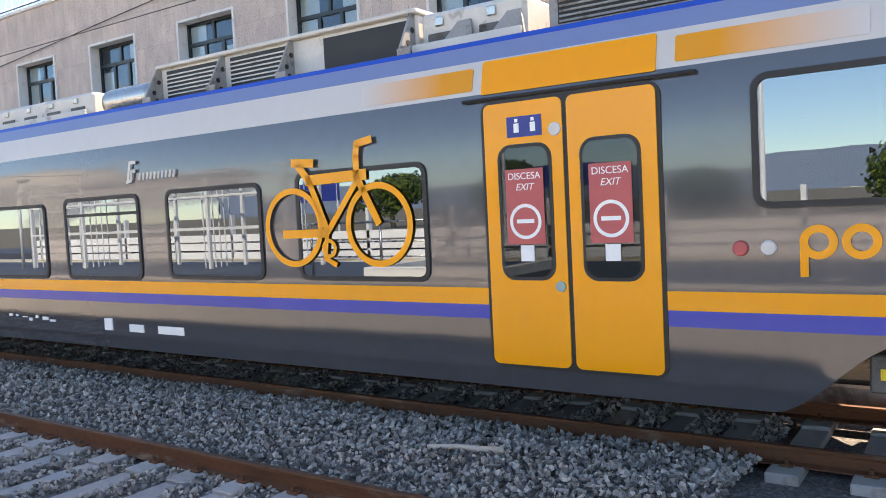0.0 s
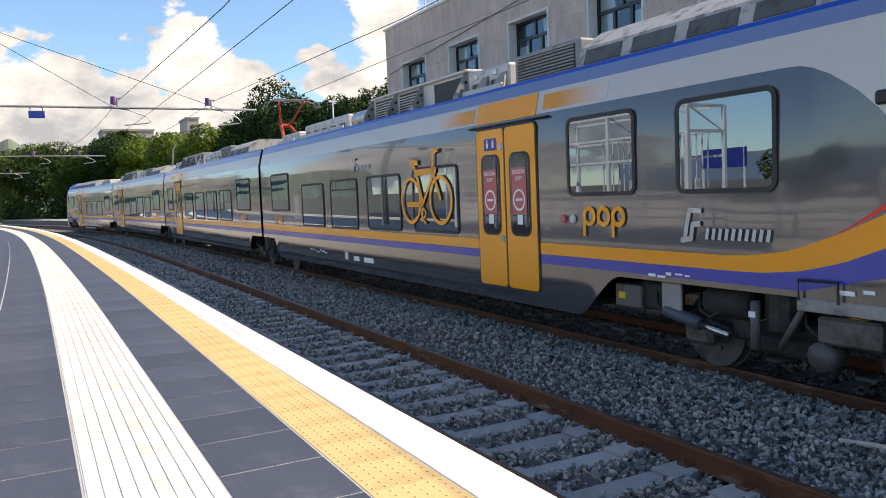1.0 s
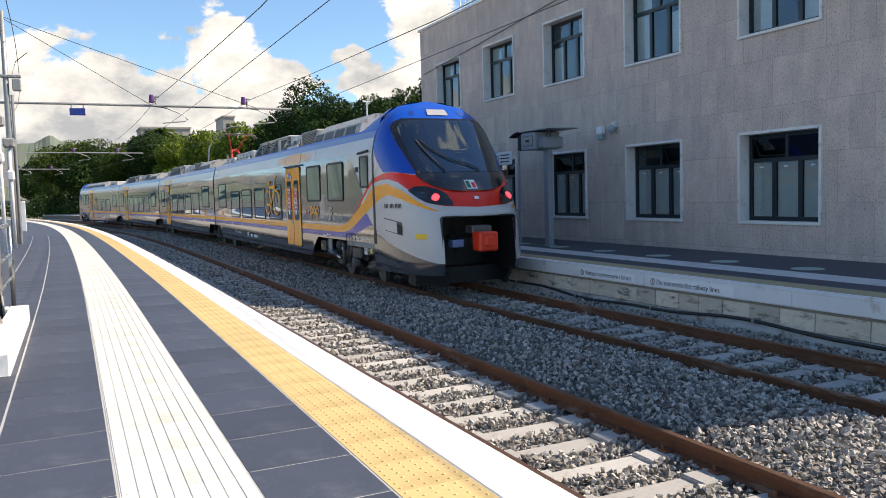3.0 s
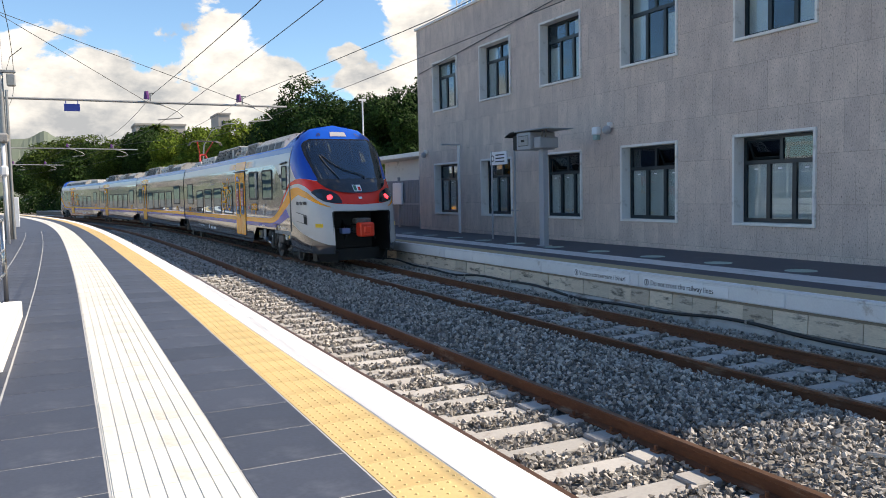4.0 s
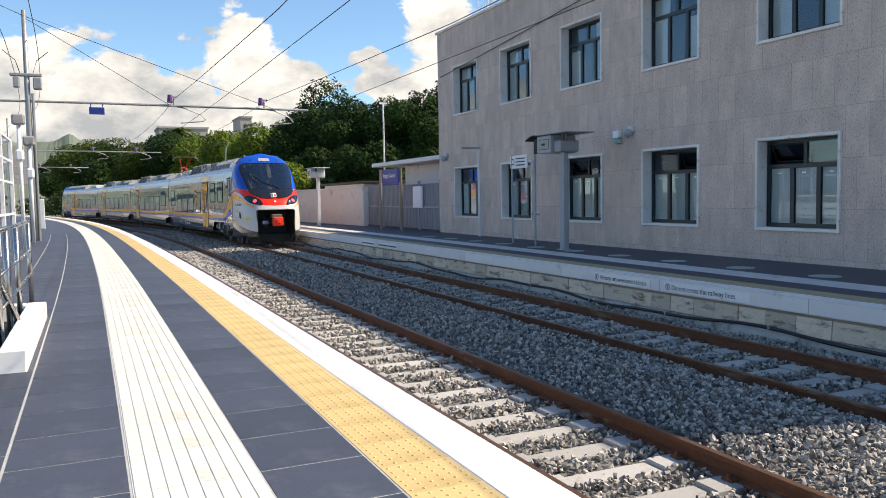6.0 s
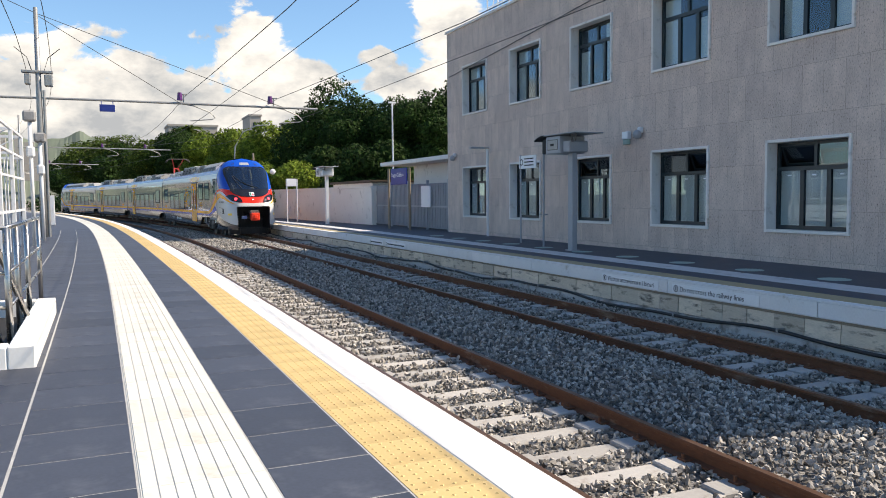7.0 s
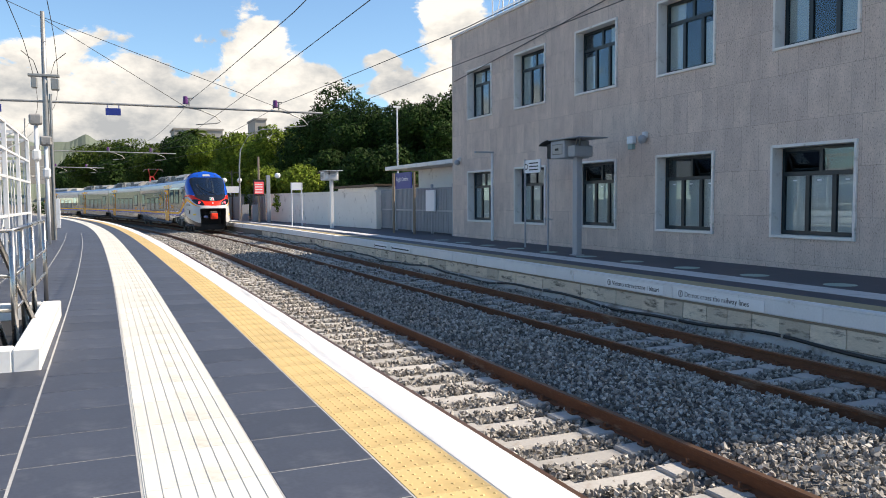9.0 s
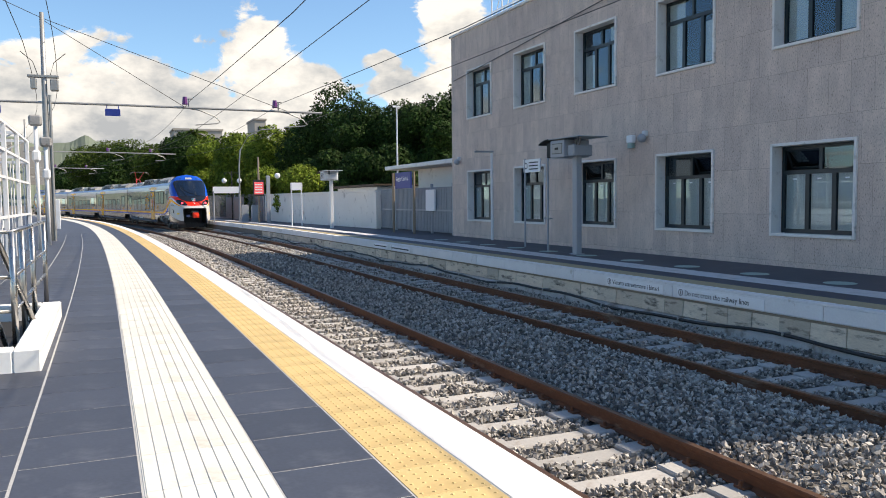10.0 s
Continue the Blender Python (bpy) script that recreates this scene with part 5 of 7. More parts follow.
def roof_gear(car, items):
    """Boxes and fairings on the roof: kind, x0, x1, height."""
    for kind, x0, x1, h in items:
        g = new("roof_unit")
        g.parent = car
        z = 3.61
        if kind == "box":
            bm = B()
            box(bm, x0, x1, -0.95, 0.95, z, z + h, 0.04)
            part("casing", bm, "roof_pale", g)
            n = max(2, int((x1 - x0) / 0.6))
            for s in (-1, 1):
                for i in range(n):
                    xa = x0 + (x1 - x0) * (i + 0.15) / n
                    bm = B()
                    box(bm, xa, xa + 0.36, s * 0.95 - 0.012, s * 0.95 + 0.012, z + h * 0.2, z + h * 0.52, 0.01)
                    part("slot", bm, "under_grey", g)
                    bm = B()
                    box(bm, xa + 0.1, xa + 0.2, s * 0.96 - 0.02, s * 0.96 + 0.02, z + h * 0.66, z + h * 0.86, 0.008)
                    part("latch", bm, "steel", g)
                bm = B()
                box(bm, x0 - 0.02, x1 + 0.02, s * 1.08 - 0.02, s * 1.08 + 0.02, z, z + 0.12, 0.01)
                part("edge_rail", bm, "roof_pale", g)
        elif kind == "grille":
            bm = B()
            box(bm, x0, x1, -1.0, 1.0, z, z + h, 0.03)
            part("casing", bm, "roof_grey", g)
            for s in (-1, 1):
                n = int((x1 - x0 - 0.2) / 0.07)
                bm = B()
                box(bm, x0 + 0.1, x1 - 0.1, s * 1.0 - 0.004, s * 1.0 + 0.004, z + 0.08, z + h - 0.06)
                part("mesh_panel", bm, "black", g)
                for i in range(int((h - 0.14) / 0.045)):
                    bm = B()
                    za = z + 0.09 + i * 0.045
                    box(bm, x0 + 0.12, x1 - 0.12, s * 1.012 - 0.008, s * 1.012 + 0.008, za, za + 0.018)
                    part("bar", bm, "roof_grey", g)
        elif kind == "web":
            for q in np.arange(x0, x1, 0.55):
                for s in (-1, 1):
                    bm = B()
                    vs = [bm.verts.new((q + a, s * b, z + c)) for a, b, c in ((0, 1.1, 0), (0.46, 1.1, 0), (0.36, 0.98, h), (0.22, 0.98, h))]
                    vt = [bm.verts.new((v.co.x, v.co.y - s * 0.03, v.co.z)) for v in vs]
                    bm.faces.new(vs)
                    bm.faces.new(vt[::-1])
                    for k in range(4):
                        bm.faces.new((vs[k], vs[(k + 1) % 4], vt[(k + 1) % 4], vt[k]))
                    bmesh.ops.recalc_face_normals(bm, faces=bm.faces)
                    part("bracket", bm, "roof_grey", g)
            bm = B()
            box(bm, x0, x1, -0.9, 0.9, z, z + h * 0.85, 0.03)
            part("casing", bm, "under_grey", g)
        elif kind == "housing":
            bm = B()
            box(bm, x0, x1, -0.93, 0.93, z, z + h - 0.03, 0.02)
            part("casing", bm, "roof_pale", g)
            bm = B()
            box(bm, x0 - 0.03, x1 + 0.03, -1.0, 1.0, z + h - 0.03, z + h + 0.015, 0.01)
            part("cover_sheet", bm, "roof_pale", g)
            third = (x1 - x0) / 3.4
            for s in (-1, 1):
                for q in (0.12, 0.12 + third):
                    bm = B()
                    box(bm, x0 + q, x0 + q + third - 0.18, s * 0.934 - 0.004, s * 0.934 + 0.004, z + 0.05, z + h - 0.07)
                    part("mesh_panel", bm, "black", g)
                    for i in range(int((h - 0.14) / 0.05)):
                        bm = B()
                        za = z + 0.065 + i * 0.05
                        box(bm, x0 + q, x0 + q + third - 0.18, s * 0.944 - 0.006, s * 0.944 + 0.006, za, za + 0.016)
                        part("bar", bm, "roof_pale", g)
                bm = B()
                xp = x0 + 2.35 * third
                box(bm, xp, xp + 0.95 * third, s * 0.936 - 0.006, s * 0.936 + 0.006, z + 0.04, z + h - 0.08, 0.004)
                part("dark_panel", bm, "black", g)
                for q in (-0.02, third, 1.95 * third, x1 - x0 - 0.06):
                    gusset(g, x0 + q, z, h, s)
        elif kind == "tank":
            for s in (-0.75, 0.75):
                bm = B()
                tube(bm, [(x0, s, z + 0.2), (x0 + 0.06, s, z + 0.2), (x1 - 0.06, s, z + 0.2), (x1, s, z + 0.2)], 0.19, 14)
                part("air_tank", bm, "steel", g, smooth=True)
        elif kind == "brow":
            bm = B()
            prev = None
            for k in range(9):
                u = k / 8
                x, up = x0 + (x1 - x0) * u, h * smooth(0, 1, u) ** 0.8
                row = [bm.verts.new((x, a * (1.24 - 0.1 * u * abs(b)), z + up * b)) for a, b in ((-1, 0), (-0.95, 0.45), (-0.76, 0.85), (-0.35, 1.1), (0.35, 1.1), (0.76, 0.85), (0.95, 0.45), (1, 0))]
                if prev:
                    for q in range(7):
                        bm.faces.new((prev[q], row[q], row[q + 1], prev[q + 1]))
                prev = row
            bmesh.ops.recalc_face_normals(bm, faces=bm.faces)
            part("brow_fairing", bm, "body_blue", g, "deep blue fairing behind the cab brow", smooth=True)
        elif kind == "fairing":
            bm = B()
            xs = np.linspace(x0, x1, 9)
            sec = ((-1.15, 0.0), (-1.06, h * 0.55), (-0.72, h), (0.72, h), (1.06, h * 0.55), (1.15, 0.0))
            prev = None
            for x in xs:
                row = [bm.verts.new((x, a, z + c)) for a, c in sec]
                if prev:
                    for k in range(5):
                        bm.faces.new((prev[k], row[k], row[k + 1], prev[k + 1]))
                else:
                    bm.faces.new(row)
                prev = row
            bm.faces.new(prev[::-1])
            bmesh.ops.recalc_face_normals(bm, faces=bm.faces)
            part("fairing", bm, "fairing", g)
            for s in (-1, 1):
                for i in range(int((x1 - x0) / 0.9)):
                    bm = B()
                    xa = x0 + 0.15 + i * 0.9
                    tilt = math.degrees(math.atan2(h * 0.55, 0.09)) - 90
                    box(bm, xa, xa + 0.7, -0.012, 0.012, -h * 0.2, h * 0.2, 0.004)
                    p = part("hatch", bm, "under_grey", g)
                    p.matrix_basis = pose(0, s * 1.107, z + h * 0.275, s * tilt * -1)


def pantograph(car, x):
    p = new("pantograph")
    p.parent = car
    z = 3.78
    bm = B()
    for s in (-1, 1):
        tube(bm, [(x + 0.15, s * 0.32, z), (x - 0.75, s * 0.14, z + 0.68)], 0.055, 8)
    tube(bm, [(x + 0.1, -0.3, z), (x + 0.1, 0.3, z)], 0.05, 8)
    tube(bm, [(x - 0.75, -0.18, z + 0.68), (x - 0.75, 0.18, z + 0.68)], 0.06, 8)
    part("lower_arm", bm, "panto", p, "red lower arm")
    bm = B()
    for s in (-1, 1):
        tube(bm, [(x - 0.75, s * 0.14, z + 0.68), (x + 0.05, s * 0.42, z + 1.36)], 0.032, 8)
    part("upper_arm", bm, "panto", p)
    for q in (-0.18, 0.22):
        bm = B()
        tube(bm, [(x + q, -0.88, z + 1.16), (x + q, -0.8, z + 1.32), (x + q, -0.6, z + 1.4), (x + q, 0.6, z + 1.4), (x + q, 0.8, z + 1.32), (x + q, 0.88, z + 1.16)], 0.026, 6)
        part("contact_strip", bm, "under_grey", p)
    bm = B()
    for q in (-0.5, 0.5):
        for s in (-0.5, 0.5):
            tube(bm, [(x + q, s, 3.6), (x + q, s, z)], 0.05, 8)
    box(bm, x - 0.6, x + 0.6, -0.55, 0.55, z - 0.05, z)
    part("base", bm, "under_grey", p)


# --- the cab moulding: a surface given by an angle round the nose and a height
NOSE_X = [(0.3, 23.28), (0.7, 23.36), (1.4, 23.30), (1.65, 23.20), (2.0, 23.04), (2.4, 22.66), (2.55, 22.48), (3.0, 22.04), (3.72, 21.42), (3.95, 21.20), (4.10, 21.03), (4.2, 20.87), (4.24, 20.74)]


def nose(theta, z, off=0.0):
    xf = float(np.interp(z, [a for a, b in NOSE_X], [b for a, b in NOSE_X]))
    w = half_width(z)
    n = 2.0 / 3.2
    c, s = math.cos(theta), math.sin(theta)
    return Vector((X_NOSE + (xf - X_NOSE) * abs(s) ** n, -w * abs(c) ** n * (1 if c >= 0 else -1), z))


def nose_point(theta, z, off):
    p = nose(theta, z)
    e = 0.01
    a = nose(theta + e, z) - nose(theta - e, z)
    b = nose(theta, z + e) - nose(theta, z - e)
    n = a.cross(b)
    return p + n.normalized() * off if n.length > 1e-9 else p


def nose_patch(name, t0, t1, low, high, off, mat, parent, label="", nt=40, nz=14, mirror=False, skirt=True):
    for sgn in ((1, -1) if mirror else (1,)):
        bm = B()
        g = []
        for i in range(nt + 1):
            t = t0 + (t1 - t0) * i / nt
            lo, hi = low(t), high(t)
            tt = t if sgn > 0 else math.pi - t
            g.append([bm.verts.new(nose_point(tt, lo + (hi - lo) * j / nz, off)) for j in range(nz + 1)])
        for i in range(nt):
            for j in range(nz):
                q = (g[i][j], g[i + 1][j], g[i + 1][j + 1], g[i][j + 1])
                bm.faces.new(q if sgn > 0 else q[::-1])
        part(name, bm, mat, parent, label, smooth=True)


def flow(t, *pairs):
    """A line drawn round the nose through (angle, height) pairs, alike on both sides."""
    q = abs(math.sin(min(t, math.pi - t))) ** 0.625
    return float(np.interp(q, [abs(math.sin(a)) ** 0.625 for a, b in pairs], [b for a, b in pairs]))


def nose_shield(name, z0, z1, side, off, mat, parent, label="", nt=48, nz=18):
    """A patch of the nose whose left and right edges run along side(z)."""
    bm = B()
    g = []
    for j in range(nz + 1):
        z = z0 + (z1 - z0) * j / nz
        a = side(z)
        g.append([bm.verts.new(nose_point(a + (math.pi - 2 * a) * i / nt, z, off)) for i in range(nt + 1)])
    for j in range(nz):
        for i in range(nt):
            bm.faces.new((g[j][i], g[j][i + 1], g[j + 1][i + 1], g[j + 1][i]))
    return part(name, bm, mat, parent, label, smooth=True)


def cab(car):
    P = math.pi
    # base moulding in bands
    BAY = 1.13
    cuts_t = sorted({*(math.asin(min(1.0, (k / 30) ** 1.6)) for k in range(31)), *(P - math.asin(min(1.0, (k / 30) ** 1.6)) for k in range(31)), BAY, P - BAY})
    red_top = lambda t: flow(t, (0, 2.47), (0.08, 2.53), (0.19, 2.57), (0.43, 2.59), (0.7, 2.55), (0.92, 2.50), (1.57, 2.50))
    red_low = lambda t: flow(t, (0, 2.36), (0.12, 2.43), (0.29, 2.44), (0.5, 2.36), (0.67, 2.2), (0.8, 2.04), (0.96, 1.92), (1.34, 1.82), (1.57, 1.80))
    blue_low = lambda t: max(red_top(t) + 0.004, flow(t, (0, 3.26), (0.2, 2.6), (1.57, 2.5)))
    dark = lambda t: flow(t, (0, 1.38), (0.05, 1.22), (0.16, 1.08), (0.53, 0.86), (1.01, 0.68), (1.57, 0.66))
    bm = B()
    rows = []
    zs_up = [0.15, 0.35, 0.55, 0.75, 0.9, 1.0]
    for t in cuts_t:
        d, a, b = dark(t), red_low(t), red_top(t)
        zz = [0.42, (0.42 + d) / 2, d, d + (1.62 - d) * 0.5, 1.62]
        a2 = max(a, 1.64)
        zz += [1.62 + (a2 - 1.62) * k for k in (0.33, 0.66, 1)]
        zz += [a2 + (b - a2) * k for k in (0.33, 0.66, 1)]
        c = blue_low(t)
        zz += [c]
        zz += [c + (4.238 - c) * k for k in zs_up]
        rows.append([bm.verts.new(nose(t, z)) for z in zz])
    mats = [0, 0, 1, 1, 1, 1, 1, 2, 2, 2, 1, 3, 3, 3, 3, 3, 3]
    for i in range(len(cuts_t) - 1):
        tm = (cuts_t[i] + cuts_t[i + 1]) / 2
        for j, mi in enumerate(mats):
            if j < 4 and BAY < tm < P - BAY:
                continue                                   # the coupler bay is open
            f = bm.faces.new((rows[i][j], rows[i + 1][j], rows[i + 1][j + 1], rows[i][j + 1]))
            f.material_index, f.smooth = mi, True
    bmesh.ops.remove_doubles(bm, verts=bm.verts, dist=0.0005)
    part("cab_moulding", bm, ["body_dark", "body_grey", "body_red", "body_blue"], car, "blue, red and light grey cab front")
    # coupler bay
    bm = B()
    pl, pr = nose(BAY, 1.0), nose(P - BAY, 1.0)
    box(bm, 21.6, 21.7, -1.2, 1.2, 0.4, 1.62)
    box(bm, 21.7, pl.x - 0.02, pl.y - 0.03, pl.y - 0.005, 0.45, 1.6)
    box(bm, 21.7, pl.x - 0.02, pr.y + 0.005, pr.y + 0.03, 0.45, 1.6)
    box(bm, 21.7, pl.x - 0.02, pl.y, pr.y, 1.6, 1.63)
    part("coupler_bay", bm, "black", car)
    cp = new("coupler")
    cp.parent = car
    bm = B()
    tube(bm, [(21.6, 0, 1.08), (23.05, 0, 1.08)], 0.11, 12)
    box(bm, 22.9, 23.25, -0.22, 0.24, 1.26, 1.42, 0.03)
    part("drawbar", bm, "under_grey", cp)
    bm = B()
    box(bm, 23.2, 23.56, -0.22, 0.22, 0.9, 1.3, 0.04)
    box(bm, 23.3, 23.6, -0.1, 0.1, 1.0, 1.2, 0.03)
    part("cover", bm, "coupler_red", cp, "orange-red plastic coupler cover")
    for s in (-1, 1):
        for k in range(3):
            bm = B()
            tube(bm, [(22.6, s * 0.42, 1.4 - 0.1 * k), (22.95, s * (0.4 + 0.03 * k), 1.05 - 0.12 * k), (23.1, s * 0.28, 1.0 + 0.08 * k)], 0.018, 6)
            part("hose", bm, "black", cp)
    bm = B()
    box(bm, 22.85, 23.1, -0.6, -0.34, 0.98, 1.14, 0.02)
    part("air_valve", bm, "body_lightblue", cp)
    # plough under the nose
    bm = B()
    for s in (-1, 1):
        vs = [bm.verts.new(c) for c in ((22.3, s * 1.15, 0.5), (23.2, s * 0.75, 0.5), (23.0, s * 0.7, 0.16), (22.2, s * 1.05, 0.16))]
        vt = [bm.verts.new((v.co.x - 0.04, v.co.y - s * 0.04, v.co.z)) for v in vs]
        bm.faces.new(vs)
        bm.faces.new(vt[::-1])
        for k in range(4):
            bm.faces.new((vs[k], vs[(k + 1) % 4], vt[(k + 1) % 4], vt[k]))
    bmesh.ops.recalc_face_normals(bm, faces=bm.faces)
    box(bm, 21.9, 22.3, -1.1, 1.1, 0.16, 0.5)
    part("rail_guard", bm, "black", car)
    # windscreen with its black surround
    nose_shield("windscreen_surround", 2.46, 3.78, lambda z: along(z, ((2.46, 0.95), (2.6, 0.935), (3.02, 0.83), (3.3, 0.68), (3.58, 0.53), (3.66, 0.53), (3.72, 0.62), (3.78, 0.84))), 0.012, "gloss_black", car, "gloss black windscreen surround")
    nose_shield("windscreen", 2.54, 3.72, lambda z: along(z, ((2.54, 1.05), (2.6, 1.01), (3.1, 0.92), (3.5, 0.78), (3.62, 0.76), (3.68, 0.82), (3.72, 0.95))), 0.022, "screen", car, "dark reflecting windscreen")
    nose_patch("bonnet_panel", 0.93, P - 0.93, lambda t: flow(t, (0.93, 2.46), (1.1, 2.29), (1.35, 2.17), (1.57, 2.13)), lambda t: 2.53, 0.014, "gloss_black", car, "black bonnet panel", 44, 8)
    # stripe on the flank of the moulding
    nose_patch("orange_stripe", 0.0, 1.10, lambda t: flow(t, (0, 1.87), (0.03, 1.96), (0.10, 2.04), (0.23, 2.11), (0.49, 2.00), (1.10, 1.735)), lambda t: flow(t, (0, 2.27), (0.03, 2.30), (0.11, 2.33), (0.27, 2.335), (0.54, 2.18), (1.10, 1.75)), 0.006, "body_orange", car, "", 40, 4, mirror=True)
    nose_patch("skirt_lip", 0.04, BAY, lambda t: dark(t), lambda t: dark(t) + 0.05 + 0.10 * smooth(0.1, 0.9, t), 0.016, "body_grey", car, "", 36, 4, mirror=True)
    # lamps
    nose_patch("headlamp", 0.67, 1.345, lambda t: flow(t, (0.67, 2.165), (0.8, 2.02), (0.96, 1.91), (1.15, 1.86), (1.345, 1.84)), lambda t: flow(t, (0.67, 2.185), (0.8, 2.25), (1.0, 2.265), (1.2, 2.18), (1.29, 2.09), (1.345, 1.92)), 0.016, "gloss_black", car, "black headlamp housing", 30, 8, mirror=True)
    nose_patch("lamp_lens", 0.80, 0.96, lambda t: 2.0, lambda t: 2.14, 0.022, "screen", car, "", 8, 4, mirror=True)
    for th in (1.11, P - 1.11):
        c = nose_point(th, 2.02, 0.02)
        nrm = (nose_point(th, 2.02, 0.1) - c).normalized()
        bm = B()
        bmesh.ops.create_cone(bm, cap_ends=True, segments=20, radius1=0.085, radius2=0.075, depth=0.03)
        lp = part("tail_lamp", bm, "lamp_red", car, "lit red tail lamp")
        lp.matrix_basis = Matrix.Translation(c) @ nrm.to_track_quat("Z", "Y").to_matrix().to_4x4()
    # marker lamp in the brow, grey lip, logo shapes, wiper
    nose_patch("brow_lamp", P / 2 - 0.10, P / 2 + 0.10, lambda t: 3.86, lambda t: 4.0, 0.014, "grey_metal", car, "pale brow lamp", 12, 3)
    for k in range(3):
        nose_patch("brow_vent", 1.08 + 0.05 * k, 1.10 + 0.05 * k, lambda t: 3.86, lambda t: 3.97, 0.010, "black", car, "", 2, 2, mirror=True)
    nose_patch("lower_lip", 1.15, P - 1.15, lambda t: 1.64, lambda t: 1.79, 0.012, "body_grey", car, "", 30, 3)
    nose_patch("front_emblem", P / 2 - 0.020, P / 2 + 0.020, lambda t: 2.17, lambda t: 2.36, 0.018, "white_plain", car, "", 8, 3)
    nose_patch("front_emblem", P / 2 - 0.016, P / 2 - 0.001, lambda t: 2.19, lambda t: 2.34, 0.022, "green_dark", car, "", 4, 3)
    nose_patch("front_emblem", P / 2 + 0.001, P / 2 + 0.014, lambda t: 2.19, lambda t: 2.30, 0.022, "body_red", car, "", 4, 3)
    nose_patch("front_emblem", P / 2 - 0.005, P / 2 + 0.005, lambda t: 1.96, lambda t: 2.02, 0.010, "white_plain", car, "", 6, 3)
    bm = B()
    for t0, t1 in ((P / 2 - 0.15, P / 2 - 0.42), (P / 2 + 0.12, P / 2 - 0.36)):
        pts = [nose_point(t0 + (t1 - t0) * k / 6, 2.56 + (3.25 - 2.56) * k / 6, 0.05) for k in range(7)]
        tube(bm, pts, 0.014, 6)
    part("wiper", bm, "black", car)
    # cab side: door pane, handles, step panel, marks
    for s in (-1, 1):
        w = new("cab_door")
        w.parent = car
        bm = B()
        rounded(bm, 19.92, 20.46, 2.28, 3.02, 0.04, -0.01, 0.03, side=s, inner=0.04)
        part("frame", bm, "black", w)
        bm = B()
        rounded(bm, 19.96, 20.42, 2.32, 2.98, 0.03, -0.01, 0.022, side=s)
        part("pane", bm, "glass_train", w)
        bm = B()
        tube(bm, [(19.84, s * 1.43, 3.09), (20.5, s * 1.43, 3.12)], 0.03, 8)
        part("visor", bm, "black", w)
        bm = B()
        box(bm, 19.62, 19.78, s * 1.42 - 0.03, s * 1.42 + 0.03, 2.66, 2.78, 0.02)
        part("camera", bm, "black", w)
        bm = B()
        tube(bm, [(18.9, s * 1.46, 0.98), (18.9, s * 1.46, 1.17), (19.3, s * 1.46, 1.17), (19.3, s * 1.46, 0.98)], 0.014, 6)
        part("grab_rail", bm, "black", w)
        bm = B()
        box(bm, 18.85, 20.7, s * 1.38 - 0.05, s * 1.38 + 0.03, 0.88, 1.0, 0.01)
        part("sill_beam", bm, "roof_grey", w)
        small_marks(car, 19.3, 20.6, 1.08, s, 6)
    for k in range(13):
        if k not in (3, 7):
            nose_patch("number_marks", 0.14 + k * 0.0255, 0.156 + k * 0.0255, lambda t: 1.81, lambda t: 1.91, 0.006, "under", car, "", 2, 1, mirror=True)
    for th in (0.0,):
        nose_patch("door_seam", 0.0, 0.012, lambda t: 1.0, lambda t: 3.6, 0.004, "black", car, "", 1, 12, mirror=True)
    nose_patch("filler_flap", 0.13, 0.34, lambda t: 1.38 - 0.3 * t, lambda t: 1.62 - 0.3 * t, 0.018, "body_grey", car, "", 10, 4, mirror=True)
    nose_patch("flap_seam", 0.12, 0.43, lambda t: 1.36 - 0.3 * t, lambda t: 1.64 - 0.3 * t, 0.004, "under_grey", car, "", 12, 3, mirror=True)
    # a flat dark patch paints the shade of the recess beside the flap
    nose_patch("filler_recess", 0.34, 0.42, lambda t: 1.38 - 0.3 * t, lambda t: 1.58 - 0.3 * t, 0.010, "under", car, "", 4, 4, mirror=True)
    nose_patch("warning_label", 0.66, 0.86, lambda t: 1.17, lambda t: 1.28, 0.006, "label_yellow", car, "", 6, 2, mirror=True)
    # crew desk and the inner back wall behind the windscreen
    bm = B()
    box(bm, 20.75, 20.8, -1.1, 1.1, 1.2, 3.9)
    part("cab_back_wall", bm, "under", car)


def gangway(car, x):
    bm = B()
    for k in range(5):
        xa = x - 0.10 + k * 0.04
        w = 1.30 if k % 2 else 1.25
        box(bm, xa, xa + 0.03, -w, w, 1.0, 3.5)
    part("gangway_bellows", bm, "black", car)


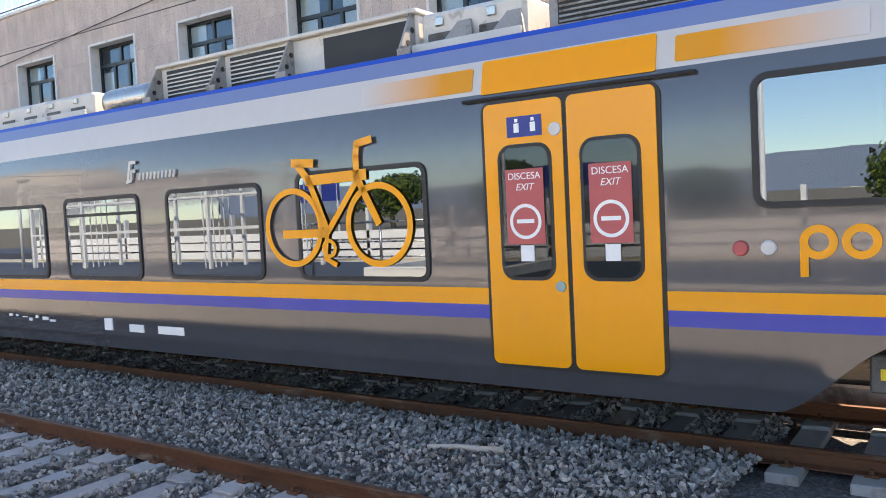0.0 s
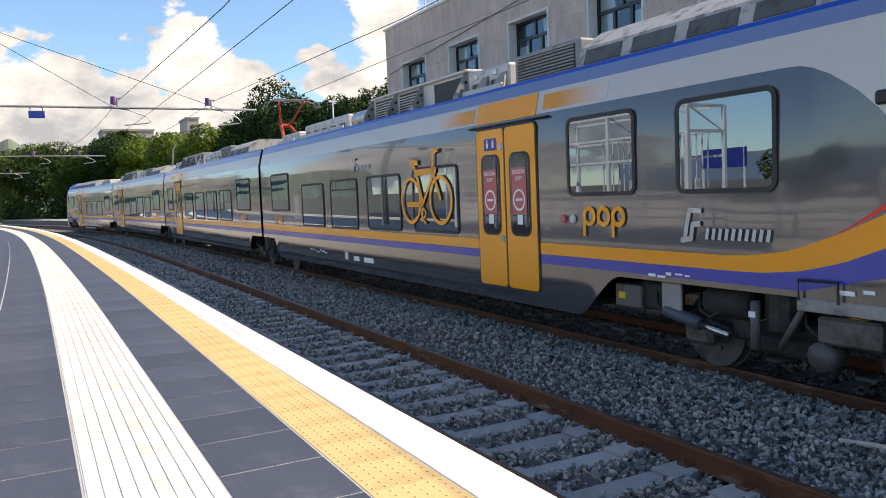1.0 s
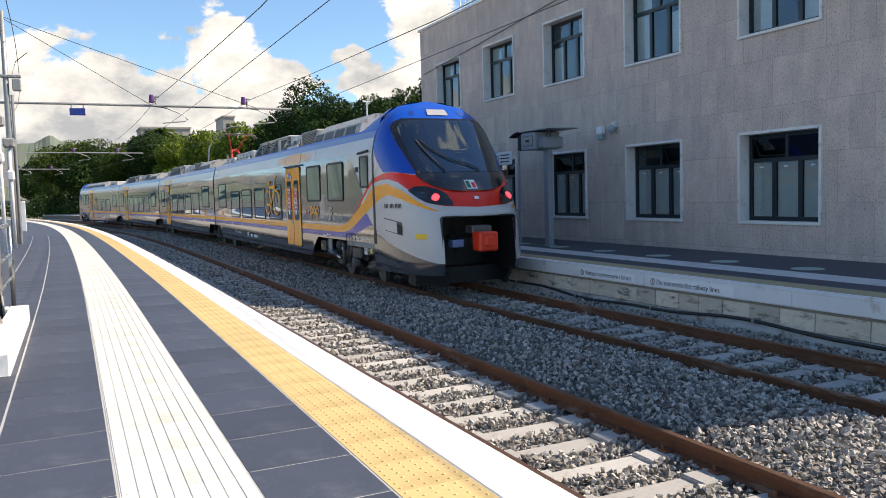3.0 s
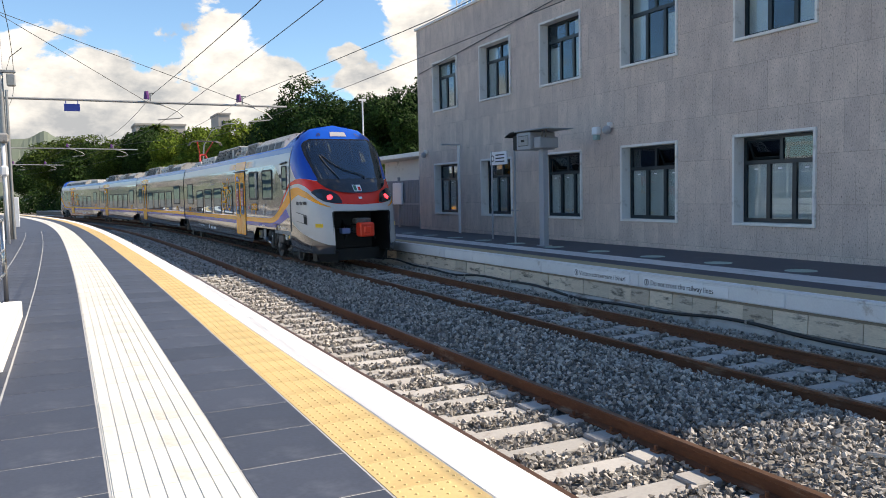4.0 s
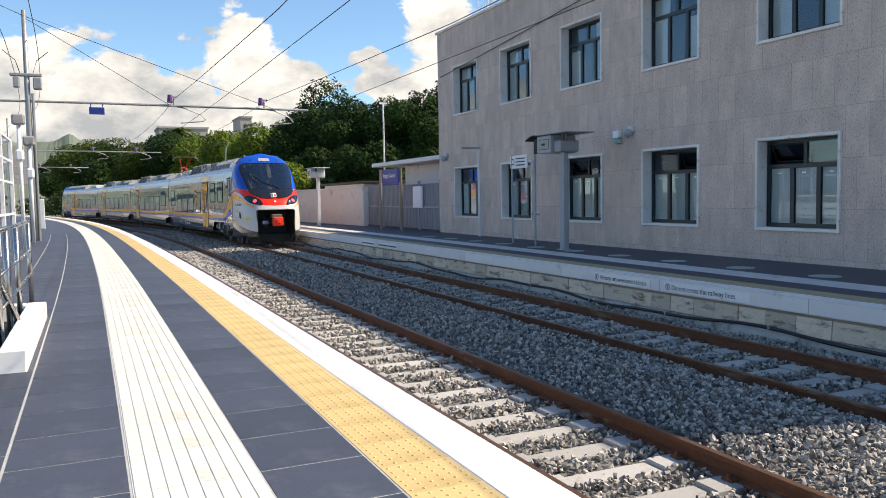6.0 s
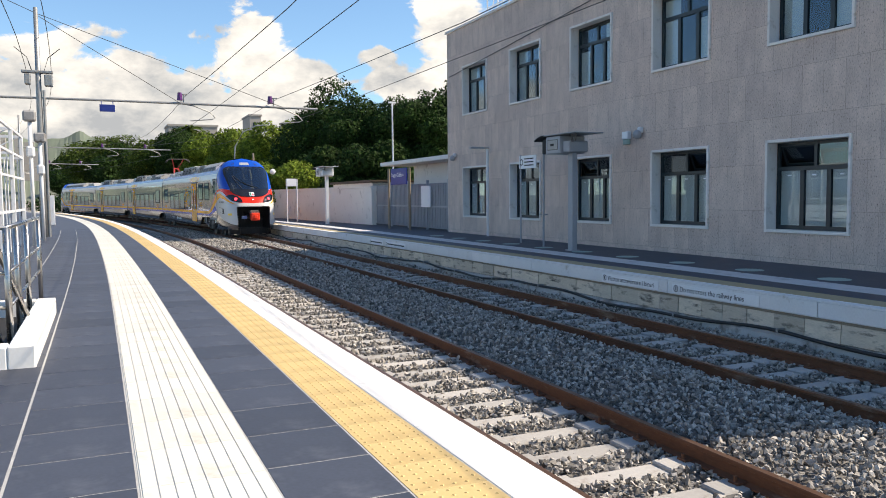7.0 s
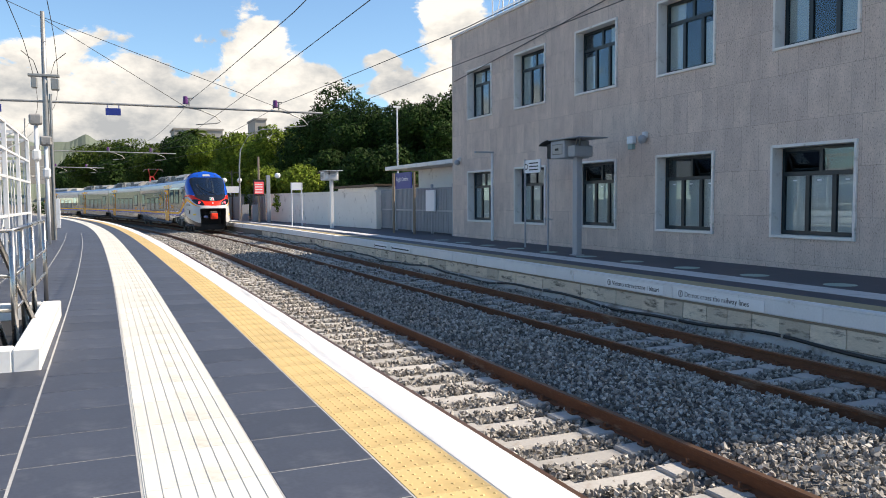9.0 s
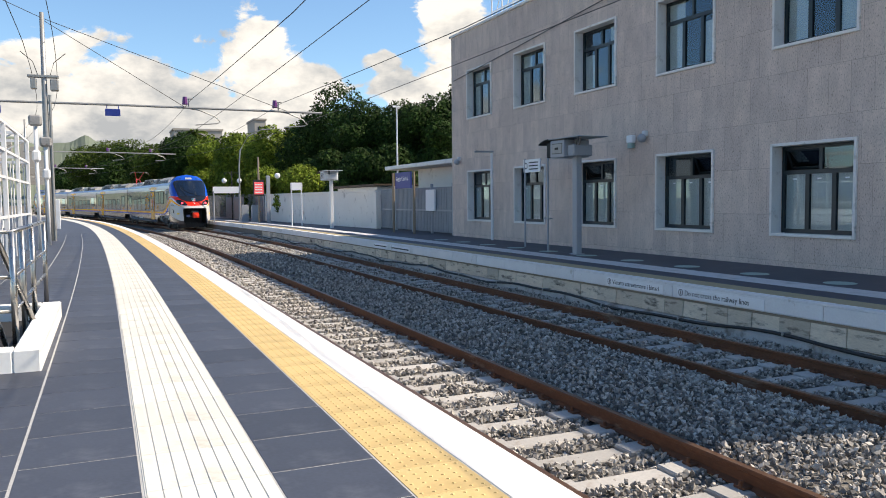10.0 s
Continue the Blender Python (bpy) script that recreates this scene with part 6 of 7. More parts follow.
def end_car(leading):
    car = thing("railcar", "anthracite electric railcar with orange doors, bicycle mark and blue cab", "train", group="cars of the train")
    ln = X_NOSE
    car_side(car, ln, True)
    for s in (-1, 1):
        for a, b, c, d, o in ((1.25, 2.95, 1.74, 2.78, False), (4.1, 5.8, 1.36, 2.43, False), (6.28, 7.98, 1.36, 2.47, True), (8.52, 10.2, 1.38, 2.48, False), (10.74, 12.46, 1.39, 2.55, False),
                              (15.42, 16.72, 1.97, 2.97, False), (17.36, 18.66, 1.97, 2.97, False)):
            car_window(car, a, b, c, d, s, o)
        car_door(car, 13.13, 14.71, s)
        bicycle_mark(car, s)
        ring_logo(car, 15.86, 1.72, 0.125, s)
        ring_logo(car, 1.7, 1.52, 0.1, s)
        operator_mark(car, 17.4, 1.48, 0.34, s, 0.85)
        operator_mark(car, 7.75, 2.62, 0.26, s, 0.75)
        small_marks(car, 4.6, 5.9, 0.78, s, 7)
        small_marks(car, 16.9, 17.6, 1.08, s, 5)
        for k, (x, mt) in enumerate(((15.32, "sticker_red"), (15.52, "roof_pale"))):
            bm = B()
            bmesh.ops.create_cone(bm, cap_ends=True, segments=18, radius1=0.06, radius2=0.05, depth=0.02, matrix=pose(x, s * 1.44, 1.68, 90))
            part("call_button", bm, mt, car)
        bm = B()
        for x, w in ((7.05, 0.18), (7.6, 0.3), (8.2, 0.5)):
            box(bm, x, x + w, min(s * 1.43, s * 1.412), max(s * 1.43, s * 1.412), 0.68, 0.78 + (0.06 if w < 0.2 else 0))
        part("panel_labels", bm, "white_plain", car)
    bogie(car, 18.5, False)
    bogie_gear(car)
    gangway(car, 0.1)
    cab(car)
    if leading:
        bogie(car, 0.0, True)
        roof_gear(car, [("box", 1.0, 2.6, 0.3), ("box", 3.2, 6.4, 0.38), ("tank", 6.6, 7.6, 0.4), ("housing", 7.95, 12.1, 0.5),
                        ("box", 12.15, 13.35, 0.44), ("web", 12.4, 13.3, 0.3), ("grille", 13.6, 15.2, 0.46), ("fairing", 15.3, 19.2, 0.5), ("brow", 19.3, X_NOSE, 0.55)])
    else:
        roof_gear(car, [("fairing", 8.0, 19.2, 0.5), ("brow", 19.3, X_NOSE, 0.55), ("box", 3, 6, 0.35)])
    return car


def middle_car(ln, door_at):
    car = thing("railcar", "anthracite middle railcar with an orange door and long windows", "train", group="cars of the train")
    car_side(car, ln, False)
    d0 = door_at
    for s in (-1, 1):
        car_door(car, d0, d0 + 1.52, s, signs=False)
        car_window(car, ln - 2.95, ln - 1.25, 1.74, 2.78, s)
        car_window(car, 1.25, 2.55, 1.74, 2.78, s)
        x = d0 + 2.4
        while x + 1.7 < ln - 3.2:
            car_window(car, x, x + 1.7, 1.38, 2.48, s)
            x += 2.25
        x = d0 - 2.5
        while x > 2.9:
            car_window(car, x, x + 1.7, 1.38, 2.48, s)
            x -= 2.25
        ring_logo(car, ln - 2.3, 1.52, 0.1, s)
    bogie(car, 0.0, True)
    gangway(car, 0.05)
    roof_gear(car, [("box", 1.2, 3.2, 0.4), ("housing", 3.5, 7.6, 0.5), ("tank", 7.9, 8.8, 0.4), ("box", 9.1, 10.9, 0.42), ("grille", 11.1, 12.6, 0.46), ("fairing", 12.8, ln - 2.2, 0.46)])
    return car


L_MID, L_END = 17.79, 20.6
M["screen"] = M["glass_cab"]


def fade_material(name, way):
    """Orange paint that runs out into light grey along the car."""
    m = material(name, (0.80, 0.31, 0.010), (0.74, 0.28, 0.008), **PAINT)
    n, l = m.node_tree.nodes, m.node_tree.links
    bsdf = n["Principled BSDF"]
    src = bsdf.inputs["Base Color"].links[0].from_socket
    co = n.new("ShaderNodeTexCoord")
    sp = n.new("ShaderNodeSeparateXYZ")
    l.new(co.outputs["Generated"], sp.inputs[0])
    mr = n.new("ShaderNodeMapRange")
    mr.inputs["From Min"].default_value, mr.inputs["From Max"].default_value = (0.0, 0.75) if way > 0 else (1.0, 0.25)
    l.new(sp.outputs[0], mr.inputs["Value"])
    mx = n.new("ShaderNodeMix")
    mx.data_type = "RGBA"
    mx.inputs[6].default_value = (0.57, 0.56, 0.545, 1)
    l.new(mr.outputs[0], mx.inputs[0])
    l.new(src, mx.inputs[7])
    l.new(mx.outputs[2], bsdf.inputs["Base Color"])
    return m


M["orange_fade_up"], M["orange_fade_down"] = fade_material("orange_fading_forward", 1), fade_material("orange_fading_back", -1)
M["green_dark"] = material("green_emblem", (0.01, 0.16, 0.09), (0.01, 0.13, 0.07), rough=0.3)


def joint_at(t):
    """Metres along the line of the first gangway at t seconds."""
    return 16.8 + 6.97 * t - 0.007 * t * t


def car_pose(s_origin, s_ahead):
    """A car whose gangway end is at s_origin and which points to s_ahead."""
    ax, ay, _ = at(s_origin)
    bx, by, _ = at(s_ahead)
    return pose(ax, ay, Z_RAIL, 0, 0, math.degrees(math.atan2(by - ay, bx - ax)))


CARS = []


def train():
    CARS.append((end_car(True), lambda j: car_pose(j, j - 18.5)))
    m1 = middle_car(L_MID, 3.2)
    CARS.append((m1, lambda j: car_pose(j + L_MID, j)))
    m2 = copy_thing(m1, pose(0, 0, 0))
    pantograph(m1, L_MID - 0.95)
    CARS.append((m2, lambda j: car_pose(j + 2 * L_MID, j + L_MID)))
    CARS.append((end_car(False), lambda j: car_pose(j + 2 * L_MID, j + 2 * L_MID + 18.5)))


def motions():
    for car, where in CARS:
        walk(car, [(t / 4, where(joint_at(t / 4))) for t in range(41)])
    # the wheels roll, seen in their bogies
    last = CARS[3][0]
    copied = CARS[2][0]
    rolling = WHEELS + [(o, copied) for o in copied.children_recursive if o.name.startswith("wheel")]
    for w, car in rolling:
        x, y, z = w.location
        way = 1 if car is last else -1
        walk(w, [(k / 15, pose(x, y, z, 0, way * math.degrees((joint_at(k / 15) - joint_at(0)) / 0.42), 0)) for k in range(151)])


# ------------------------------------------------------------ overhead line
def catenary():
    wires = []
    for k, (s, lft, rgt, zb) in enumerate(((33.0, -7.5, 8.7, 5.09), (76.0, -2.6, 8.9, 5.75), (112.0, -2.6, 8.9, 5.8), (148.0, -2.6, 8.9, 5.8))):
        x, y, h = at(s, -1.55 if k == 0 else -2.4)
        mast = thing("catenary_mast", "slender galvanised overhead-line mast with a cross beam", "mast", group="overhead-line masts")
        bm = B()
        tube(bm, [(x, y, -0.4), (x, y, 3.0), (x, y, 5.2), (x, y, 8.4)], 0.15, 12, 0.075)
        part("pole", bm, "galva", mast, smooth=True)
        a, b = at(s, lft), at(s, rgt)
        bm = B()
        tube(bm, [(a[0], a[1], zb + 0.02), ((a[0] + b[0]) / 2, (a[1] + b[1]) / 2, zb + 0.04), (b[0], b[1], zb)], 0.045, 8)
        part("cross_beam", bm, "galva", mast)
        if k == 0:
            bm = B()
            box(bm, x - 0.55, x + 0.5, y - 0.12, y + 0.12, 6.02, 6.12, 0.02)
            box(bm, x - 0.45, x - 0.25, y - 0.15, y + 0.15, 5.6, 6.0, 0.03)
            box(bm, x + 0.2, x + 0.48, y - 0.15, y + 0.15, 5.55, 5.98, 0.03)
            part("switch_gear", bm, "galva", mast)
            bm = B()
            for q in (-1, 1):
                tube(bm, [(x + q * 0.2, y, 6.1), (x + q * 0.35, y, 6.6), (x + q * 0.75, y, 6.95)], 0.015, 6)
            part("horn", bm, "wire", mast)
            bm = B()
            tube(bm, [(x + 0.17, y - 0.05, -0.1), (x + 0.17, y - 0.05, 5.4)], 0.05, 8)
            part("cable_duct", bm, "galva", mast)
            for q in (0.42, -3.6):
                bm = B()
                box(bm, q - 0.27, q + 0.27, y - 0.02, y + 0.02, 4.70, 4.97, 0.005)
                box(bm, q - 0.22, q - 0.19, y - 0.01, y + 0.01, 4.98, 5.1)
                box(bm, q + 0.19, q + 0.22, y - 0.01, y + 0.01, 4.98, 5.1)
                part("plate", bm, "sign_blue", mast, "small blue plate")
        for tx in (X_NEAR - 0.5, X_FAR - 0.75):
            p, q = at(s, tx), at(s, tx + 1.2)
            dx, dy = q[0] - p[0], q[1] - p[1]
            f = lambda u, z: (p[0] + dx * u, p[1] + dy * u, z)
            bm = B()
            tube(bm, [f(0.0, zb + 0.05), f(0.0, zb + 0.38)], 0.03, 6)
            tube(bm, [f(-0.12, zb + 0.38), f(0.12, zb + 0.38)], 0.03, 6)
            part("hanger", bm, "galva", mast)
            bm = B()
            bmesh.ops.create_cone(bm, cap_ends=True, segments=10, radius1=0.11, radius2=0.08, depth=0.3, matrix=Matrix.Translation(f(-0.12, zb + 0.3)))
            part("insulator", bm, "purple", mast)
            bm = B()
            tube(bm, [f(0.0, zb), f(0.35, zb - 0.06), f(0.85, zb - 0.3), f(1.0, zb - 0.5), f(0.9, zb - 0.56), f(0.2, zb - 0.64)], 0.025, 6)
            part("steady_arm", bm, "galva", mast)
        if k == 0:
            for u, v in (((x, y, 8.2), (7.1, y, 5.1)), ((x, y, 8.15), (3.1, y, 5.1)), ((x, y, 8.2), (-9, y - 10, 9.5))):
                bm = B()
                tube(bm, [u, v], 0.012, 5)
                part("stay_wire", bm, "wire", mast)
    # wires along the line
    def run(name, tx, z, sag=0.25, r=0.008, s0=-30, s1=150):
        pts = []
        for s in np.arange(s0, s1, 3.0):
            px, py, _ = at(s, tx)
            zz = z + 0.0 * s
            near = min(abs(s - m) for m in (-6, 33, 76, 112, 148))
            pts.append((px, py, zz + 0.6 * smooth(33, 76, s) - sag * min(1, near / 18) ** 1.0))
        bm = B()
        tube(bm, pts, r, 5)
        tagged(mesh_ob(name, bm, "wire"), "thin dark overhead wire above the tracks", "wire", "overhead wires")
    for tx in (X_NEAR - 0.4, X_FAR - 0.6):
        run("contact_wire", tx + 0.4, 4.45, 0.02)
        run("messenger_wire", tx, 5.45, 0.5, 0.010)
    run("feeder_wire", -1.2, 7.6, 0.4, 0.013)
    run("feeder_wire", -2.2, 7.3, 0.4, 0.013)
    bm = B()
    tube(bm, [(13.32, 29.85, 6.22), (13.3, 24.5, 6.62), (13.3, 19.2, 7.05), (13.3, 12, 7.6)], 0.014, 5)
    tagged(mesh_ob("facade_cable", bm, "wire"), "dark cable running across the grey facade", "wire", "overhead wires")


# ------------------------------------------------------------ stairwell and frames on the near platform
def stairwell():
    k = thing("stairwell_kerb", "white painted kerb round a stair opening", "kerb")
    for a in ((-0.74, -0.53, 7.34, 10.8), (-3.2, -0.742, 7.34, 7.56), (-3.2, -0.742, 10.6, 10.8)):
        bm = B()
        box(bm, *a, -0.02, 0.19, 0.012)
        part("kerb", bm, "coping", k)
    # flat near-black sheet on the paving paints the shaded stair opening
    bm = B()
    box(bm, -3.1, -0.76, 7.6, 10.58, 0.002, 0.006)
    part("well", bm, "dark_room", k)
    r = thing("stair_railing", "brushed steel tube railing on a white kerb", "railing")
    px = -0.80
    for i, y in enumerate((8.3, 9.25, 10.5, 12.5)):
        bm = B()
        tube(bm, [(px, y, 0.0), (px, y, 1.14)], 0.03, 10)
        part("post", bm, "steel", r, smooth=True)
    for z in (1.14, 0.72, 0.4):
        bm = B()
        tube(bm, [(px, 8.3, z), (px, 12.5, z)], 0.025 if z > 1 else 0.018, 10)
        part("rail", bm, "steel", r, smooth=True)
    for x0, z0, x1, z1 in ((px, 1.14, -3.0, 1.14), (px, 0.72, -3.0, 0.72), (px, 0.4, -3.0, 0.4)):
        bm = B()
        tube(bm, [(x0, 8.3, z0), (x1, 8.3, z1)], 0.02, 10)
        part("rail", bm, "steel", r, smooth=True)
    bm = B()
    tube(bm, [(-1.05, 8.0, 1.55), (-0.72, 9.3, 0.15)], 0.028, 10)
    part("sloping_rail", bm, "steel", r, smooth=True)
    bm = B()
    tube(bm, [(-1.0, 7.9, 0.75), (-0.88, 8.35, 0.03)], 0.024, 10)
    part("sloping_rail", bm, "steel", r, smooth=True)


def steel_frames():
    """The white steel skeleton of a shelter behind the stair."""
    f = thing("shelter_frame", "white painted steel frame of an open shelter", "shelter")
    for y in (14.5, 17.5, 20.5, 23.5, 26.5):
        for x in (-2.05, -3.3):
            bm = B()
            box(bm, x - 0.05, x + 0.05, y - 0.05, y + 0.05, 0, 3.25, 0.01)
            part("post", bm, "white_metal", f)
        for z in (3.25, 2.62):
            bm = B()
            box(bm, -3.3, -2.05, y - 0.035, y + 0.035, z - 0.035, z + 0.035)
            part("crossbar", bm, "white_metal", f)
        bm = B()
        tube(bm, [(-3.25, y, 2.62), (-2.1, y, 3.25)], 0.02, 6)
        part("brace", bm, "white_metal", f)
        for x in (-2.2, -2.35, -2.55, -2.75, -2.95, -3.15):
            bm = B()
            tube(bm, [(x, y + 0.4, 0), (x, y + 0.4, 2.6)], 0.02, 6)
            part("upright", bm, "white_metal", f)
    for x in (-2.05, -3.3):
        for z in (3.25, 2.62, 2.0, 1.1):
            bm = B()
            box(bm, x - 0.03, x + 0.03, 14.5, 26.5, z - 0.03, z + 0.03)
            part("rail", bm, "white_metal", f)
    for x, y, zt in ((-1.82, 26.8, 3.75), (-1.72, 29.5, 3.3)):
        p = thing("speaker_post", "white post with a grey loudspeaker box", "post", group="white posts")
        bm = B()
        tube(bm, [(x, y, 0), (x, y, zt)], 0.055, 10)
        part("pole", bm, "white_metal", p, smooth=True)
        bm = B()
        box(bm, x - 0.18, x + 0.18, y - 0.15, y + 0.15, zt - 0.02, zt + 0.3, 0.05)
        part("loudspeaker", bm, "roof_grey", p)
        bm = B()
        box(bm, x - 0.12, x + 0.12, y - 0.2, y + 0.02, zt - 1.1, zt - 0.75, 0.06)
        part("lamp_box", bm, "white_metal", p)
    bm = B()
    x, y, _ = at(48, -1.4)
    box(bm, x - 0.12, x + 0.12, y - 0.06, y + 0.06, 0.0, 1.6, 0.02)
    tagged(mesh_ob("marker_post", bm, "white_metal"), "short white marker post on the platform", "post")


# ------------------------------------------------------------ furniture of the far platform
def far_furniture():
    z = Z_PLAT2
    for cx, cy in ((11.64, 18.06), (11.25, 41.5)):
        paint = "grey_metal" if cy < 30 else "white_metal"
        d = thing("display_stand", "%s steel column carrying a hooded departure display" % ("grey" if cy < 30 else "white"), "display", pose(cx, cy, z), "display stands")
        bm = B()
        box(bm, -0.08, 0.08, -0.11, 0.11, 0, 2.66, 0.012)
        part("column", bm, paint, d)
        bm = B()
        box(bm, -0.14, 0.14, -0.16, 0.16, 0, 0.03, 0.005)
        part("foot_plate", bm, "grey_metal", d)
        bm = B()
        box(bm, -0.40, 0.40, 0.02, 0.72, 2.60, 3.07, 0.02)
        box(bm, -0.30, 0.30, -0.3, 0.018, 2.62, 2.92, 0.03)
        part("housing", bm, paint, d)
        bm = B()
        box(bm, -0.404, -0.401, 0.10, 0.62, 2.70, 2.98)
        part("panel_frame", bm, "under_grey", d)
        bm = B()
        box(bm, -0.412, -0.405, 0.12, 0.60, 2.72, 2.96)
        panel = part("panel", bm, "galva", d)
        bm = B()
        box(bm, -0.416, -0.413, 0.28, 0.46, 2.81, 2.87)
        part("emblem", bm, "under", panel)
        bm = B()
        box(bm, -0.36, 0.36, 0.73, 0.98, 2.62, 3.02, 0.02)
        part("screen_box", bm, "under", d)
        bm = B()
        box(bm, -0.32, 0.32, 0.982, 0.99, 2.68, 2.97)
        part("screen", bm, "gloss_black", d)
        bm = B()
        box(bm, -0.46, 0.46, -0.75, 0.75, 3.09, 3.115, 0.008)
        part("hood", bm, paint, d)
        bm = B()
        prev = None
        for k in range(6):
            u = k / 5
            row = [bm.verts.new((x, 0.74 + 0.52 * u, 3.12 - 0.12 * u * u + dz)) for x, dz in ((-0.46, 0), (0.46, 0), (0.46, -0.02), (-0.46, -0.02))]
            if prev:
                for q in range(4):
                    bm.faces.new((prev[q], prev[(q + 1) % 4], row[(q + 1) % 4], row[q]))
            prev = row
        bmesh.ops.recalc_face_normals(bm, faces=bm.faces)
        part("screen_hood", bm, "under", d, "dark curved hood over the screen")
        for y in (-0.25, -0.42):
            bm = B()
            tube(bm, [(-0.2, y, 2.9), (-0.2, y - 0.05, 3.09)], 0.025, 6)
            part("strut", bm, "under_grey", d)
    s = thing("notice_sign", "white notice board on two thin posts", "sign", pose(12.3, 21.4, z))
    for q in (-0.42, 0.46):
        bm = B()
        tube(bm, [(q * 0.35, -q, 0), (q * 0.35, -q, 2.75)], 0.03, 8)
        part("post", bm, "grey_metal", s)
    bm = B()
    box(bm, -0.16, -0.12, -0.52, 0.5, 2.32, 2.72, 0.005)
    part("board", bm, "white_plain", s)
    bm = B()
    ring(bm, 0, 0, 0, 0.07, 0.1, -1)
    o = part("pictogram", bm, "ink", s)
    o.matrix_basis = pose(-0.165, 0.33, 2.52, 0, 0, -90)
    for k in range(3):
        bm = B()
        box(bm, -0.166, -0.162, -0.4, 0.15, 2.6 - k * 0.1, 2.635 - k * 0.1)
        part("lettering", bm, "ink", s)
    bm = B()
    tube(bm, [(11.75, 19.75, z), (11.75, 19.75, z + 0.93)], 0.03, 8)
    box(bm, 11.68, 11.82, 19.62, 19.9, z + 0.92, z + 0.95)
    tagged(mesh_ob("ticket_post", bm, "grey_metal"), "thin grey post with a small tilted plate", "post")
    l = thing("street_lamp", "slim white lamp post with a flat head", "lamp post", pose(13.1, 26.0, z))
    bm = B()
    tube(bm, [(0, 0, 0), (0, 0, 3.2)], 0.05, 10)
    part("pole", bm, "white_metal", l)
    bm = B()
    box(bm, -0.7, 0.05, -0.06, 0.06, 3.2, 3.26, 0.01)
    part("head", bm, "grey_metal", l)
    # station name board
    n = thing("station_sign", "blue station name board on two brown posts", "sign", pose(12.45, 33.6, z))
    for q, m in ((-1.1, 0), (1.1, 0)):
        bm = B()
        tube(bm, [(m - q * 0.08, q, 0), (m - q * 0.08, q, 2.75)], 0.06, 8)
        part("post", bm, "timber", n)
    bm = B()
    box(bm, -0.03, 0.03, -1.0, 1.0, 2.02, 2.75, 0.01)
    part("board", bm, "sign_blue", n)
    letters("lettering", "Reggio Calabria", 0.25, pose(-0.034, 0.88, 2.38, 90, 0, -90), "white_plain", n, 0.001)
    # gates, wall and outbuilding past the corner
    g = thing("sheet_gate", "grey sheet-metal gates between slim posts", "gate")
    for i in range(4):
        y0, y1 = 30.25 + i * 2.35, 30.25 + (i + 1) * 2.35
        bm = B()
        box(bm, 13.42, 13.46, y0 + 0.06, y1 - 0.06, z + 0.08, z + 2.05)
        part("sheet", bm, "fence_grey", g)
        bm = B()
        for k in range(12):
            yy = y0 + 0.15 + k * 0.18
            box(bm, 13.405, 13.42, yy, yy + 0.06, z + 0.1, z + 2.03)
        part("ribs", bm, "fence_grey", g)
        bm = B()
        box(bm, 13.38, 13.48, y0 - 0.05, y0 + 0.05, z, z + 2.2)
        part("post", bm, "grey_metal", g)
        bm = B()
        box(bm, 13.385, 13.405, y0 + 0.06, y1 - 0.06, z + 1.0, z + 1.07)
        part("rail", bm, "grey_metal", g)
    bm = B()
    box(bm, 13.28, 13.38, 32.0, 33.0, z + 1.0, z + 1.95, 0.02)
    tagged(mesh_ob("cabinet_cover", bm, "white_plain"), "pale sheet hung on the grey gates", "panel")
    bm = B()
    for y0, y1 in ((39.8, 62),):
        a, b = (13.3, y0), (11.6, y1)
        ang = math.degrees(math.atan2(b[0] - a[0], b[1] - a[1]))
        ln = math.hypot(b[0] - a[0], b[1] - a[1])
        m = pose(a[0], a[1], z, 0, 0, -ang)
        box(bm, -0.1, 0.15, 0, ln, 0, 1.95, 0, 0, m)
        box(bm, -0.16, 0.21, 0, ln, 1.955, 2.05, 0, 0, m)
    tagged(mesh_ob("boundary_wall", bm, "wall_white"), "white plastered boundary wall behind the platform", "wall", kind="structure")
    f = thing("bar_fence", "grey upright-bar fence along the platform", "fence")
    for i in range(60):
        y = 62 + i * 0.35
        x = 11.5 - (y - 62) * 0.11
        bm = B()
        box(bm, x - 0.02, x + 0.02, y, y + 0.06, z, z + 2.1)
        part("upright", bm, "fence_grey", f)
    for x, y0, y1 in ((11.44, 62, 66), (10.5, 66, 76)):
        bm = B()
        box(bm, x, x + 0.05, y0, y1, z, z + 1.9)
        part("sheet", bm, "fence_grey", f)
    o = thing("outbuilding", "low white flat-roofed outbuilding behind the gates", "building")
    bm = B()
    box(bm, 15.5, 21, 31.5, 39.5, -0.5, 3.0)
    part("wall", bm, "wall_white", o)
    bm = B()
    box(bm, 14.3, 21.5, 31, 41.5, 3.02, 3.22, 0.02)
    part("roof", bm, "wall_white", o)
    w = thing("shed", "low shed with rusty roof beyond the wall", "shed")
    bm = B()
    box(bm, 14.0, 17, 42, 50, -0.5, 2.15)
    part("wall", bm, "wall_white", w)
    bm = B()
    box(bm, 13.8, 17.2, 41.8, 50.2, 2.16, 2.3)
    part("roof", bm, "bark", w)
    # posts, lamps and boards further along
    for x, y, h, r, mt in ((17.4, 48, 7.4, 0.07, "white_metal"), (21.6, 42.5, 9.0, 0.08, "bark"), (21.2, 40.5, 7.9, 0.07, "white_metal")):
        bm = B()
        tube(bm, [(x, y, -0.5), (x, y, h)], r, 8, r * 0.7)
        box(bm, x - 0.25, x + 0.25, y - 0.04, y + 0.04, h - 0.1, h)
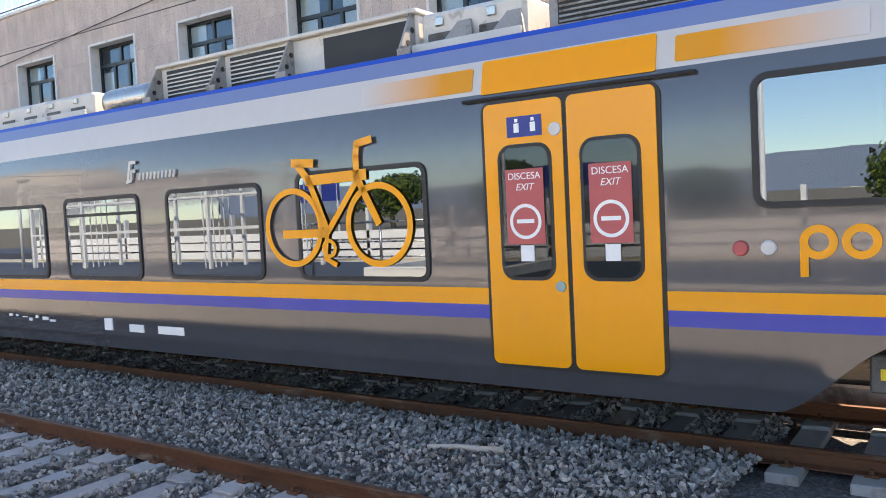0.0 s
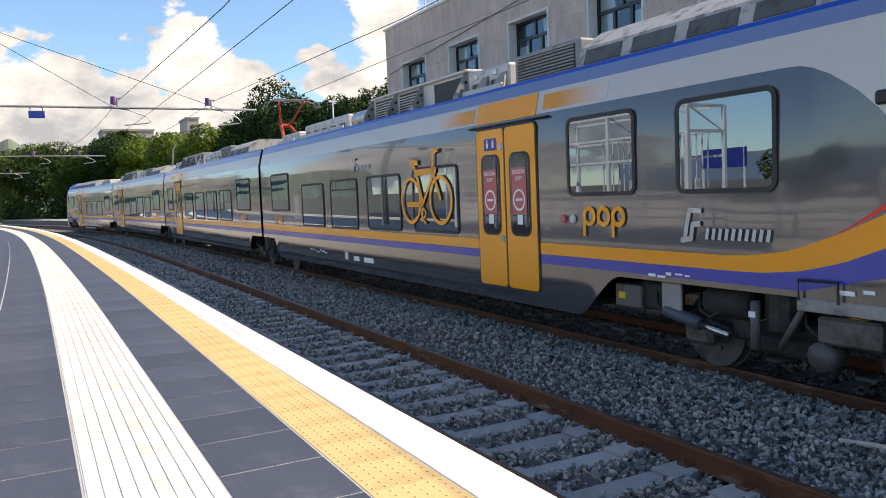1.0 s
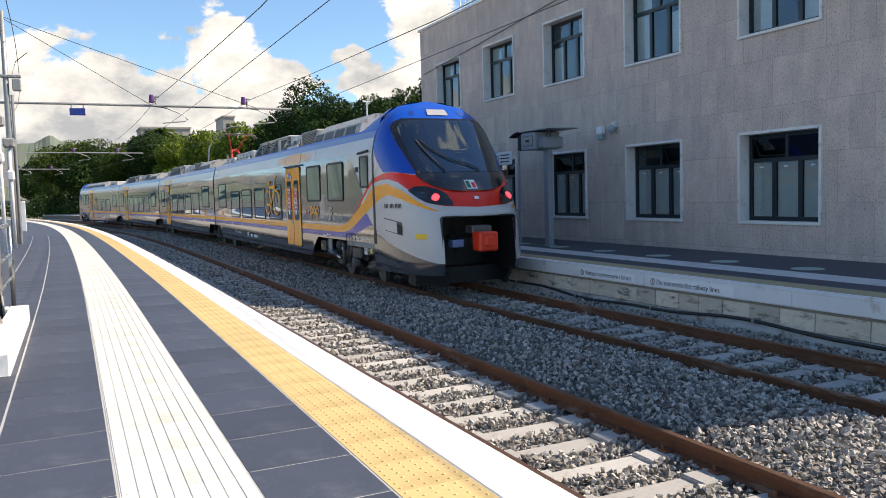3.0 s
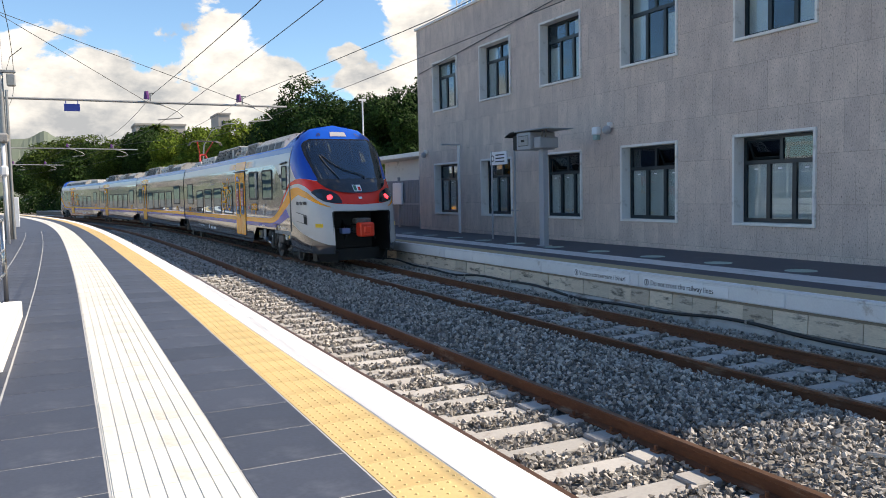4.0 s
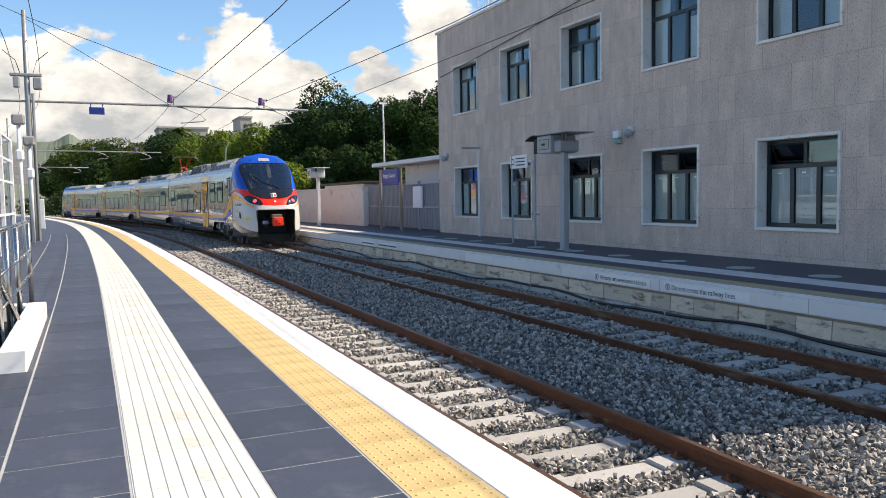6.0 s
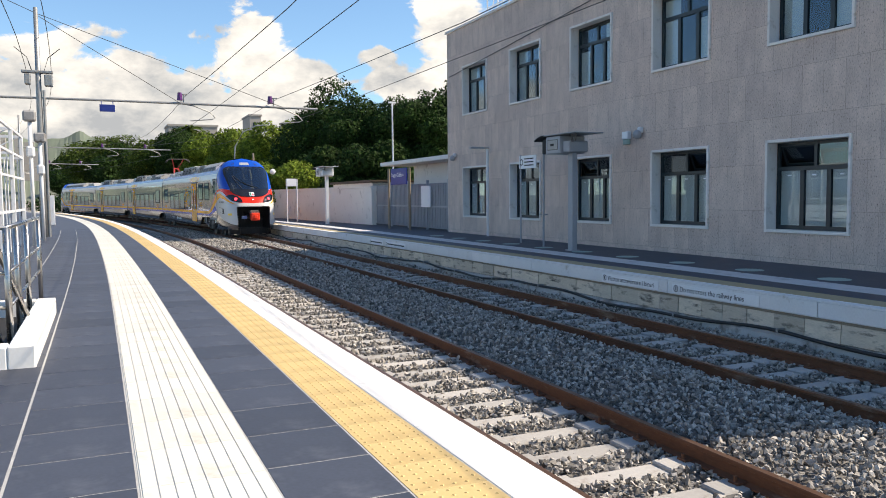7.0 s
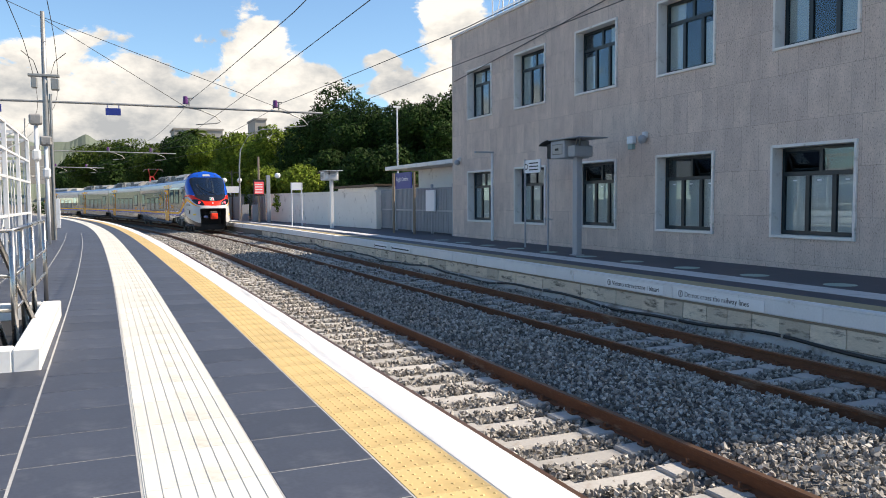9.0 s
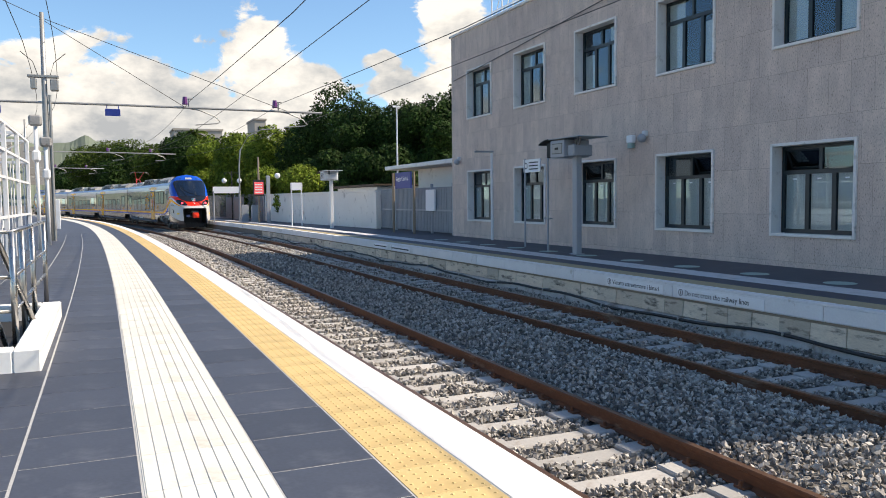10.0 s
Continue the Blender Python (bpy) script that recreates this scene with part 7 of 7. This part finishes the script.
        tagged(mesh_ob("utility_pole", bm, mt), "tall slim pole behind the platform", "pole", "utility poles")
    p = thing("curved_lamp", "tall thin lamp post with a curved arm", "lamp post", pose(9.6, 62, z))
    bm = B()
    tube(bm, [(0, 0, 0), (0, 0, 4.2), (0.1, 0, 5.4), (0.7, 0, 6.5), (1.7, 0, 7.0), (2.5, 0, 7.1)], 0.06, 8, 0.035)
    part("pole", bm, "galva", p)
    q = thing("small_sign", "small white sign on two thin posts", "sign", pose(10.6, 47, z))
    for y in (-0.3, 0.3):
        bm = B()
        tube(bm, [(y, 0, 0), (y, 0, 2.6)], 0.035, 6)
        part("post", bm, "white_metal", q)
    bm = B()
    box(bm, -0.35, 0.35, -0.02, 0.02, 2.15, 2.6)
    part("board", bm, "white_plain", q)
    e = thing("led_board", "red-lit information board on posts", "board", pose(10.0, 56, z))
    bm = B()
    box(bm, -0.4, 0.35, -0.08, 0.08, 1.9, 3.0, 0.02)
    part("case", bm, "black", e)
    bm = B()
    box(bm, -0.34, 0.29, -0.09, -0.082, 2.0, 2.85)
    part("panel", bm, "board_red", e)
    for k in range(4):
        bm = B()
        box(bm, -0.3, 0.2, -0.096, -0.092, 2.1 + k * 0.18, 2.17 + k * 0.18)
        part("lettering", bm, "white_plain", e)
    bm = B()
    tube(bm, [(0.0, 0.15, 0), (0.0, 0.15, 4.6)], 0.07, 8)
    part("post", bm, "timber", e)
    bm = B()
    box(bm, 0.5, 0.75, -0.1, 0.1, 0, 3.3, 0.02)
    part("pillar", bm, "grey_metal", e)
    bm = B()
    bmesh.ops.create_uvsphere(bm, u_segments=14, v_segments=8, radius=0.2, matrix=pose(1.3, 0, 3.3))
    part("globe", bm, "white_plain", e, smooth=True)
    w = thing("wide_sign", "wide white sign on two posts", "sign", pose(8.6, 62, z))
    bm = B()
    box(bm, -1.0, 1.0, -0.03, 0.03, 2.15, 2.65)
    part("board", bm, "white_plain", w)
    for x in (-0.95, 0.95):
        bm = B()
        tube(bm, [(x, 0, 0), (x, 0, 2.3)], 0.05, 6)
        part("post", bm, "grey_metal", w)
    gl = thing("globe_lamp", "twin white globe lamps on an ornate black post", "lamp post", pose(9.6, 66, z))
    bm = B()
    tube(bm, [(0, 0, 0), (0, 0, 4.0)], 0.05, 8)
    tube(bm, [(-0.6, 0, 3.4), (-0.55, 0, 3.8), (-0.2, 0, 3.85), (0, 0, 3.6), (0.2, 0, 3.85), (0.55, 0, 3.8), (0.6, 0, 3.4)], 0.03, 6)
    part("post", bm, "black", gl)
    for x in (-0.6, 0.6):
        bm = B()
        bmesh.ops.create_uvsphere(bm, u_segments=14, v_segments=8, radius=0.2, matrix=pose(x, 0, 3.2))
        part("globe", bm, "white_plain", gl, smooth=True)
    for x, y in ((10.2, 59), (9.7, 60.5)):
        bm = B()
        box(bm, x - 0.25, x + 0.25, y - 0.2, y + 0.2, z, z + 1.25, 0.02)
        tagged(mesh_ob("litter_bin", bm, "grey_metal"), "grey steel cabinet on the platform", "cabinet", "platform cabinets")
    # on the facade
    a = thing("emergency_light", "white box light with a green label on the facade", "lamp", pose(X_WALL, 17.94, 2.93))
    bm = B()
    box(bm, -0.14, 0, -0.13, 0.13, -0.05, 0.16, 0.02)
    part("case", bm, "white_plain", a)
    bm = B()
    box(bm, -0.12, -0.01, -0.1, 0.1, -0.19, -0.055, 0.01)
    part("label", bm, "green_mark", a)
    for y, zz in ((17.35, 2.99), (29.35, 2.92)):
        c = thing("security_camera", "grey dome camera on a bracket at the facade", "camera", pose(X_WALL, y, zz), "facade cameras")
        bm = B()
        box(bm, -0.12, 0, -0.07, 0.07, 0.02, 0.18, 0.02)
        part("bracket", bm, "white_metal", c)
        bm = B()
        bmesh.ops.create_uvsphere(bm, u_segments=14, v_segments=8, radius=0.12, matrix=pose(-0.16, 0, -0.02))
        part("dome", bm, "grey_metal", c, smooth=True)
    # light lattice on the roof
    t = thing("roof_lattice", "white lattice frame standing on the roof", "frame", pose(14.6, 28.9, Z_ROOF + 0.09))
    for k in range(7):
        bm = B()
        tube(bm, [(0, -k * 0.9, 0), (0, -k * 0.9, 1.6)], 0.03, 6)
        part("post", bm, "white_metal", t)
        if k < 6:
            bm = B()
            tube(bm, [(0, -k * 0.9, 0), (0, -(k + 1) * 0.9, 1.6)], 0.02, 6)
            part("brace", bm, "white_metal", t)
    for zz in (0.1, 0.8, 1.6):
        bm = B()
        tube(bm, [(0, 0, zz), (0, -5.4, zz)], 0.025, 6)
        part("rail", bm, "white_metal", t)


# ------------------------------------------------------------ trees and distance
def leaf_cloud(rng, lobes, n, size):
    """Leaf blades scattered through the outer part of a crown made of lobes (x, y, z, rx, ry, rz)."""
    lobes = np.array(lobes, float)
    vol = lobes[:, 3] * lobes[:, 4] + lobes[:, 4] * lobes[:, 5]
    pick = rng.choice(len(lobes), n, p=vol / vol.sum())
    d = rng.normal(size=(n, 3))
    d /= np.linalg.norm(d, axis=1)[:, None]
    r = 1 - np.abs(rng.normal(0, 0.16, n))
    lump = 1 + 0.16 * np.sin(d[:, 0] * 9 + pick) * np.sin(d[:, 1] * 8 + pick * 2) * np.sin(d[:, 2] * 9)
    c = lobes[pick, :3] + d * lobes[pick, 3:] * (r * lump)[:, None]
    keep = (lobes[pick, 2] + d[:, 2] * lobes[pick, 5]) > 0
    c, d = c[keep], d[keep]
    m = len(c)
    nrm = d + rng.normal(0, 0.55, (m, 3))
    nrm /= np.linalg.norm(nrm, axis=1)[:, None]
    a = np.cross(nrm, rng.normal(size=(m, 3)))
    a /= np.linalg.norm(a, axis=1)[:, None]
    b = np.cross(nrm, a)
    s = size * rng.uniform(0.5, 1.3, (m, 1))
    V = np.stack([c - a * s, c + b * s * 0.55 - a * s * 0.1, c + a * s + nrm * s * 0.25, c - b * s * 0.55 + a * s * 0.1], 1).reshape(-1, 3)
    F = np.arange(m * 4).reshape(-1, 4)
    return V, F


def tree(x, y, height, width, mat, seed, n=5200, size=0.3, base=-1.0, trunk=0.35):
    rng = np.random.default_rng(seed)
    t = thing("tree", {"leaf_dark": "dense dark green broadleaf tree", "leaf_light": "sunlit yellow-green broadleaf tree", "leaf_mid": "green broadleaf tree with loose crown"}[mat], "tree", pose(x, y, base), "trees behind the station")
    lobes = []
    for k in range(9):
        a = rng.uniform(0, 6.28)
        q = rng.uniform(0.15, 0.62) * width / 2
        zz = height * rng.uniform(0.42, 0.80)
        rr = width / 2 * rng.uniform(0.32, 0.55)
        lobes.append((q * math.cos(a), q * math.sin(a), zz, rr, rr, min(rr * rng.uniform(0.7, 1.0), height - zz)))
    lobes.append((0, 0, height * 0.78, width * 0.24, width * 0.24, height * 0.2))
    V, F = leaf_cloud(rng, lobes, n, size)
    from_np("crown", V, F, mat, t)
    bm = B()
    tube(bm, [(0, 0, 0), (0.1, 0.05, height * 0.3), (0.0, 0.1, height * 0.62)], trunk, 8, trunk * 0.4)
    for k in range(5):
        lx, ly, lz = lobes[k][:3]
        tube(bm, [(0, 0, height * (0.25 + 0.05 * k)), (lx * 0.6, ly * 0.6, lz * 0.85), (lx, ly, lz)], trunk * 0.4, 6, trunk * 0.12)
    part("trunk", bm, "bark", t)
    return t


def palm(x, y, h, base=-1.0):
    t = thing("palm_tree", "palm tree with drooping fronds", "tree", pose(x, y, base))
    bm = B()
    tube(bm, [(0, 0, 0), (0.2, 0, h * 0.5), (0.1, 0, h)], 0.3, 8, 0.25)
    part("trunk", bm, "bark", t)
    rng = random.Random(5)
    bm = B()
    for k in range(34):
        a, up = rng.uniform(0, 6.28), rng.uniform(-0.5, 1.3)
        prev = None
        for i in range(7):
            u = i / 6
            r = 3.0 * u
            z = h + math.sin(up) * 2.2 * u * 1.2 - 2.0 * u * u
            w = 0.35 * math.sin(math.pi * (0.12 + 0.85 * u))
            c = Vector((0.1 + math.cos(a) * r * math.cos(up * 0.5), math.sin(a) * r * math.cos(up * 0.5), z))
            o = Vector((-math.sin(a), math.cos(a), -0.4)) * w
            row = [bm.verts.new(c + o), bm.verts.new(c + Vector((0, 0, 0.08))), bm.verts.new(c - Vector((o.x, o.y, -o.z)))]
            if prev:
                bm.faces.new((prev[0], row[0], row[1], prev[1]))
                bm.faces.new((prev[1], row[1], row[2], prev[2]))
            prev = row
    part("fronds", bm, "leaf_mid", t)


def woods():
    # bearing in degrees from the line, distance, height, width
    spec = [
        ("leaf_dark", 15.9, 72, 13.2, 10.6, 1), ("leaf_dark", 17.6, 66, 10.8, 8.0, 2), ("leaf_dark", 20.2, 64, 10.6, 8.0, 3), ("leaf_dark", 22.8, 58, 10.2, 7.5, 4),
        ("leaf_dark", 24.6, 60, 11.2, 7.5, 5), ("leaf_dark", 13.6, 84, 11.4, 7.0, 6), ("leaf_dark", 18.8, 76, 11.4, 9.0, 7), ("leaf_dark", 27.0, 62, 11.0, 8.0, 22),
        ("leaf_light", 11.0, 82, 10.2, 7.5, 8), ("leaf_light", 8.8, 88, 9.9, 7.5, 9), ("leaf_light", 12.6, 84, 10.4, 6.5, 10), ("leaf_light", 13.2, 60, 5.2, 5.5, 11), ("leaf_light", 10.8, 68, 5.4, 5.0, 12),
        ("leaf_mid", 3.4, 122, 11.0, 12.0, 13), ("leaf_mid", 0.4, 138, 12.6, 14.0, 14), ("leaf_dark", 6.6, 124, 11.5, 11.0, 17),
        ("leaf_dark", 1.6, 134, 11.4, 12.0, 18), ("leaf_dark", 5.2, 118, 12.6, 9.0, 19), ("leaf_light", 6.8, 112, 11.6, 8.0, 27), ("leaf_dark", -1.6, 172, 11.6, 13.0, 20), ("leaf_light", 9.6, 106, 11.4, 9.0, 21),
        ("leaf_dark", 15.2, 62, 6.4, 6.5, 23), ("leaf_dark", 17.4, 56, 6.2, 6.0, 24), ("leaf_dark", 19.6, 55, 6.4, 6.0, 25), ("leaf_mid", 12.0, 72, 6.0, 6.0, 26)]
    for mat, b, d, h, w, seed in spec:
        tree(d * math.sin(radians(b)), d * math.cos(radians(b)), h, w, mat, seed, 24000, 0.085 + d * 0.0007)
    palm(158 * math.sin(radians(5.8)), 158 * math.cos(radians(5.8)), 15.2)
    # a hedge of low growth fills the foot of the trees
    rng = np.random.default_rng(77)
    lobes = []
    for k in range(90):
        b = radians(rng.uniform(-3.5, 30))
        d = 126 - 62 * smooth(radians(-2), radians(24), b) + 32 * smooth(radians(2.0), radians(-2.5), b) + rng.uniform(-3, 5)
        lobes.append((d * math.sin(b), d * math.cos(b), rng.uniform(0.6, 1.6), rng.uniform(2, 3.6), rng.uniform(2, 3.6), rng.uniform(1.5, 3.4)))
    V, F = leaf_cloud(rng, lobes, 40000, 0.25)
    V[:, 2] -= 0.8
    tagged(from_np("undergrowth", V, F, "leaf_dark"), "dense dark undergrowth below the trees", "bushes", kind="stuff")


def distance():
    def ridge(name, b0, b1, d, top, mat, seed, label):
        V, F = [], []
        n = 120
        for i in range(n + 1):
            b = radians(b0 + (b1 - b0) * i / n)
            u = i / n
            h = top * (0.55 + 0.45 * math.sin(math.pi * u) ** 0.6) * (0.8 + 0.4 * noise.noise((u * 6, seed, 0)) + 0.12 * noise.noise((u * 30, seed, 0)))
            for k, (dd, hh) in enumerate(((0.8, -0.02), (0.9, 0.5), (0.96, 0.82), (1.0, 1.0), (1.2, 0.2))):
                V.append((d * dd * math.sin(b), d * dd * math.cos(b), h * hh + 4 * noise.noise((u * 40, k, seed))))
        for i in range(n):
            for k in range(4):
                a = i * 5 + k
                F.append((a, a + 5, a + 6, a + 1))
        tagged(from_np(name, np.array(V), np.array(F), mat), label, "hill", kind="structure")
    ridge("backdrop_hill", -22, 6, 1500, 128, "hill", 3, "pale hazy hill with scattered houses")
    # farther ridges carry the haze as blue in their colour
    ridge("backdrop_hill", 0, 10, 2600, 205, "hill_blue", 8, "distant hill coloured blue for haze on the horizon")
    ridge("backdrop_hill", -170, -40, 2400, 140, "hill_blue", 12, "distant hills coloured blue for haze beyond the town")
    ridge("backdrop_hill", 40, 150, 2400, 160, "hill_blue", 15, "distant hills coloured blue for haze beyond the town")
    # houses above the trees
    for x, y, w, h, ft in ((20.0, 186, 10.5, 17.4, 0), (34.2, 188, 2.6, 20.3, 2)):
        b = thing("apartment_house", "pale flat-roofed house above the trees", "building", group="far houses")
        bm = B()
        box(bm, x - w / 2, x + w / 2, y, y + 10, -1, h)
        part("wall", bm, "town", b)
        bm = B()
        box(bm, x - w / 2 - 0.2, x + w / 2 + 0.2, y - 0.2, y + 10.2, h, h + 0.4)
        part("roof", bm, "town", b)
        for i in range(int(w / 2)):
            for zz in (h - 3.0, h - 6.2):
                bm = B()
                box(bm, x - w / 2 + 0.7 + i * 2, x - w / 2 + 1.6 + i * 2, y - 0.05, y, zz, zz + 1.5)
                part("window", bm, "window_frame", b)
    rng = random.Random(9)
    for i in range(26):
        bg = radians(rng.uniform(-14, 3))
        d = rng.uniform(1180, 1420)
        w, h = rng.uniform(8, 22), rng.uniform(5, 11)
        z = 55 * (d - 1100) / 320 * rng.uniform(0.8, 1.2) + 40
        bm = B()
        box(bm, -w / 2, w / 2, -6, 6, -30, h, 0, 0, pose(d * math.sin(bg), d * math.cos(bg), z))
        tagged(mesh_ob("hill_house", bm, "town"), "tiny pale house on the far hill", "building", "houses on the hill")


def behind_the_camera():
    """What the train's panes and paint mirror: the next platform, its white parapet, posts and trees."""
    w = thing("parapet", "white slatted parapet along the next platform", "fence")
    for z0, z1 in ((-0.6, -0.2), (-0.12, 0.2), (0.28, 0.6)):
        bm = B()
        box(bm, -12.15, -12.0, -45, 45, z0, z1)
        part("slat", bm, "white_plain", w)
    for y in np.arange(-44, 45, 4.0):
        bm = B()
        box(bm, -12.2, -12.0, y, y + 0.15, -1.0, 1.5)
        part("post", bm, "white_metal", w)
    bm = B()
    box(bm, -19, -12.2, -60, 60, -1.2, -0.12)
    tagged(mesh_ob("platform_next", bm, "slate_far"), "dark paved platform across the tracks", "platform", kind="structure")
    for y in (-14, -5, 6, 16):
        l = thing("street_lamp", "white twin-arm street lamp", "lamp post", pose(-16, y, -0.2), "twin-arm lamps")
        bm = B()
        tube(bm, [(0, 0, 0), (0, 0, 6.2)], 0.11, 10, 0.07)
        part("pole", bm, "white_metal", l)
        for q in (-1, 1):
            bm = B()
            tube(bm, [(0, 0, 6.0), (0, q * 0.9, 6.3)], 0.05, 6)
            box(bm, -0.15, 0.15, min(q * 0.8, q * 1.5), max(q * 0.8, q * 1.5), 6.28, 6.38, 0.02)
            part("head", bm, "white_metal", l)
    for y in (-9, 12, 24):
        s = thing("station_sign", "blue name board on white posts", "sign", pose(-13.5, y, -0.12))
        bm = B()
        box(bm, -0.04, 0.04, -1.2, 1.2, 2.0, 2.8)
        part("board", bm, "sign_blue", s)
        for q in (-1.1, 1.1):
            bm = B()
            tube(bm, [(0, q, 0), (0, q, 2.8)], 0.05, 6)
            part("post", bm, "white_metal", s)
    for k, (x, y, h) in enumerate(((-66, -32, 6.5), (-72, -14, 6), (-70, 4, 6.5), (-66, 22, 6), (-64, 42, 7), (-68, 62, 7), (-74, -56, 7))):
        tree(x, y, h, 10, "leaf_mid", 40 + k, 3000, 0.35)


ground()
tracks()
stick()
building()
train()
catenary()
stairwell()
steel_frames()
far_furniture()
woods()
distance()
behind_the_camera()
sleepers()
ballast_stones()
near_platform()
far_platform()
motions()
